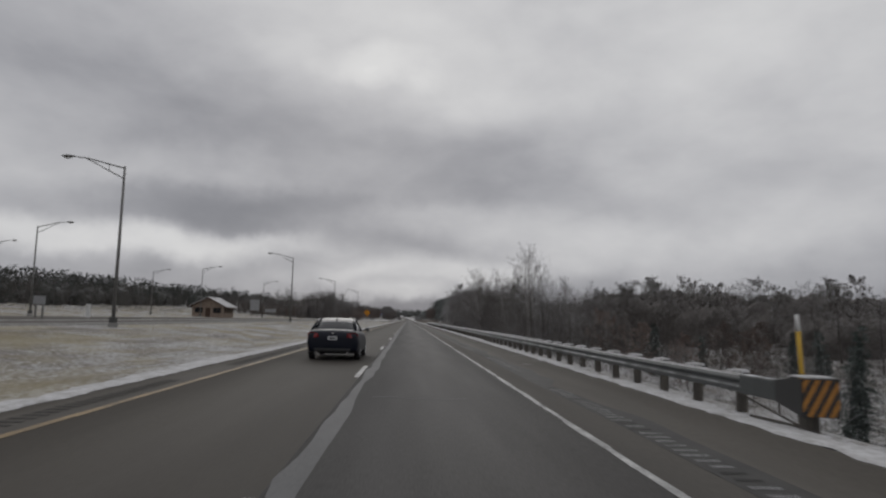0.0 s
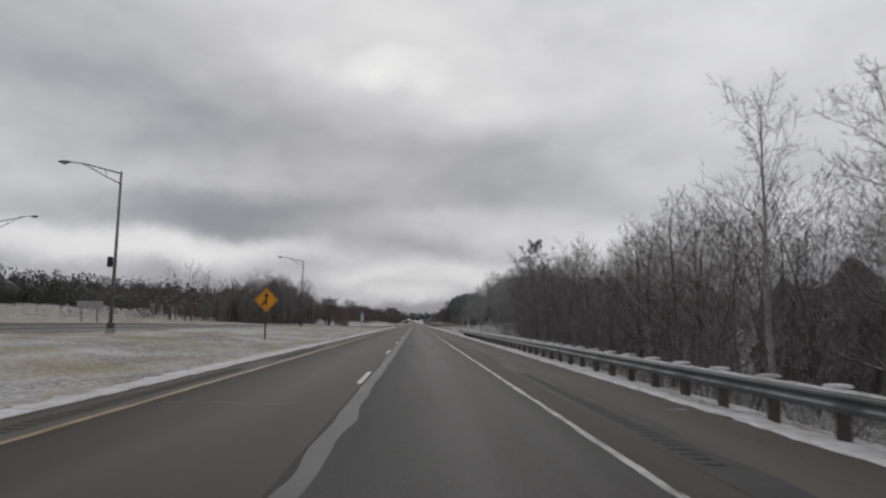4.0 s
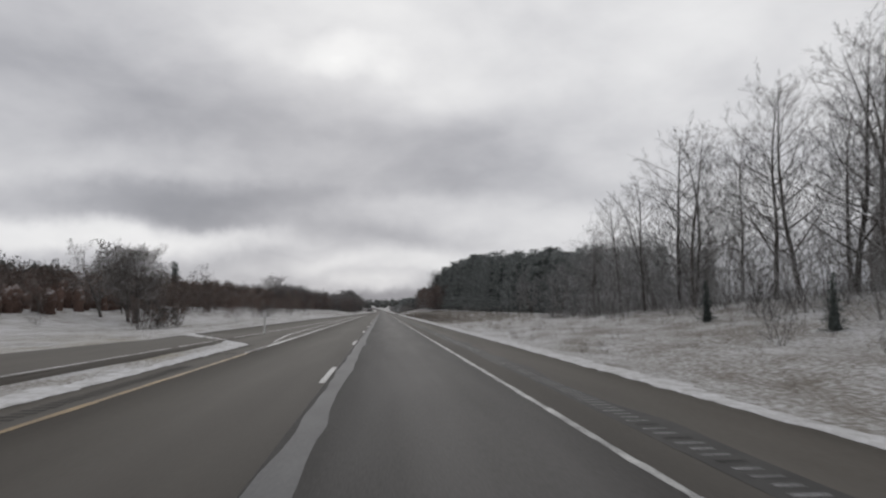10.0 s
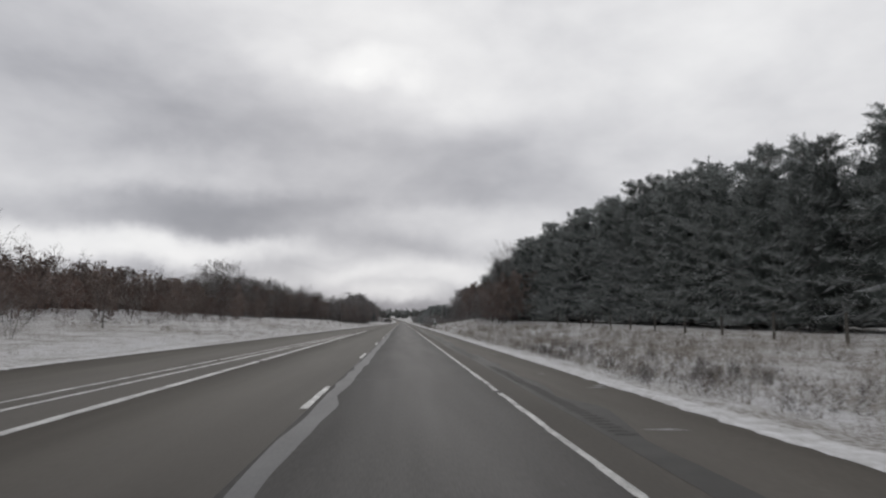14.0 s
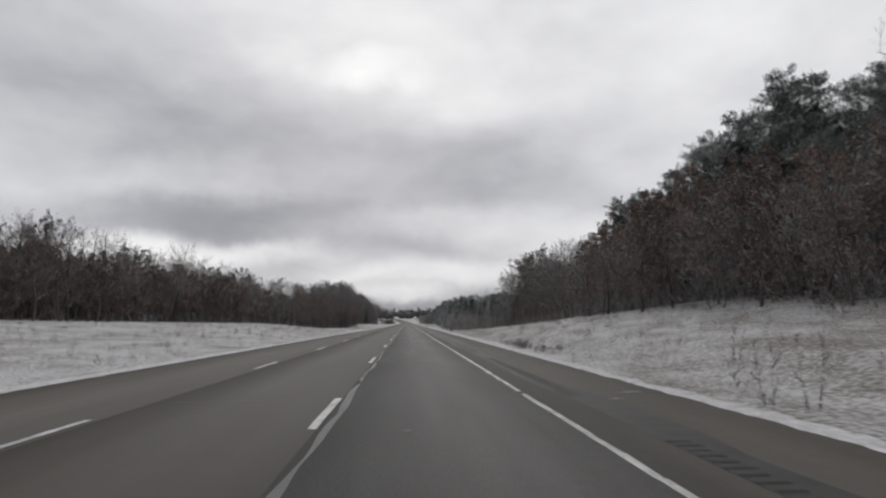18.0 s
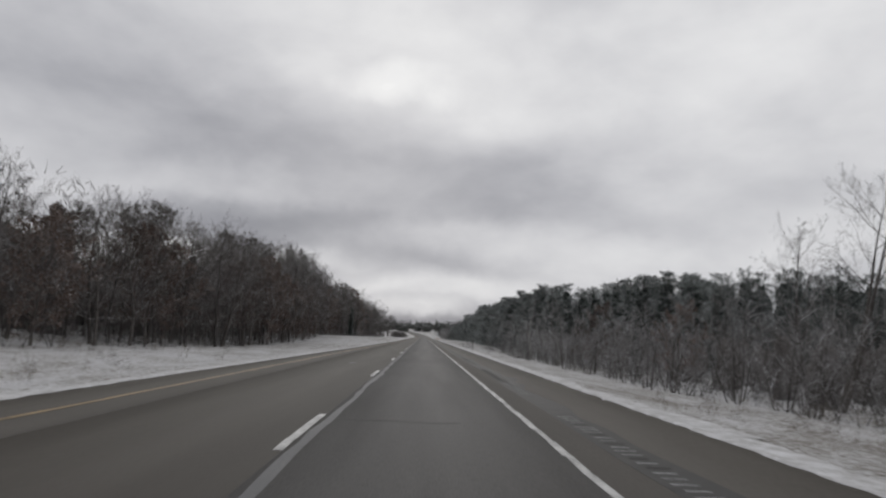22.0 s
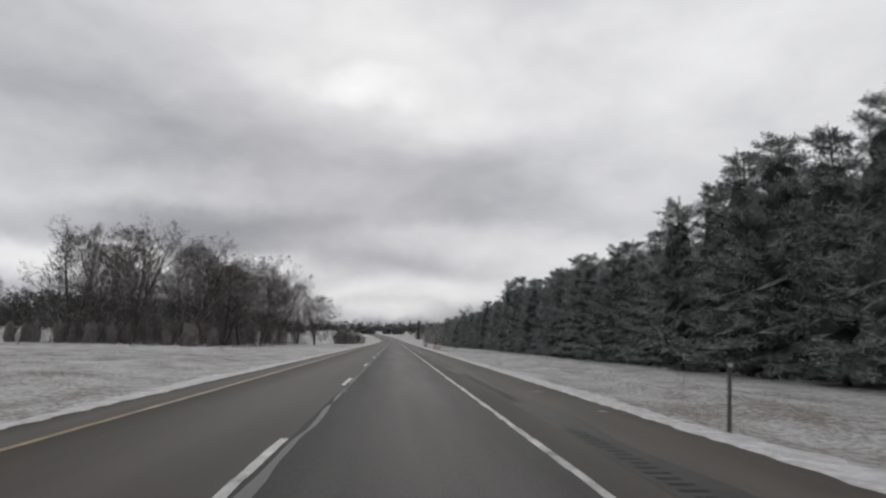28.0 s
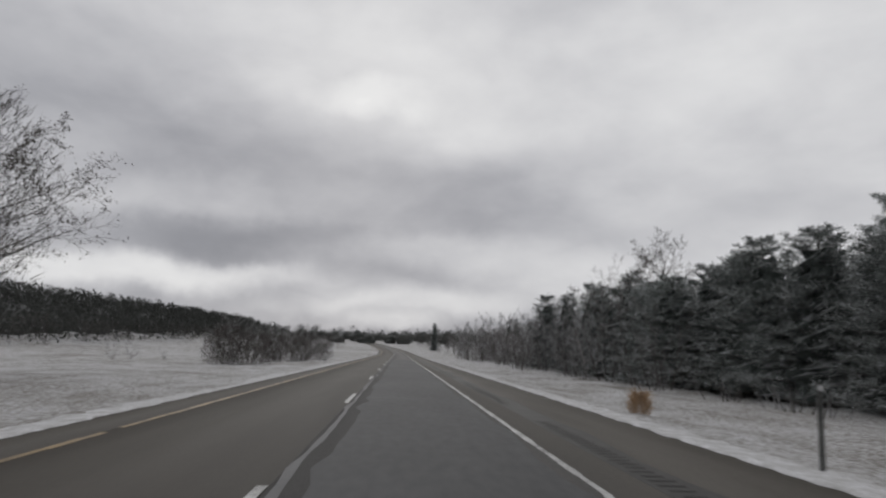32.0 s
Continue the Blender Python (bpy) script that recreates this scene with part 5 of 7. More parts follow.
# ---- trees ----
class Fine:
    """Gathers many small triangles in arrays for one mesh."""

    def __init__(self):
        self.vs, self.fs, self.n = [], [], 0

    @property
    def v(self):
        return self.vs

    def add(self, verts, tris):
        self.vs.append(verts.reshape(-1, 3))
        self.fs.append(tris.reshape(-1, 3) + self.n)
        self.n += len(self.vs[-1])

    def arrays(self):
        return np.concatenate(self.vs), np.concatenate(self.fs)

    def mesh(self, name, mat, smooth=False):
        return array_mesh(name, *self.arrays(), mat)

    def ribbons(self, lines, radius, r):
        """Slender blades along the lines (N, K, 3), ending in a point."""
        n, k, _ = lines.shape
        way = unit(lines[:, -1] - lines[:, 0])
        side = unit(np.cross(way, r.normal(size=(n, 3)))) * np.broadcast_to(radius, (n,))[:, None]
        taper = (1 - np.arange(k - 1) / (k - 1) * 0.8)[None, :, None]
        lo, hi = lines[:, :-1] - side[:, None] * taper, lines[:, :-1] + side[:, None] * taper
        verts = np.concatenate([lo, hi, lines[:, -1:]], 1)
        i = np.arange(k - 2)
        tri = np.concatenate([np.stack([i, i + k - 1, i + k], 1), np.stack([i, i + k, i + 1], 1), [[k - 2, 2 * k - 3, 2 * k - 2]]])
        self.add(verts, (tri[None] + (np.arange(n) * (2 * k - 1))[:, None, None]))

    def prisms(self, lines, radius):
        """Three-sided tapering limbs along the lines."""
        n, k, _ = lines.shape
        way = unit(lines[:, -1] - lines[:, 0])
        s = unit(np.cross(way, np.array([0.2, 0.31, 0.93])))
        u = np.cross(way, s)
        taper = (1 - np.arange(k) / (k - 1) * 0.82)[None, :, None]
        rad = np.broadcast_to(radius, (n,))[:, None, None] * taper
        rings = [lines + rad * (math.cos(q) * s + math.sin(q) * u)[:, None] for q in (0.0, 2.094, 4.189)]
        verts = np.concatenate(rings, 1)
        i = np.arange(k - 1)
        tri = []
        for p in range(3):
            a, b = p * k, ((p + 1) % 3) * k
            tri += [np.stack([a + i, b + i, b + i + 1], 1), np.stack([a + i, b + i + 1, a + i + 1], 1)]
        self.add(verts, np.concatenate(tri)[None] + (np.arange(n) * 3 * k)[:, None, None])

    def scraps(self, c, size, r, hang=0.5, slim=0.36):
        """Leaves: one pointed triangle at each place."""
        n = len(c)
        x = unit(r.normal(size=(n, 3)) - np.array([0, 0, hang]))
        y = unit(np.cross(x, r.normal(size=(n, 3))))
        ln = (size * r.uniform(0.6, 1.25, n))[:, None]
        self.add(np.stack([c - y * ln * slim, c + y * ln * slim, c + x * ln], 1), np.arange(3 * n))


def unit(v):
    return v / np.maximum(np.linalg.norm(v, axis=-1, keepdims=True), 1e-9)


def along(lines, which, t):
    k = lines.shape[1] - 1
    i = np.minimum((t * k).astype(int), k - 1)
    a, b = lines[which, i], lines[which, i + 1]
    return a + (b - a) * (t * k - i)[:, None], unit(b - a)


def sprout(lines, lens, per, t0, t1, angle, ratio, rise, bend, r, k=3):
    """Side shoots along every line: their own lines and lengths."""
    n = len(lines)
    which = np.repeat(np.arange(n), per)
    t = t0 + (t1 - t0) * (np.tile(np.arange(per), n) + r.random(n * per)) / per
    p, d = along(lines, which, t)
    side = unit(np.cross(d, r.normal(size=d.shape)))
    a = radians(angle) * r.uniform(0.6, 1.3, n * per)[:, None]
    d = unit(d * np.cos(a) + side * np.sin(a))
    ln = lens[which] * ratio * (1.2 - 0.65 * t) * r.uniform(0.65, 1.25, n * per)
    pts = [p]
    for i in range(k - 1):
        d = unit(d + np.array([0, 0, rise]) + bend * r.normal(size=d.shape))
        pts.append(pts[-1] + d * (ln / (k - 1))[:, None])
    return np.stack(pts, 1), ln


def bare_tree(seed, h, limbs, per_limb, per_branch, clear, spread, twig_r, leaves=0, leaf=0.16, fork=0, droop=0.0, trunk_r=0.011, sprigs=4, steep=0.55, crown=0.72):
    """Trunk and limbs as one geometry, twigs as a second, clinging leaves as a third."""
    r = np.random.default_rng(seed)
    wood, twig, foli = Geo(), Fine(), Fine()
    stems, k = [], 9
    for f in range(1 + fork):
        hh = h * (1.0 if f == 0 else r.uniform(0.8, 0.97))
        az, tilt = r.random() * 6.28, (0.05 if fork == 0 else 0.30) * r.uniform(0.6, 1.2)
        d = unit(np.array([math.cos(az) * tilt, math.sin(az) * tilt, 1.0]))
        pts = [np.array([0.06 * f, 0.05 * f, -0.4])]
        for i in range(k - 1):
            d = unit(d + 0.055 * r.normal(size=3) + np.array([0, 0, 0.05]))
            pts.append(pts[-1] + d * (hh * 0.93 + 0.4) / (k - 1))
        rad = [hh * trunk_r * (1.2 - 1.1 * (i / (k - 1)) ** 0.85) for i in range(k)]
        stems.append((np.array(pts), rad, hh))
    lines, lens, thick = [], [], []
    for i in range(limbs):
        pts, rad, hh = stems[i % len(stems)]
        t = clear + (0.985 - clear) * ((i + r.random()) / limbs)
        j = min(int(t * (k - 1)), k - 2)
        p = pts[j] + (pts[j + 1] - pts[j]) * (t * (k - 1) - j)
        az = i * 2.4 + r.uniform(-0.6, 0.6)
        up = steep * r.uniform(0.5, 1.4) + 1.1 * max(0.0, t - 0.55)
        d = unit(np.array([math.cos(az), math.sin(az), up]))
        q = (t - clear) / (1 - clear)
        shape = math.sin(math.pi * min(1.0, q * crown + 0.27)) ** 0.8
        length = hh * spread * (0.25 + 0.85 * shape) * r.uniform(0.75, 1.2)
        lp = [p]
        for m in range(4):
            d = unit(d + 0.13 * r.normal(size=3) + np.array([0, 0, 0.10 - droop]))
            lp.append(lp[-1] + d * length / 4)
        lines.append(np.array(lp))
        lens.append(length)
        thick.append(max(rad[j] * 0.42, 0.014))
    lines, lens = np.array(lines), np.array(lens)
    branch, bl = sprout(lines, lens, per_limb, 0.15, 1.0, 46, 0.46, 0.10 - droop, 0.16, r, 3)
    shoot, sl = sprout(branch, bl, per_branch, 0.12, 1.0, 44, 0.48, 0.07 - droop * 0.5, 0.18, r, 3)
    tips, tl = sprout(shoot, sl, sprigs, 0.1, 1.0, 42, 0.52, 0.05, 0.2, r, 3)
    top = max(np.percentile(tips[:, -1, 2], 99.6), 0.5 * h)
    fit = np.array([1, 1, h / top])
    for pts, rad, hh in stems:
        wood.tube(pts * fit, rad, 7, cap=False)
    for lp, r0 in zip(lines, thick):
        wood.tube(lp * fit, [r0, r0 * 0.78, r0 * 0.58, r0 * 0.4, r0 * 0.15], 4, cap=False)
    twig.prisms(branch * fit, twig_r * 1.8)
    twig.ribbons(shoot * fit, twig_r * 1.15, r)
    twig.ribbons(tips * fit, twig_r * 0.9, r)
    if leaves:
        n = int(len(tips) * leaves)
        # leaves cling in bunches, on some limbs more than on others
        bunch = r.random(limbs).repeat(per_limb * per_branch * sprigs)
        pick = np.argsort(r.random(len(tips)) - 0.7 * bunch)[:n]
        for _ in range(3):
            c, _d = along(tips * fit, pick, r.random(n))
            foli.scraps(c + r.normal(0, 0.07, (n, 3)), leaf, r)
    return wood, twig, foli


def tree_kind(name, geos, mats, names, label, category, group):
    """The shared meshes of one shape of tree."""
    kept = [(n, g.mesh(n, m, smooth=(n == "trunk"))) for g, m, n in zip(geos, mats, names) if g.v]
    return dict(name=name, parts=kept, label=label, category=category, group=group)


def plant(kind, x, y, scale, turn, lean=0.0, label="", sink=0.0, wide=1.0):
    ob = new(kind["name"])
    ob.empty_display_size = 0.3
    tagged(ob, label or kind["label"], kind["category"], kind["group"])
    ob.matrix_basis = pose(x, y, on_land(x, y) - sink, lean, lean * 0.6, turn) @ Matrix.Diagonal((scale * wide, scale * wide, scale, 1))
    for n, me in kind["parts"]:
        q = part(n, me, None, ob)
        if n != "trunk":
            q["kind"] = "stuff"
    PLANTED.append((x, y))
    return ob


TN = ("trunk", "crown", "foliage")
PLANTED = []
BARE = [tree_kind("bare_tree", bare_tree(20 + k, 12, 22, 8, 7, 0.15, 0.30, 0.0048, fork=(k == 3), steep=0.42 + 0.08 * k), (M_BARK, M_TWIG), TN, "leafless grey tree with snow-dusted twigs at the wood's edge", "tree", "bare trees") for k in range(6)]


def rimed_copy(mesh):
    me = mesh.copy()
    me.materials.clear()
    me.materials.append(M_RIME)
    return me


FROST_CROWN = [rimed_copy(k["parts"][1][1]) for k in BARE]
WIDE = [tree_kind("broad_tree", bare_tree(30 + k, 11, 26, 9, 7, 0.24, 0.44, 0.0058, leaves=0.30, leaf=0.085, fork=1, trunk_r=0.019, steep=0.50, crown=0.66), (M_BARK, M_TWIG, M_OAKGREY), TN, "broad-crowned nearly leafless tree in the open field", "tree", "broad trees") for k in range(4)]
BIRCH = [tree_kind("pale_tree", bare_tree(40 + k, 12, 17, 7, 6, 0.42, 0.25, 0.0055, fork=0, steep=0.7, sprigs=3), (M_BIRCH, M_TWIG), TN, "slender pale-barked leafless tree leaning over the brush", "tree", "pale-barked trees") for k in range(3)]
THIN = [tree_kind("young_tree", bare_tree(60 + k, 9, 14, 6, 5, 0.10, 0.22, 0.0048, trunk_r=0.006, steep=1.0, sprigs=3), (M_BARK, M_FROST), TN, "thin leafless young tree whitened by frost", "tree", "young trees") for k in range(4)]
OAK = [tree_kind("oak_tree", bare_tree(100 + k, 10, 19, 7, 5, 0.10, 0.33, 0.0075, leaves=1.0, leaf=0.165, sprigs=3), (M_BARK, M_TWIG, M_OAK), TN, "oak still holding its dry rust-brown leaves", "tree", "oaks with dry leaves") for k in range(4)]
DULL = [tree_kind("leafy_tree", bare_tree(120 + k, 12, 19, 7, 6, 0.30, 0.29, 0.0065, leaves=0.9, leaf=0.12, sprigs=3, steep=0.7), (M_BARK, M_TWIG, M_OAKGREY), TN, "tall tree with withered grey-brown leaves in its crown", "tree", "trees with withered leaves") for k in range(4)]
SHRUB = [tree_kind("shrub", bare_tree(140 + k, 3.2, 11, 5, 4, 0.04, 0.40, 0.0060, fork=2, trunk_r=0.006, steep=0.9, sprigs=3), (M_BARK, M_FROST), TN, "leafless grey shrub dusted with snow", "shrub", "bare shrubs") for k in range(4)]


# trees inside the woods, joined: none of them can be picked out by itself
def geo_arrays(geos):
    verts, tris, k = [], [], 0
    for g in geos:
        if isinstance(g, Fine):
            v, f3 = g.arrays()
            verts.extend(v.tolist())
            tris.extend((f3 + k).tolist())
            k += len(v)
            continue
        verts.extend(g.v)
        for f in g.f:
            for i in range(1, len(f) - 1):
                tris.append((k + f[0], k + f[i], k + f[i + 1]))
        k += len(g.v)
    return np.array(verts), np.array(tris)


BACK = [geo_arrays(bare_tree(80 + k, 12, 11, 4, 4, 0.20, 0.29, 0.016, sprigs=1, steep=0.75)[:2]) for k in range(4)]
INSIDE = {}


def inside(store, shapes, x, y, scale, wide=1.0):
    shape = R.choice(shapes)
    a = R.uniform(0, 2 * math.pi)
    c, q = math.cos(a) * scale * wide, math.sin(a) * scale * wide
    for kind, v, t in zip((store, store + "_heart"), shape[0::2], shape[1::2]):
        w = np.stack([v[:, 0] * c - v[:, 1] * q + x, v[:, 0] * q + v[:, 1] * c + y, v[:, 2] * scale + on_land(x, y)], 1)
        INSIDE.setdefault(kind, []).append((w, t))


def join_inside(store, name, mat, label):
    vs, ts, k = [], [], 0
    for w, t in INSIDE[store]:
        vs.append(w)
        ts.append(t + k)
        k += len(w)
    tagged(new(name, array_mesh(name, np.concatenate(vs), np.concatenate(ts), mat)), label, "woods", kind="stuff")


def pine_tree(seed, h, whorls, per, shoots, needles, blade, width, reach, low=0.03, top_round=0.6, sweep=0.3, heart=0.0, candles=True, rings=24):
    """Trunk with boughs, needle tufts on fanned side shoots, and a solid heart, dark as the crown's inner shade."""
    r = np.random.default_rng(seed)
    wood, need, deep = Geo(), Fine(), Fine()
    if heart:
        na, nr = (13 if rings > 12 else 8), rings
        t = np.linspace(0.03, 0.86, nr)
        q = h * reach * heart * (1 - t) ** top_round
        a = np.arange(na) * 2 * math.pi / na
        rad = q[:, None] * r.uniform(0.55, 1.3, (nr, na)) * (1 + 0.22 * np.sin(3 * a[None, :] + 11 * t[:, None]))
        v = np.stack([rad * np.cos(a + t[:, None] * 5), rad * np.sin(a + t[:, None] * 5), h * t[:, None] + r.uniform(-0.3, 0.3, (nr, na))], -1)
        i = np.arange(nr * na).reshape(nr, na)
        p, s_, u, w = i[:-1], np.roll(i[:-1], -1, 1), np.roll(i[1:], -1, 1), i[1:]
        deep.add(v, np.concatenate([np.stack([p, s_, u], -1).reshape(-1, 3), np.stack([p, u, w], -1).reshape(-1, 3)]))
    bow = 0.012 * h * r.normal(size=2)
    wood.tube([(0, 0, -0.4), (bow[0], bow[1], h * 0.5), (0, 0, h * 0.97)], [h * 0.013, h * 0.009, 0.02], 7, cap=False)
    lines, lens = [], []
    lump = r.uniform(0.62, 1.18, (whorls, per))
    for i in range(whorls):
        t = low + (0.97 - low) * (i + 0.5 * r.random()) / whorls
        env = (1 - t) ** top_round
        count = per
        for k in range(count):
            a = 2 * math.pi * (k + r.random() * 0.6) / count + i * 1.3
            length = h * reach * (env * lump[i, k] + 0.035)
            d = np.array([math.cos(a), math.sin(a), sweep * (t - 0.30) * 2.6 + r.uniform(-0.25, 0.25)])
            p = np.array([0, 0, min(max(0.3, h * t + r.uniform(-0.75, 0.75)), h * 0.96)])
            pts = [p]
            for m in range(3):
                d = unit(d + np.array([0, 0, 0.10 if sweep > 0 else -0.05]) + 0.07 * r.normal(size=3))
                pts.append(pts[-1] + d * length / 3)
            lines.append(np.array(pts))
            lens.append(length)
    lines, lens = np.array(lines), np.array(lens)
    bough = Fine()
    bough.prisms(lines, 0.03)
    v, f = bough.arrays()
    k = len(wood.v)
    wood.v.extend(map(tuple, v.tolist()))
    wood.f.extend(tuple(int(x) + k for x in q) for q in f)
    wood.m.extend([0] * len(f))
    # side shoots fan out flat from each bough, longest near its foot
    n = len(lines)
    which = np.repeat(np.arange(n), shoots)
    t = (0.14 + 0.86 * (np.tile(np.arange(shoots), n) + 0.7 * r.random(n * shoots)) / shoots).clip(0, 1)
    p, d = along(lines, which, t)
    flat = unit(np.cross(d, np.array([0, 0, 1.0])))
    turn = np.where(np.tile(np.arange(shoots), n) % 2 == 0, 1, -1) * r.uniform(0.25, 1.1, n * shoots) * (1.05 - 0.75 * t)
    way = unit(d + flat * turn[:, None] + np.array([0, 0, 0.32 if sweep > 0 else -0.08]) + 0.16 * r.normal(size=d.shape))
    ln = lens[which] * 0.38 * (1.15 - 0.75 * t) * r.uniform(0.7, 1.2, n * shoots) + 0.14
    tip = p + way * ln[:, None]
    # needles bristle along the outer part of each shoot, forwards and outwards
    m = len(p)
    own = np.repeat(np.arange(m), needles)
    u = r.uniform(0.2, 1.0, m * needles)
    c = p[own] + (tip - p)[own] * u[:, None]
    out = unit(way[own] * r.uniform(0.3, 1.0, m * needles)[:, None] + 0.85 * unit(r.normal(size=(m * needles, 3))) + np.array([0, 0, 0.30]))
    size = blade * r.uniform(0.6, 1.15, m * needles)
    side = unit(np.cross(out, r.normal(size=out.shape))) * (width * r.uniform(0.7, 1.3, m * needles))[:, None]
    end = c + out * size[:, None]
    need.add(np.stack([c - side * 0.5, end - side * 0.6, end + out * 0.03 + side * 0.6], 1), np.arange(3 * m * needles))
    # upright leading shoots about the top
    if candles:
        nc = 18
        t = r.uniform(0.62, 0.985, nc)
        rr = h * reach * (1 - t) ** top_round * r.uniform(0.3, 0.95, nc)
        a = r.random(nc) * 6.28
        foot = np.stack([rr * np.cos(a), rr * np.sin(a), h * t], 1)
        foot[0] = (0, 0, h * 0.93)
        own = np.repeat(np.arange(nc), 34)
        c = foot[own] + np.array([0, 0, 1.0]) * (r.random(nc * 34) * h * 0.055)[:, None]
        out = unit(r.normal(size=c.shape) * np.array([1, 1, 0.5]) + np.array([0, 0, 0.9]))
        side = unit(np.cross(out, r.normal(size=c.shape))) * width * 0.7
        need.add(np.stack([c - side, c + side, c + out * blade * 0.8], 1), np.arange(3 * nc * 34))
    return wood, need, deep


PN = ("trunk", "foliage", "inner_foliage")
PINE = [tree_kind("pine_tree", pine_tree(200 + k, 13, 24, 7, 9, 13, 0.27, 0.025, 0.25, low=0.015, top_round=0.58, sweep=0.24, heart=0.47), (M_BARK, M_NEEDLE, M_NEEDLESHADE), PN, "dark green plantation pine with frosted needles", "pine tree", "plantation pines") for k in range(6)]
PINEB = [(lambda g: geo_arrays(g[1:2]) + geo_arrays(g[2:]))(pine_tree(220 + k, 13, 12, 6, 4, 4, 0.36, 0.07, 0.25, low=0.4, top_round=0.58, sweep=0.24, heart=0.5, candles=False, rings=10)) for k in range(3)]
SPRUCE = [tree_kind("spruce_tree", pine_tree(240 + k, 9, 22, 7, 8, 10, 0.17, 0.022, 0.25, low=0.03, top_round=0.95, sweep=-0.10, heart=0.35, candles=False), (M_BARK, M_SPRUCE, M_NEEDLESHADE), PN, "green spruce with snow on its boughs", "spruce tree", "spruces") for k in range(2)]

R = random.Random(77)


def clear_of(x, y, gap):
    for a, b in PLANTED[-260:]:
        if (a - x) ** 2 + (b - y) ** 2 < gap * gap:
            return False
    return True


def sow(kinds, y0, y1, x0, x1, count, s0, s1, gap=2.0, lean=4.0, sink=0.05):
    """Trees at random between two lines x0(y) and x1(y)."""
    made, tries = 0, 0
    while made < count and tries < count * 12:
        tries += 1
        y = R.uniform(y0, y1)
        a = x0(y) if callable(x0) else x0
        b = x1(y) if callable(x1) else x1
        x = R.uniform(min(a, b), max(a, b))
        if not clear_of(x, y, gap):
            continue
        size = s0(y) * R.uniform(0.86, 1.04) if callable(s0) else R.uniform(s0, s1)
        if kinds is BACK or kinds is PINEB:
            inside("bare" if kinds is BACK else "pine", kinds, x, y, size)
        else:
            plant(R.choice(kinds), x, y, size, R.uniform(0, 360), R.uniform(-lean, lean), sink=sink, wide=1.35 if kinds is PINE else 1.0)
        made += 1


slope = lambda y: float(np.interp(y, [8, 40, 62, 95, 145, 160], [3.4, 3.9, 4.7, 6.4, 9.2, 9.6]))
hollow = lambda y: float(np.interp(y, [20, 43, 67, 86, 100, 112, 121, 145, 176, 214], [4.2, 5.1, 6.4, 9.6, 9.2, 9.9, 12.2, 12.6, 12.2, 11.4]))
# beyond the guard rail: brush and tall bare trees in the hollow
for x, y, s, lean, k in ((14.5, 81.0, 1.06, -7, 0), (15.5, 84.5, 1.16, -5, 2), (16.2, 88.0, 1.1, 3, 1), (14.5, 134.0, 1.2, 2, 0), (16.0, 151.0, 1.3, -2, 2), (17.0, 122.0, 1.15, 3, 1)):
    plant(BIRCH[k], x, y, s, R.uniform(0, 360), lean)
sow(THIN, 60, 214, 12.5, 18, 60, 0.75, 1.1, 1.5)
sow(BARE, 66, 214, 14.5, 23, 84, lambda y: hollow(y) / 11.5, 0, 1.8)
sow(THIN, 8, 60, 14, 26, 12, 0.35, 0.55, 2.0)
sow(SHRUB, 40, 214, 9.0, 15, 44, 0.55, 1.1, 1.2)
sow(OAK, 20, 110, 14, 28, 8, 0.32, 0.5, 2.5)
sow(SPRUCE, 12, 70, 13, 26, 9, 0.28, 0.48, 2.5)
plant(DULL[0], 15.9, 214.4, 1.18, 40)
plant(BARE[3], 17.5, 205.0, 0.95, 200)
# the bank past the rail
bank = lambda y: float(np.interp(y, [232, 244, 253, 262, 273, 282, 298, 318, 334, 350], [0.62, 0.74, 0.97, 1.06, 0.95, 1.02, 1.2, 1.26, 1.14, 1.08]))
FROSTED = [dict(k, name="frosted_tree", label="leafless tree with twigs white with rime", group="frosted trees", parts=[(n, me) for n, me in k["parts"][:1]] + [("crown", FROST_CROWN[i])]) for i, k in enumerate(BARE)]
RIMED = [dict(k, label="leafless shrub white with rime", group="rimed shrubs", parts=k["parts"][:1] + [("crown", rimed_copy(k["parts"][1][1]))]) for k in SHRUB]
sow(RIMED, 300, 376, 17.5, 27, 62, 0.8, 1.5, 1.2)
sow(RIMED, 238, 300, 18.5, 24, 30, 0.7, 1.3, 1.2)
sow(BARE, 232, 306, 21, 28, 10, bank, 0, 2.2)
sow(FROSTED, 232, 306, 19.5, 27, 32, bank, 0, 2.0)
sow(FROSTED, 302, 354, 20, 27, 15, bank, 0, 2.4)
sow(BARE, 306, 350, 22, 29, 12, bank, 0, 2.2)
sow(DULL, 240, 312, 21, 29, 9, bank, 0, 2.2)
sow(SHRUB, 236, 345, 18, 24, 12, 0.8, 1.3, 1.6)
sow(THIN, 216, 352, 17.5, 23, 28, 0.45, 0.85, 1.6)
sow(SHRUB, 215, 350, 12, 20, 26, 0.3, 0.8, 1.5)
plant(SPRUCE[0], 29.0, 329.0, 1.1, 20)
plant(SPRUCE[1], 20.8, 311.0, 1.0, 20)
for x, y, s, k in ((19.8, 356.0, 0.9, 0), (21.0, 350.0, 1.0, 1), (20.5, 363.0, 0.86, 4), (23.0, 344.0, 1.1, 2), (22.5, 360.0, 0.85, 3)):
    plant(FROSTED[k], x, y, s, R.uniform(0, 360), R.uniform(-5, 5))
sow(THIN, 352, 378, 20, 30, 20, 0.6, 0.95, 1.5)
sow(FROSTED, 398, 428, 24, 28, 9, 0.5, 0.72, 2.4)
sow(SPRUCE, 290, 350, 15, 20, 6, 0.15, 0.34, 2.0)


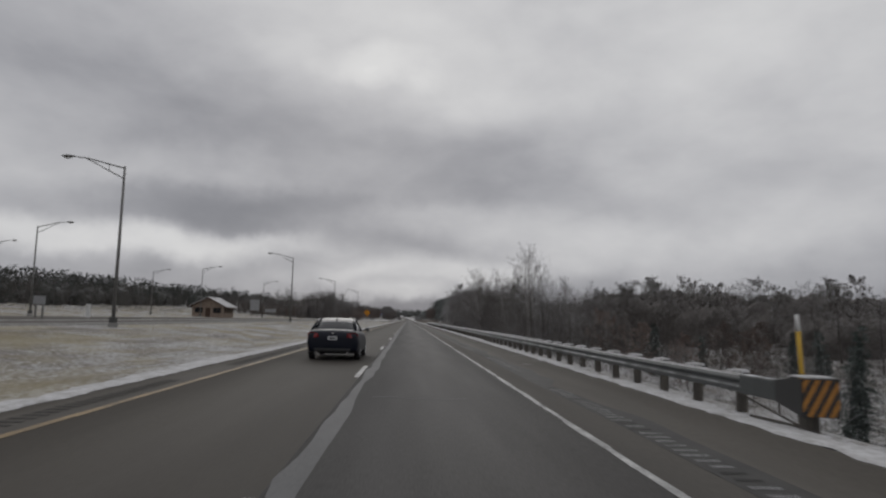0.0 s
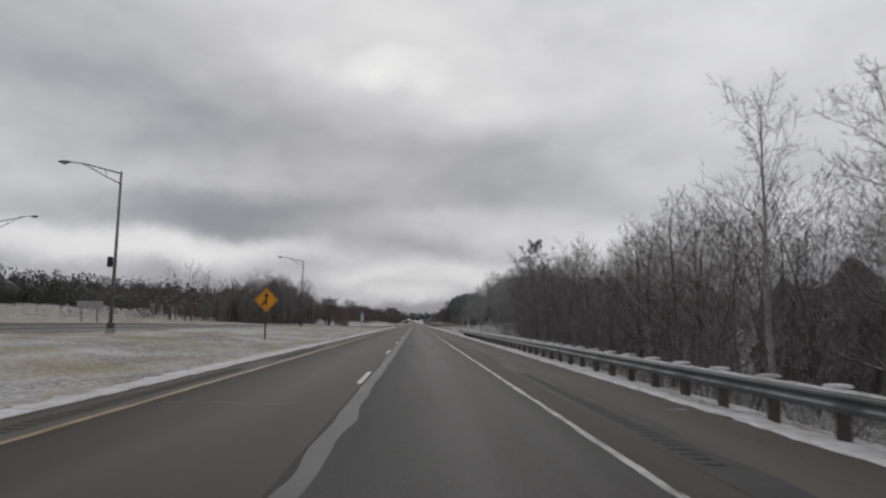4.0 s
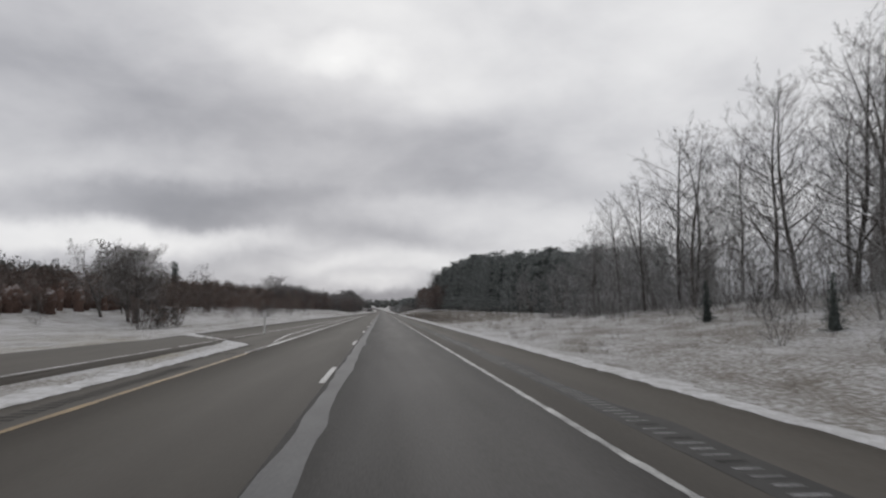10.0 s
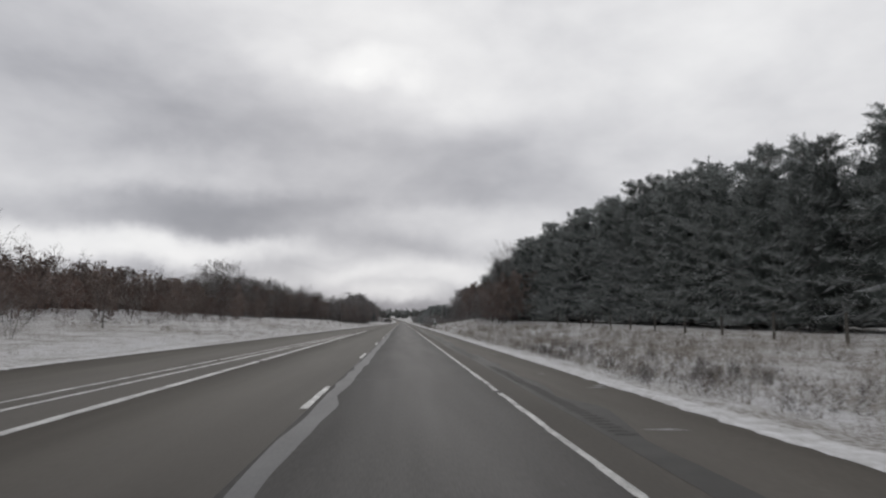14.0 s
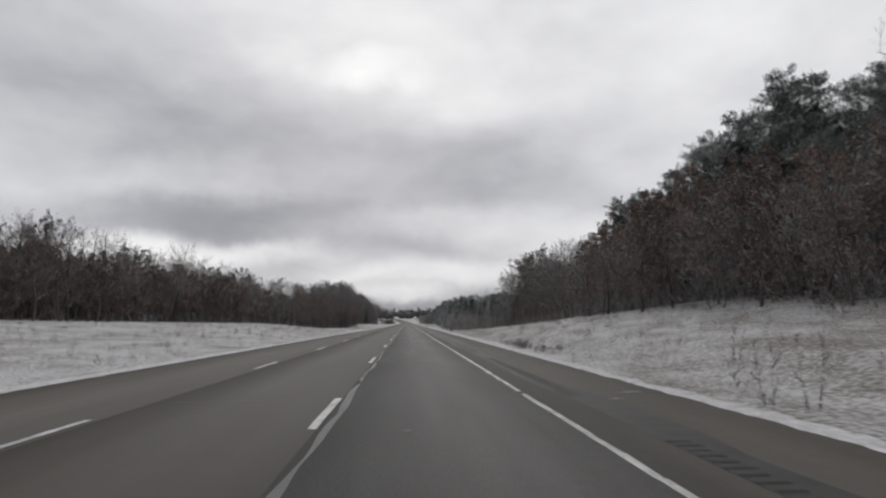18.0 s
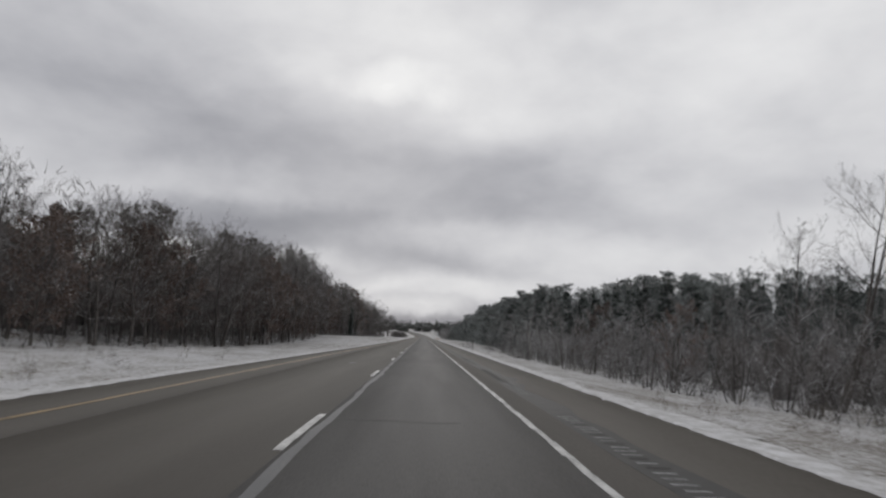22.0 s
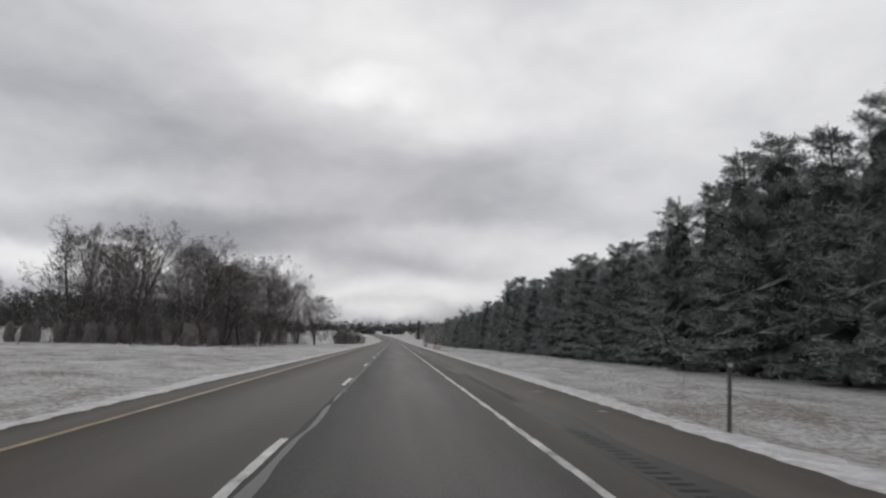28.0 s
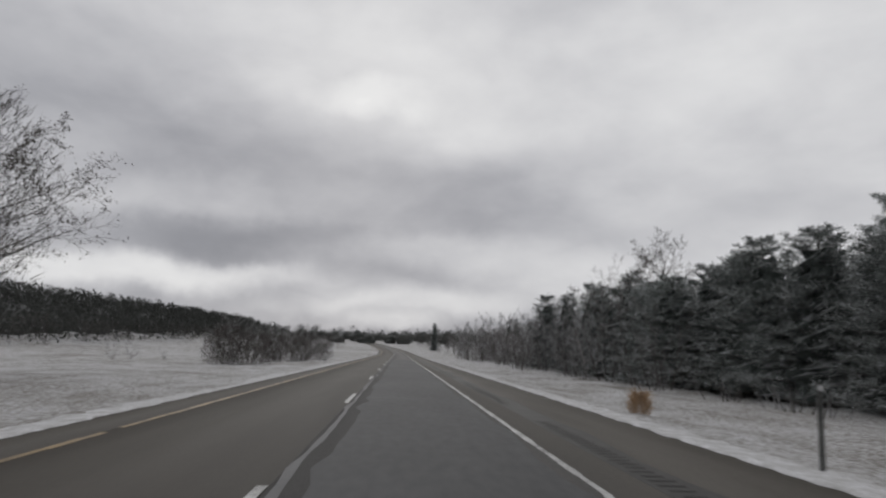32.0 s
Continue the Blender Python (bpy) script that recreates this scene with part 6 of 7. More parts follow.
def pine_stand(y0, y1, front, rows, step, size):
    y = y0
    while y < y1:
        for k in range(rows):
            x = front(y) + k * 3.3 + R.uniform(-0.7, 0.7)
            yy = y + R.uniform(-0.9, 0.9) + (k % 2) * step / 2
            sc = size(y) * R.uniform(0.90, 1.07) * (1 + 0.03 * k)
            if k < 1 or (k < 2 and R.random() < 0.25):
                plant(R.choice(PINE), x, yy, sc, R.uniform(0, 360), R.uniform(-1.5, 1.5), wide=R.uniform(1.1, 1.35) * max(1.0, 0.8 / sc))
            else:
                inside("pine", PINEB, x, yy, sc, 1.25)
        y += step * min(1.0, size(y) / 0.85)


pine_stand(384, 566, lambda y: float(np.interp(y, [384, 400, 520, 566], [33, 29.5, 27.5, 24])), 3, 4.1, lambda y: float(np.interp(y, [384, 407, 425, 446, 470, 480, 491, 511, 530, 566], [0.66, 0.72, 0.86, 0.96, 1.0, 1.08, 1.18, 1.24, 1.26, 1.16])))
# mixed wood on the rise
sow(OAK, 545, 626, 17.5, 23, 26, 0.72, 0.98, 2.4)
sow(THIN, 555, 700, 18, 23, 28, 0.55, 0.85, 1.8)
sow(PINE, 566, 632, 24, 30, 24, 0.96, 1.1, 2.6)
sow(PINEB, 566, 640, 29, 40, 30, 0.95, 1.12, 2.6)
sow(BARE, 560, 625, 19.5, 25, 22, 0.66, 0.84, 2.4)
sow(BARE, 625, 658, 20, 28, 12, 0.68, 0.82, 2.2)
sow(BARE, 654, 700, 20, 28, 18, 0.95, 1.12, 2.2)
plant(BARE[1], 21.0, 560.0, 1.3, 10)
plant(BARE[5], 21.6, 556.5, 1.28, 130)
plant(BARE[4], 20.9, 575.0, 1.3, 80)
plant(DULL[1], 20.4, 683.0, 1.18, 10)
plant(DULL[2], 21.6, 676.0, 1.05, 120)
sow(DULL, 628, 656, 21, 27, 8, 0.68, 0.8, 2.2)
sow(DULL, 654, 690, 20.5, 27, 12, 0.92, 1.08, 2.2)
# the hollow with brush, then the second plantation
sow(THIN, 690, 786, 13.0, 20, 22, 0.35, 0.6, 1.5)
sow(SHRUB, 688, 790, 10.0, 16, 22, 0.6, 1.2, 1.3)
sow(RIMED, 690, 775, 10.5, 19, 76, 0.8, 1.6, 1.1)
low = lambda y: float(np.interp(y, [700, 735, 751, 763, 790], [0.52, 0.71, 0.82, 0.90, 0.86]))
sow(PINEB, 700, 790, 29, 46, 90, low, 0, 2.2)
sow(PINE, 735, 790, 25.5, 30, 16, low, 0, 2.6)
sow(BARE, 690, 745, 17, 24, 12, 0.42, 0.6, 2.2)
for x, y, s in ((13.5, 729.0, 0.55), (15.0, 716.0, 0.5)):
    plant(OAK[1], x, y, s, 30)
PALE = [tree_kind("pale_tree", bare_tree(45 + k, 11, 22, 8, 5, 0.14, 0.62, 0.011, fork=2, trunk_r=0.014, steep=0.16, sprigs=3), (M_BIRCH, M_FROST), TN, "broad pale-limbed leafless tree whitened by frost", "tree", "pale-barked trees") for k in range(2)]
plant(PALE[0], 14.2, 764.5, 0.7, 60, wide=1.15)
plant(FROSTED[3], 15.6, 702.0, 0.78, 60)
plant(FROSTED[1], 17.4, 707.0, 0.7, 10)
plant(SPRUCE[0], 15.0, 724.0, 0.42, 0)
plant(PALE[1], 15.0, 752.0, 0.36, 10)
plant(PALE[1], 17.6, 452.0, 0.22, 10)
plant(PALE[0], 14.8, 1040.0, 0.5, 10)
plant(BARE[1], 18.0, 768.0, 0.72, 10)
plant(PINE[0], 17.0, 791.5, 0.73, 30, wide=1.2)
plant(PINE[3], 17.6, 787.0, 0.74, 90, wide=1.2)
plant(PINE[1], 17.3, 1008.5, 0.6, 30, wide=1.5)
pine_stand(778, 1036, lambda y: float(np.interp(y, [778, 800, 850, 880, 985, 1010, 1030], [19.5, 16.8, 16.8, 18.8, 19.0, 17.4, 16.2])), 3, 3.9, lambda y: float(np.interp(y, [778, 793, 805, 830, 868, 884, 904, 907, 912, 921, 934, 950, 957, 964, 970, 977, 990, 1002, 1016, 1036], [0.80, 0.78, 0.75, 0.71, 0.75, 0.87, 0.88, 0.72, 0.70, 0.72, 0.76, 0.77, 0.77, 0.87, 0.82, 0.69, 0.67, 0.6, 0.56, 0.5])))
sow(FROSTED, 1040, 1090, 14.0, 24, 22, 0.45, 0.68, 2.0)
sow(FROSTED, 1085, 1160, 14.0, 26, 18, 0.36, 0.56, 2.0)
sow(RIMED, 1026, 1130, 11.5, 18, 44, 1.2, 2.2, 1.4)
sow(THIN, 1034, 1110, 13.0, 20, 12, 0.5, 0.85, 1.8)
sow(PINEB, 1036, 1120, 19, 32, 34, 0.42, 0.6, 2.4)
sow(SHRUB, 1020, 1060, 12.5, 17, 14, 0.9, 1.6, 1.4)
plant(WIDE[1], 16.6, 1035.2, 1.0, 10)
plant(BARE[0], 20.6, 1038.0, 0.86, 60)
sow(BACK, 1080, 1300, 16, 34, 30, 0.5, 0.8, 3.0)
plant(PINE[2], 14.7, 1271.0, 0.9, 0)

# left: wood by the rest area's exit, shrubs of the open field, brown oaks
sow(BARE, 268, 314, -30, -42, 34, 0.82, 1.08, 2.2)
sow(DULL, 268, 316, -30, -42, 12, 0.7, 0.95, 2.2)
sow(OAK, 310, 330, -31, -36, 4, 0.5, 0.62, 2.2)
sow(BACK, 258, 326, -42, -56, 20, 0.85, 1.1, 3.0)
sow(THIN, 266, 314, -28, -40, 14, 0.6, 1.0, 1.8)
plant(OAK[0], -47.0, 364.0, 1.0, 10)
plant(OAK[2], -50.0, 370.0, 0.9, 70)
plant(OAK[1], -40.0, 345.0, 0.85, 70)
plant(DULL[2], -51.0, 437.0, 1.1, 0)
plant(WIDE[0], -38.0, 412.5, 1.12, 0, wide=1.05)
plant(WIDE[2], -44.0, 416.0, 1.1, 90)
plant(BARE[4], -50.0, 440.0, 1.1, 0)
for x, y, s in ((-31.4, 400.8, 1.5), (-33, 408, 1.0), (-24, 420, 0.6), (-40, 388, 0.9), (-28, 455, 0.9), (-22, 470, 0.8), (-37, 430, 1.0), (-26, 380, 0.4), (-24.0, 447, 1.0)):
    plant(R.choice(SHRUB), x, y, s, R.uniform(0, 360))
sow(OAK, 430, 600, -39, -54, 84, 0.5, 0.76, 2.0)
sow(OAK, 360, 440, -50, -66, 30, 0.56, 0.76, 2.2)
sow(OAK, 470, 600, -24, -42, 22, 0.3, 0.5, 3.0)
plant(PINE[2], -60.0, 506.0, 0.95, 0)
sow(THIN, 470, 600, -26, -44, 12, 0.35, 0.5, 2.0)
sow(BACK, 480, 700, -46, -80, 30, 0.85, 1.15, 4.0)
plant(BARE[0], -52, 627, 1.38, 0)
plant(BARE[4], -48, 632, 1.3, 90)
# the tall wood on the left
lf = lambda y: float(np.interp(y, [590, 640, 690, 715, 740, 770, 800, 820, 860], [-40, -34, -26, -19, -17, -17, -19.5, -20, -18]))
lh = lambda y: float(np.interp(y, [590, 640, 690, 712, 730, 750, 780, 797, 807, 820, 840, 872], [10.8, 11.8, 9.6, 10.0, 11.6, 12.2, 14.0, 15.8, 15.8, 14.4, 13.3, 13.7]))
sow(BARE, 590, 715, lf, lambda y: lf(y) - 8, 44, lambda y: lh(y) / 12, 0, 2.2)
sow(BARE, 715, 872, lf, lambda y: lf(y) - 7, 76, lambda y: lh(y) / 12, 0, 1.8)
sow(DULL, 590, 872, lambda y: lf(y) - 1, lambda y: lf(y) - 9, 56, lambda y: lh(y) / 12, 0, 2.2)
sow(OAK, 590, 872, lambda y: lf(y) - 0.5, lambda y: lf(y) - 7, 62, lambda y: lh(y) / 12.5, 0, 2.0)
sow(BACK, 590, 872, lambda y: lf(y) - 8, lambda y: lf(y) - 14, 50, lambda y: lh(y) / 12, 0, 1.8)
sow(THIN, 600, 872, lambda y: lf(y) + 0.5, lambda y: lf(y) - 6, 42, 0.5, 0.95, 1.6)
plant(SPRUCE[1], -25.0, 767.0, 1.1, 0)
plant(BIRCH[1], -18.6, 757.0, 0.78, 10, 14)
plant(BIRCH[0], -16.6, 752.0, 0.42, 10, -24)
plant(SPRUCE[0], -17.0, 838.0, 0.75, 0)
plant(SPRUCE[0], -33.0, 690.0, 0.8, 0)
# the lone oak and the row of trees in the open field
plant(OAK[2], -19.5, 868.0, 1.36, 130)
ROW_TREES = ((-46, 962, 1.42, 0), (-48, 978, 1.5, 1), (-36, 956, 1.45, 2), (-32, 968, 1.32, 0), (-29, 962, 1.32, 1), (-27, 975, 1.2, 2), (-30, 987, 1.28, 0), (-40, 968, 1.35, 2), (-25, 964, 1.05, 1), (-24, 986, 1.12, 2), (-25, 996, 1.36, 0), (-24, 1003, 1.2, 2), (-31, 1001, 1.3, 1), (-36, 994, 1.35, 0), (-58, 962, 0.9, 1))
for x, y, s, k in ROW_TREES:
    plant(WIDE[k], x, y, s * 1.12, R.uniform(0, 360), R.uniform(-3, 3))
for x, y, s, k in ((-34, 975, 1.15, 0), (-22.5, 1000, 0.85, 1), (-62, 966, 0.75, 3), (-43, 985, 1.1, 4)):
    plant(BARE[k], x, y, s, R.uniform(0, 360), R.uniform(-3, 3))
plant(WIDE[3], -23.5, 968.0, 1.28, 40, 3)
plant(WIDE[1], -21.2, 1013.0, 1.26, 250, 3)
plant(WIDE[2], -17.2, 1010.6, 1.16, 60, 5, wide=1.1)
sow(BACK, 946, 1012, -28, -58, 24, 0.7, 1.05, 1.6)
sow(THIN, 946, 1014, -20, -44, 14, 0.6, 0.95, 1.6)
sow(SHRUB, 945, 1016, -20, -45, 12, 0.7, 1.4, 1.6)
for x, y, s in ((-14.4, 1044, 0.75), (-12.8, 1046, 0.6), (-15.5, 1071, 1.2), (-13.8, 1062, 0.7), (-12.1, 1075, 1.3), (-16.5, 1080, 1.3), (-22, 1052, 0.4), (-30, 1060, 0.7), (-34, 1075, 0.9), (-19, 1090, 1.4)):
    plant(R.choice(SHRUB), x, y, s, R.uniform(0, 360))
sow(SHRUB, 868, 940, -22, -60, 12, 0.3, 0.7, 2.0)
for x, y, s in ((-17, 1068, 0.36), (-15, 1082, 0.38), (-20, 1092, 0.42), (-12.5, 1096, 0.36), (-24, 1085, 0.34), (-18.5, 1074, 0.3)):
    plant(WIDE[2], x, y, s, 40 * s, label="dense rounded leafless bush in the snowy field")
sow(BACK, 1170, 1400, -24, -70, 40, 0.4, 0.7, 3.5)
# closer growth by the end of the guard rail, on the bank and in the fields
for x, y, s, k in ((14.6, 203.0, 0.78, 4), (16.4, 201.5, 0.92, 5), (17.2, 198.0, 1.0, 1), (18.6, 203.5, 0.96, 3), (15.6, 207.5, 0.7, 2), (19.4, 207.0, 0.8, 0), (18.0, 193.5, 1.0, 4)):
    plant(BARE[k], x, y, s, 47 * k + 9 * x, 3 - k)
for x, y, s, k in ((14.0, 206.0, 0.8, 1), (16.2, 204.5, 1.0, 0), (17.6, 201.0, 1.0, 1), (15.8, 199.0, 1.05, 1), (18.9, 199.8, 1.0, 0)):
    plant(THIN[k], x, y, s, 31 * x, 2)
for x, y, s, k in ((20.8, 369.4, 0.76, 1), (22.4, 372.5, 0.68, 3), (19.6, 367.0, 0.6, 5), (23.6, 370.0, 0.74, 0), (21.8, 375.5, 0.6, 2), (24.8, 374.0, 0.66, 4)):
    plant(FROSTED[k], x, y, s, 50 * k, 2 * k - 5, wide=1.25)
plant(WIDE[3], -37.2, 411.5, 1.08, 140, 5, wide=1.05)
plant(WIDE[1], -39.0, 413.7, 1.1, 220, -5, wide=1.05)
plant(WIDE[0], -47.5, 607, 1.32, 30, wide=1.1)
plant(WIDE[3], -50.5, 609, 1.26, 150, wide=1.1)
plant(WIDE[1], -45.0, 610, 1.16, 250)
for x, y, s, k in ((16.2, 223.0, 1.0, 1), (17.6, 227.0, 1.02, 4), (18.4, 221.0, 0.9, 0), (19.2, 230.0, 1.0, 5)):
    plant(FROSTED[k], x, y, s, 60 * k, k - 3)
for k in range(34):
    x, y = 36 + 7.3 * k % 19, 48 + 3.1 * k
    plant((DULL + BARE)[k % 7], x, y, (slope(y) + 1.6 + 0.4 * (k % 4)) / 12, 77 * k, k % 5 - 2, wide=1.2)
for x, y, s, k in ((-30.5, 401.0, 0.4, 1), (-29.0, 403.5, 0.34, 0), (-32.5, 399.0, 0.42, 2), (-31.5, 405.0, 0.36, 1)):
    plant(OAK[k], x, y, s, 70 * k + 10 * x, wide=1.3, label="low spreading oak bush with rust-brown leaves in the snowy field")
for x, y, s, k in ((16.4, 1041.0, 0.56, 0), (17.2, 1046.0, 0.62, 1), (16.2, 1051.5, 0.58, 2), (15.6, 1058.0, 0.6, 3), (18.2, 1039.0, 0.64, 2)):
    plant(PINE[k], x, y, s, 80 * k, wide=1.5)
FIELD_BUSHES = ((-14.2, 1044, 3.6, 2.0), (-12.4, 1046, 2.9, 1.8), (-15.4, 1047, 2.8, 1.9), (-13.6, 1062, 3.2, 2.0), (-11.6, 1066, 3.0, 1.8), (-12.4, 1075, 3.9, 2.1), (-15.5, 1071, 3.6, 2.2), (-10.4, 1078, 2.6, 1.6))
for x, y, h, w in FIELD_BUSHES:
    for k in range(3):
        plant(SHRUB[k], x + 0.5 * k - 0.5, y + 0.4 * (k % 2), h / 2.6, 120 * k + 7 * x, 8 * k - 8, wide=1.15, label="dense rounded leafless bush in the snowy field")


# dead weeds and saplings standing alone on the verges
STALK = [tree_kind("dead_weed", bare_tree(160 + k, 1.2, 8, 3, 3, 0.18, 0.24, 0.005, fork=1, trunk_r=0.008, steep=1.2, sprigs=2), (M_DARKPOST, M_FARBARE), ("stem", "sprigs"), "tall dead weed with dark dry stems standing in the snowy verge", "weed", "dead weeds") for k in range(3)]
for x, y, s in ((6.3, 566.0, 1.0), (6.7, 565.4, 1.1), (7.4, 569.5, 0.7), (9.4, 573.7, 0.8), (6.0, 579.0, 0.6), (6.5, 600.5, 0.9), (6.2, 618.0, 0.6), (7.6, 626.0, 0.8),
                (6.9, 663.0, 0.7), (7.2, 668.5, 0.8), (10.2, 672.0, 0.7), (7.0, 752.5, 0.8), (7.8, 756.0, 0.9), (6.6, 781.5, 1.1), (6.9, 782.0, 1.0), (6.4, 780.6, 0.9),
                (7.6, 786.0, 0.8), (8.0, 788.4, 0.9), (7.1, 796.0, 0.6), (10.4, 886.0, 0.55), (8.8, 852.0, 0.6), (7.9, 413.0, 0.9), (8.6, 425.0, 0.8)):
    plant(R.choice(STALK), x, y, s, R.uniform(0, 360), R.uniform(-6, 6))


# ---- far woods and undergrowth, too many to count ----
def clumps(name, spots, mat, label, category, blades, seed, size=0.115, slim=0.24):
    """Tufts of slanted blades filling an upright egg at each spot (x, y, z, height, half width)."""
    r = np.random.default_rng(seed)
    s = np.asarray(spots, dtype=float)
    n = len(s)
    t = r.random((n, blades)) ** 0.8
    a = r.random((n, blades)) * 2 * np.pi
    rad = s[:, 4:5] * np.sqrt(np.clip(1 - (2 * t - 0.8) ** 2 / 1.6, 0.05, 1)) * (0.35 + 0.65 * r.random((n, blades)))
    c = np.stack([s[:, 0:1] + rad * np.cos(a), s[:, 1:2] + rad * np.sin(a), s[:, 2:3] + t * s[:, 3:4] * 0.88], -1)
    up = np.stack([0.55 * np.cos(a) + 0.3 * r.normal(size=a.shape), 0.55 * np.sin(a) + 0.3 * r.normal(size=a.shape), 0.5 + 0.6 * r.random(a.shape)], -1)
    up /= np.linalg.norm(up, axis=-1, keepdims=True)
    ln = (s[:, 3:4] * size * (0.6 + 0.9 * r.random(a.shape)))[..., None]
    side = np.cross(up, r.normal(size=up.shape))
    side /= np.linalg.norm(side, axis=-1, keepdims=True)
    w = ln * slim
    verts = np.stack([c - side * w, c + side * w, c + up * ln], 2).reshape(-1, 3)
    ob = new(name, array_mesh(name, verts, np.arange(len(verts)).reshape(-1, 3), mat))
    return tagged(ob, label, category, kind="stuff")


def spots_in(count, y0, y1, x0, x1, h0, h1, w, seed, gap=None):
    r = np.random.default_rng(seed)
    y = r.uniform(y0, y1, count)
    a = np.array([x0(q) if callable(x0) else x0 for q in y])
    b = np.array([x1(q) if callable(x1) else x1 for q in y])
    x = a + (b - a) * r.random(count) + curve_x(y)
    h = r.uniform(h0, h1, count)
    return np.stack([x, y, land(x, y) - 0.3, h, w * h * r.uniform(0.7, 1.2, count)], 1)


cat = np.concatenate
join_inside("bare", "wood_interior", M_TWIG, "leafless grey trees standing deep inside the woods")
join_inside("pine", "pine_interior", M_NEEDLE, "dark pines standing deep inside the plantations")
join_inside("pine_heart", "pine_core", M_NEEDLESHADE, "dark hulls coloured as the shade inside the plantation pines")
clumps("far_conifers", cat([spots_in(700, -60, 360, -110, -170, 9, 14, 0.22, 1), spots_in(300, 330, 700, -90, -200, 7, 13, 0.22, 2), spots_in(1300, 1110, 1700, -88, -180, 12, 17, 0.22, 3), spots_in(420, 1350, 2000, -60, -150, 9, 15, 0.22, 8), spots_in(260, 1130, 1900, -180, -330, 10, 16, 0.22, 7),
                            spots_in(420, 1500, 2400, -320, 300, 10, 17, 0.22, 4), spots_in(240, 1150, 1500, 24, 120, 6, 12, 0.22, 5), spots_in(120, 640, 900, -60, -120, 8, 14, 0.2, 6)]),
       M_FARCON, "distant ridge of dark conifers", "woods", 105, 1, 0.058)
clumps("far_bare_woods", cat([spots_in(300, 228, 380, 40, 90, 7, 11, 0.28, 12), spots_in(160, 640, 720, 36, 80, 8, 11, 0.26, 13), spots_in(200, 262, 345, -48, -80, 7, 11, 0.28, 14),
                              spots_in(260, 590, 870, lambda y: lf(y) - 20, lambda y: lf(y) - 50, 9, 12, 0.26, 15), spots_in(260, 1100, 1600, 13, 60, 5, 9, 0.3, 16), spots_in(120, 1180, 1500, -22, -60, 4, 7, 0.3, 17), spots_in(150, 1110, 1420, -80, -90, 5, 9, 0.32, 25), spots_in(150, 946, 1012, -44, -70, 3, 6, 0.32, 24),
                              spots_in(300, 345, 480, -66, -110, 7, 11, 0.3, 18), spots_in(240, 130, 262, -75, -115, 5, 10, 0.28, 19), spots_in(120, 1600, 2300, -200, 200, 8, 12, 0.3, 20)]),
       M_FARBARE, "grey leafless woods in the distance", "woods", 95, 2, 0.05, 0.10)
le = lambda y: float(left_edge(y))


def masses(name, spots, mat, label, seed, nr=7, na=9):
    """Ragged bodies of packed twigs or needles deep in the woods, behind what can be told apart."""
    r = np.random.default_rng(seed)
    s = np.asarray(spots, dtype=float)
    n = len(s)
    t = np.linspace(0.0, 1.0, nr)[None, :, None] + r.normal(0, 0.035, (n, nr, na))
    a = (np.arange(na) * 2 * np.pi / na)[None, None, :] + r.normal(0, 0.12, (n, nr, na)) + r.random((n, 1, 1)) * 6
    rad = s[:, 4, None, None] * np.sqrt(np.clip(1 - (2 * np.linspace(0, 1, nr) - 0.75) ** 2 / 1.62, 0.01, 1))[None, :, None] * r.uniform(0.6, 1.25, (n, nr, na))
    v = np.stack([s[:, 0, None, None] + rad * np.cos(a), s[:, 1, None, None] + rad * np.sin(a), s[:, 2, None, None] + t * s[:, 3, None, None]], -1).reshape(-1, 3)
    i = np.arange(nr * na).reshape(nr, na)
    p, q, u, w = i[:-1], np.roll(i[:-1], -1, 1), np.roll(i[1:], -1, 1), i[1:]
    f = np.concatenate([np.stack([p, q, u], -1).reshape(-1, 3), np.stack([p, u, w], -1).reshape(-1, 3)])
    f = (f[None] + (np.arange(n) * nr * na)[:, None, None]).reshape(-1, 3)
    return tagged(new(name, array_mesh(name, v, f, mat)), label, "woods", kind="stuff")


hz = lambda count, y0, y1, x0, x1, f, seed, w=0.24: (lambda s: np.concatenate([s[:, :3], s[:, 3:4] * np.array([f(q) for q in s[:, 1]])[:, None], s[:, 4:5] * np.array([f(q) for q in s[:, 1]])[:, None]], 1))(spots_in(count, y0, y1, x0, x1, 0.75, 1.0, w, seed))
masses("wood_core", cat([hz(190, 8, 160, 40, 66, slope, 161, 0.5), hz(44, 246, 306, 27, 37, lambda y: bank(y) * 7.6, 81), hz(24, 304, 352, 29.5, 38, lambda y: 8.0, 98), hz(80, 88, 214, 22, 32, lambda y: hollow(y) * 0.66, 82), hz(34, 206, 242, 22, 31, lambda y: 8.6, 99), hz(80, 268, 318, -31, -46, lambda y: 8.3, 84),
                        hz(190, 600, 872, lambda y: lf(y) - 8, lambda y: lf(y) - 18, lambda y: lh(y) * 0.74, 85), hz(50, 440, 600, -50, -60, lambda y: 4.2, 95), hz(50, 345, 480, -66, -90, lambda y: 5.5, 123), hz(20, 980, 1004, -34, -42, lambda y: 3.2, 96), hz(36, 560, 628, 22, 27, lambda y: 7.5, 86), hz(50, 628, 700, 23, 32, lambda y: float(np.interp(y, [628, 655, 683, 700], [7.5, 8.6, 10.5, 9.0])), 87), hz(40, 700, 772, 16, 25, lambda y: 3.4, 88), hz(110, 948, 1010, -25, -50, lambda y: 3.4, 89), hz(40, 1040, 1130, 16, 24, lambda y: 5.5, 90)]),
       M_CORE, "shadowy packed twigs deep inside the leafless woods", 8)
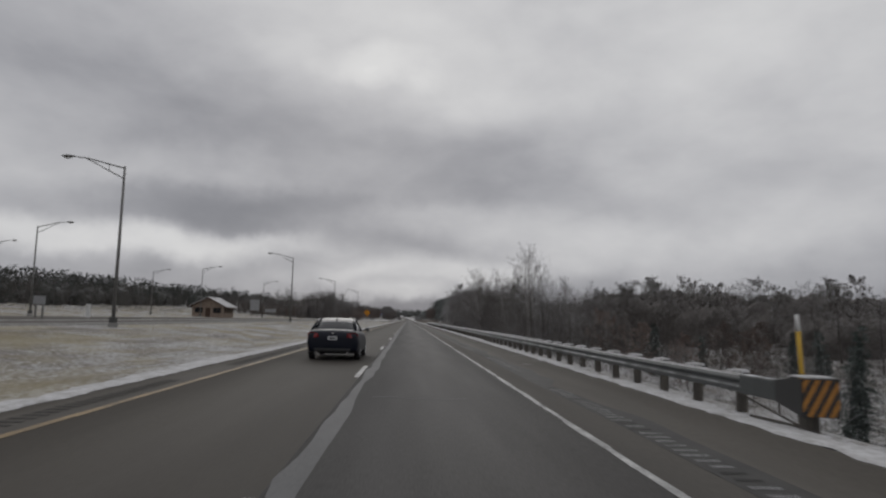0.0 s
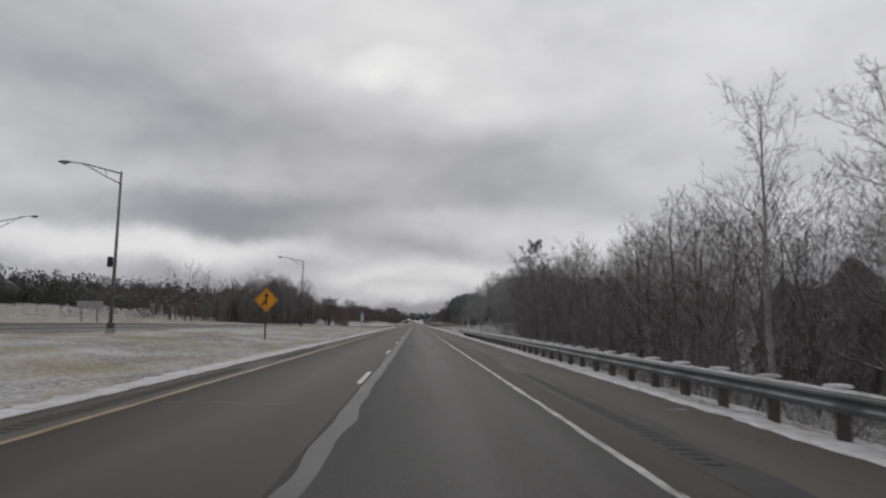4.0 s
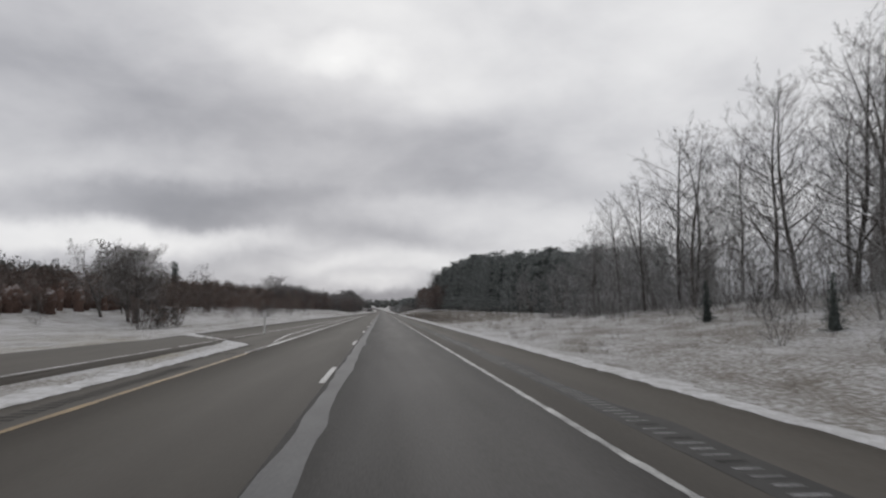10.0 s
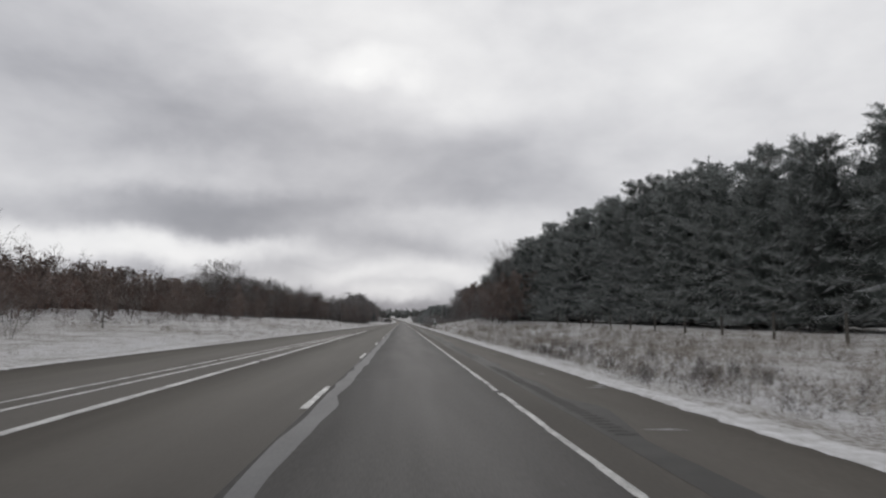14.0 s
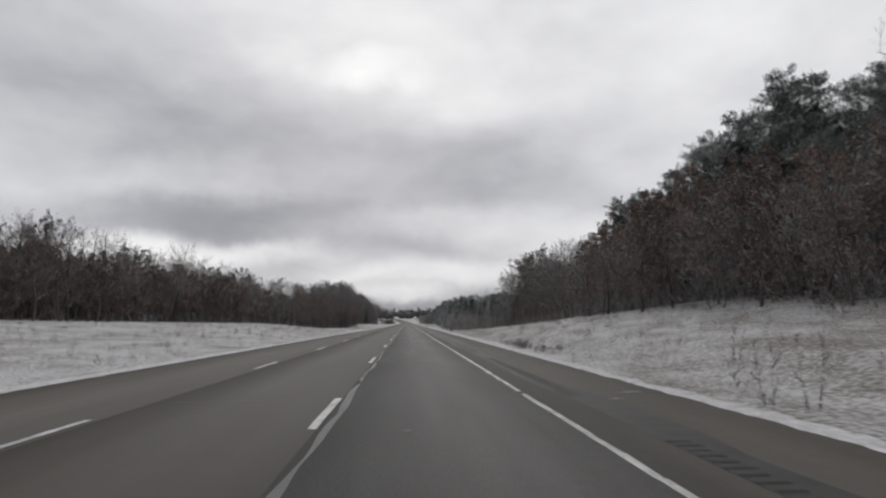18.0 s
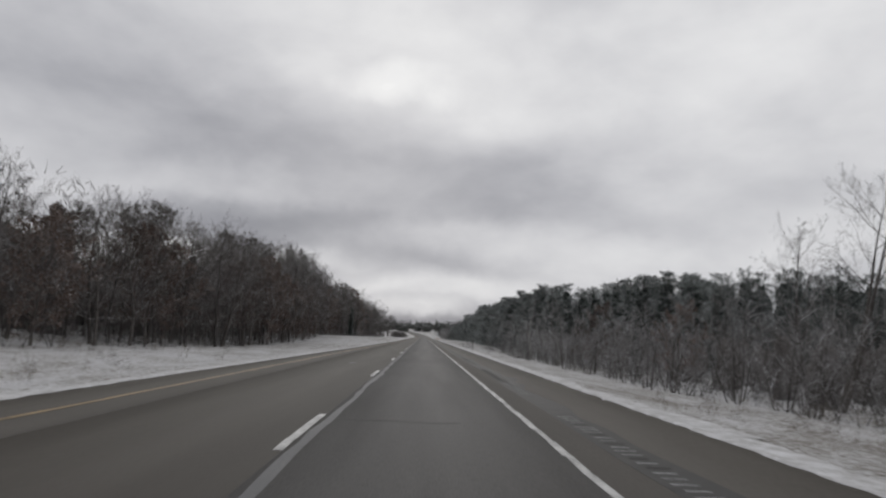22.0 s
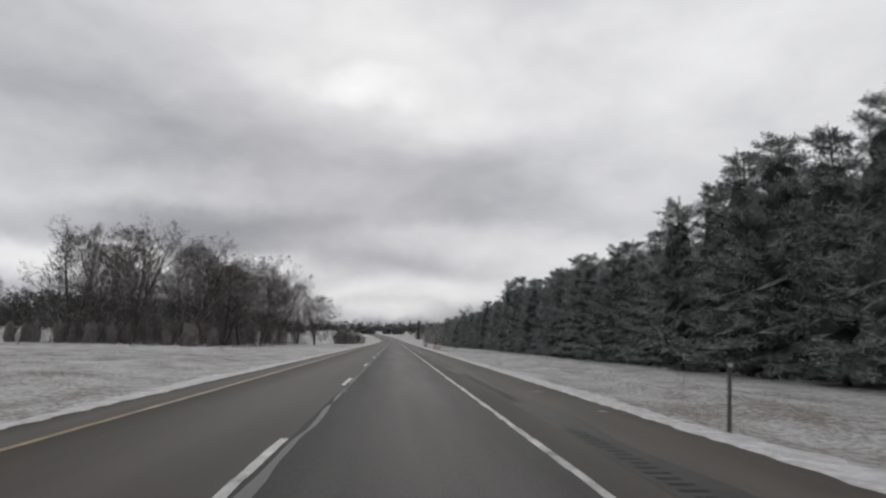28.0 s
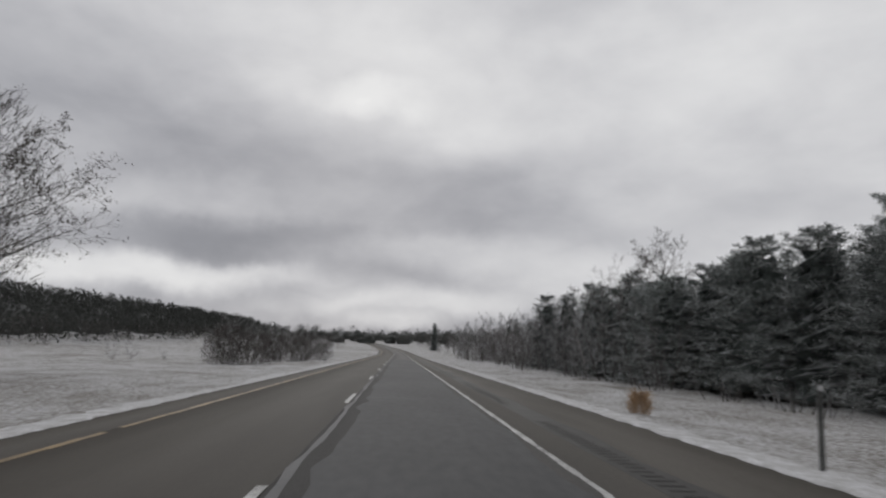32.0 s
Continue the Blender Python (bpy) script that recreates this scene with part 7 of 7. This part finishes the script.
masses("far_core", cat([spots_in(500, 1130, 1700, -104, -180, 6, 9.5, 0.5, 91), spots_in(420, 1450, 2300, -320, 300, 6, 10, 0.7, 92), spots_in(520, -60, 360, -116, -165, 5, 8, 0.6, 93), spots_in(120, 330, 600, -98, -180, 4.5, 8, 0.5, 94)]),
       M_FARCON, "dark body of the distant conifer ridge", 9, 5, 7)
masses("oak_core", cat([hz(120, 440, 600, -49, -66, lambda y: 5.6, 141), hz(70, 360, 450, -60, -84, lambda y: 6.2, 142), hz(50, 372, 450, -50, -60, lambda y: 4.6, 144), hz(40, 600, 660, -46, -60, lambda y: 8.5, 143)]),
       M_LEAFMASS, "packed brown oak leaves and twigs of the hillside wood", 18)
clumps("dry_leaves", cat([hz(34, 596, 680, lambda y: lf(y) - 0.5, lambda y: lf(y) - 7, lambda y: 10.0, 101), hz(44, 780, 842, lambda y: lf(y) - 0.5, lambda y: lf(y) - 6, lambda y: 11.5, 102), hz(60, 440, 596, -26, -46, lambda y: 5.0, 103), hz(16, 548, 600, 18, 23, lambda y: 8.0, 104), hz(14, 640, 690, 20, 25, lambda y: 10.5, 105), hz(6, 246, 262, 20, 25, lambda y: 11.0, 106), hz(14, 316, 352, -31, -42, lambda y: 5.5, 107), hz(12, 296, 318, -28, -33, lambda y: 4.5, 108), hz(22, 984, 1012, -20, -32, lambda y: 3.6, 109), hz(26, 950, 1000, -24, -46, lambda y: 4.0, 110)]),
       M_LEAFMASS, "withered brown leaves clinging to oaks", "foliage", 900, 10, 0.014, 0.42)
clumps("fine_twigs", cat([hz(100, 232, 306, 21, 29, lambda y: bank(y) * 11.0, 61), hz(90, 30, 130, 30, 60, lambda y: 6.5, 75), hz(180, 264, 322, -29, -44, lambda y: 10.2, 63), hz(320, 590, 872, lambda y: lf(y) - 1, lambda y: lf(y) - 12, lambda y: 12.0, 64), hz(150, 730, 872, lambda y: lf(y) - 1, lambda y: lf(y) - 6, lambda y: float(np.interp(y, [730, 775, 785, 805, 825, 872], [12.2, 12.6, 14.0, 14.6, 13.4, 13.0])), 77), hz(90, 205, 262, 8.5, 19, lambda y: 1.5, 78), hz(60, 788, 815, lambda y: lf(y) - 0.5, lambda y: lf(y) - 6, lambda y: 14.2, 124),
                         hz(70, 560, 628, 20.5, 24, lambda y: 8.5, 65), hz(170, 628, 700, 19.5, 28, lambda y: float(np.interp(y, [628, 640, 655, 683, 700], [10.5, 12.0, 11.8, 13.5, 11.0])), 66), hz(170, 692, 772, 12.5, 22, lambda y: 4.6, 67), hz(230, 946, 1014, -22, -48, lambda y: 5.0, 68), hz(70, 984, 1013, -18.8, -32, lambda y: 5.5, 79), hz(60, 212, 240, 13.5, 22, lambda y: 4.4, 69), hz(80, 205, 238, 16, 27, lambda y: 8.6, 122)]),
       M_HAZE, "tangle of fine twigs filling the leafless woods", "woods", 190, 6, 0.055, 0.032)
crowns = np.array([(x, y, on_land(x, y) + 2.2 * s, 9.6 * s, 3.0 * s) for x, y, s, k in ROW_TREES] + [(-21.2, 1013.0, 4.3, 9.8, 3.6), (-16.4, 1011.4, 3.4, 8.0, 3.6), (-37.0, 411.0, on_land(-37.0, 411.0) + 4.4, 7.0, 4.4), (-39.4, 414.0, on_land(-39.4, 414.0) + 4.4, 7.4, 4.4), (-38.0, 412.5, on_land(-38.0, 412.5) + 4.2, 7.8, 4.6)])
bushes = np.array([(x, y, on_land(x, y) - 0.1, h, w) for x, y, h, w in FIELD_BUSHES + ((-31.5, 401.0, 4.4, 2.3), (-29.6, 402.5, 3.2, 1.7), (-24.0, 447.0, 2.8, 1.8))])
clumps("crown_twigs", crowns, M_FARBARE, "dense fine twigs in the crowns of the broad trees", "woods", 2800, 12, 0.06, 0.032)
clumps("bush_twigs", bushes, M_FARBARE, "dense fine twigs of the bushes in the snowy field", "brush", 1500, 19, 0.10, 0.05)
clumps("dark_brush", cat([hz(150, 434, 472, 6.6, 10.0, lambda y: 0.8, 153), hz(70, 398, 430, 6.8, 9.5, lambda y: 0.6, 155), hz(34, 586, 600, 6.0, 7.6, lambda y: 0.7, 154)]), M_FARBARE, "low dark-brown brush of dead stalks beside the shoulder", "weeds", 120, 17, 0.22, 0.03)
clumps("hollow_twigs", cat([hz(330, 70, 214, 12.5, 25, lambda y: hollow(y) * 0.92, 62), hz(120, 205, 238, 15, 26, lambda y: 9.2, 152)]), M_HAZE, "haze of fine bare twigs in the hollow behind the guardrail", "woods", 640, 16, 0.05, 0.016)
clumps("bank_weeds", cat([hz(900, 385, 525, 6.8, 20, lambda y: 0.95, 111), hz(520, 520, 700, 6.8, 18, lambda y: 0.8, 112), hz(460, 480, 720, lambda y: le(y) - 2, lambda y: le(y) - 18, lambda y: 0.8, 113), hz(340, 205, 380, 7.0, 18, lambda y: 0.8, 114), hz(150, 720, 1040, 7, 15, lambda y: 0.5, 115), hz(60, 860, 1010, -10, -20, lambda y: 0.45, 116)]),
       M_WEED, "dead brown weeds and seed heads on the bank", "weeds", 80, 13, 0.30, 0.014)
clumps("brush_twigs", cat([hz(330, 6, 84, 12, 32, lambda y: hollow(y) * 0.78, 70), hz(420, 10, 140, 24, 56, lambda y: hollow(y) * 0.78 + 0.4, 131), hz(60, 100, 130, 13.5, 20, lambda y: 9.5, 125), hz(60, 984, 1013, -18.8, -32, lambda y: 5.0, 129), hz(130, 90, 215, 34, 74, lambda y: 8.5, 130)]),
       M_BRUSH, "thicket of fine grey twigs beside the road", "brush", 360, 14, 0.055, 0.028)
clumps("rimed_twigs", cat([hz(70, 1034, 1130, 12.0, 19, lambda y: 2.6, 71), hz(80, 566, 628, 18, 22.5, lambda y: 8.0, 76), hz(130, 556, 700, 16.2, 20.5, lambda y: 1.7, 126), hz(110, 600, 870, lambda y: lf(y) + 1.6, lambda y: lf(y) - 1, lambda y: 1.8, 127), hz(80, 240, 300, 16.0, 21, lambda y: 2.0, 128), hz(200, 236, 306, 19.5, 27, lambda y: bank(y) * 10.5, 151), hz(160, 300, 378, 18.5, 28, lambda y: float(np.interp(y, [300, 340, 360, 378], [11.0, 10.5, 8.5, 8.0])), 72), hz(210, 296, 380, 16.5, 25, lambda y: 3.0, 121), hz(60, 215, 250, 11, 20, lambda y: 2.6, 73), hz(110, 700, 772, 11, 18, lambda y: 3.8, 74)]),
       M_RIME, "fine twigs whitened by rime at the roadside", "woods", 260, 7, 0.06, 0.024)
clumps("far_oak_woods", cat([spots_in(360, 430, 640, -44, -90, 6, 10, 0.3, 21), spots_in(110, 345, 440, -58, -100, 4, 8, 0.3, 22), spots_in(60, 900, 1030, -60, -110, 3, 7, 0.35, 23)]),
       M_FARRUST, "brownish oak woods behind the field", "woods", 230, 3, 0.04, 0.22)


def tufts(name, spots, mat, label, category, blades, seed, flare=0.45, wide=0.055):
    """Fans of upright stalks at each spot (x, y, z, height, half width)."""
    r = np.random.default_rng(seed)
    s = np.asarray(spots, dtype=float)
    n = len(s)
    a = r.random((n, blades)) * 2 * np.pi
    q = r.random((n, blades)) * s[:, 4:5]
    c = np.stack([s[:, 0:1] + q * np.cos(a), s[:, 1:2] + q * np.sin(a), np.repeat(s[:, 2:3], blades, 1)], -1)
    up = np.stack([flare * np.cos(a) + 0.22 * r.normal(size=a.shape), flare * np.sin(a) + 0.22 * r.normal(size=a.shape), np.ones_like(a)], -1)
    up /= np.linalg.norm(up, axis=-1, keepdims=True)
    ln = (s[:, 3:4] * (0.5 + 0.6 * r.random(a.shape)))[..., None]
    side = np.stack([np.cos(a + 1.57 + r.normal(size=a.shape)), np.sin(a + 1.57 + r.normal(size=a.shape)), np.zeros_like(a)], -1)
    w = ln * wide
    verts = np.stack([c - side * w, c + side * w, c + up * ln], 2).reshape(-1, 3)
    ob = new(name, array_mesh(name, verts, np.arange(len(verts)).reshape(-1, 3), mat))
    return tagged(ob, label, category, kind="stuff")


tufts("verge_grass", cat([spots_in(3000, 210, 1060, 6.0, 14, 0.10, 0.34, 0.9, 31), spots_in(5200, -20, 330, lambda y: le(y) - 1.0, -18, 0.08, 0.24, 1.0, 32), spots_in(3200, 350, 1060, lambda y: le(y) - 0.9, lambda y: le(y) - 11, 0.10, 0.36, 0.9, 33),
                         spots_in(2200, 378, 530, 6.8, 20, 0.25, 0.6, 0.7, 34), spots_in(700, 640, 690, 6.6, 12, 0.2, 0.55, 0.7, 35), spots_in(500, 10, 210, 6.3, 9, 0.2, 0.5, 0.6, 36)]),
      M_GRASS, "dry tan grass stalks standing out of the snow", "grass", 14, 31, 0.45, 0.024)
tufts("dark_weeds", cat([spots_in(3200, 385, 505, 6.6, 12, 0.3, 0.75, 0.6, 41), spots_in(2600, 205, 380, 6.8, 19, 0.15, 0.55, 0.5, 42), spots_in(2600, 380, 530, 8, 21, 0.25, 0.7, 0.6, 46), spots_in(2400, 505, 700, 6.6, 19, 0.15, 0.6, 0.5, 43), spots_in(1000, 700, 1050, 6.6, 15, 0.12, 0.55, 0.4, 44),
                        spots_in(1500, -20, 330, lambda y: le(y) - 1.2, -18, 0.08, 0.3, 0.5, 47), spots_in(1200, 345, 860, lambda y: le(y) - 2, lambda y: le(y) - 14, 0.2, 0.65, 0.5, 45)]),
      M_WEED, "dark dead weeds in the verge", "weeds", 13, 41, 0.5, 0.022)
tufts("undergrowth", cat([spots_in(300, 0, 70, 9, 26, 0.6, 1.6, 0.55, 51), spots_in(800, 70, 214, 8.5, 26, 0.8, 2.2, 0.55, 59), spots_in(1500, 216, 380, 17, 34, 0.7, 2.2, 0.55, 52), spots_in(700, 555, 790, lambda y: 18 if y < 690 else 11.5, 34, 0.8, 2.2, 0.55, 53),
                         spots_in(900, 590, 874, lambda y: lf(y) + 0.5, lambda y: lf(y) - 16, 0.8, 2.4, 0.55, 54), spots_in(340, 266, 336, -28, -52, 0.8, 2.2, 0.55, 55), spots_in(300, 470, 600, -26, -50, 0.6, 1.6, 0.55, 56), spots_in(300, 1008, 1120, 13, 26, 0.8, 2.0, 0.6, 57),
                         spots_in(260, 940, 1016, -18, -48, 0.8, 2.0, 0.55, 58)]),
      M_FROST, "thin frosted undergrowth at the foot of the trees", "undergrowth", 16, 51, 0.6, 0.016)
for x, y, h, n in ((6.75, 1005.9, 0.64, 320), (7.0, 978.0, 0.55, 140), (7.6, 976.6, 0.6, 110)):
    ob = clumps("grass_clump", [(0.0, 0.0, -0.06, h, h * 0.46)], M_RUSTGRASS, "round clump of tall straw-coloured grass beside the shoulder", "grass clump", n * 3, int(y), 0.42, 0.022)
    ob["kind"] = ""
    ob.location = (x, y, on_land(x, y))
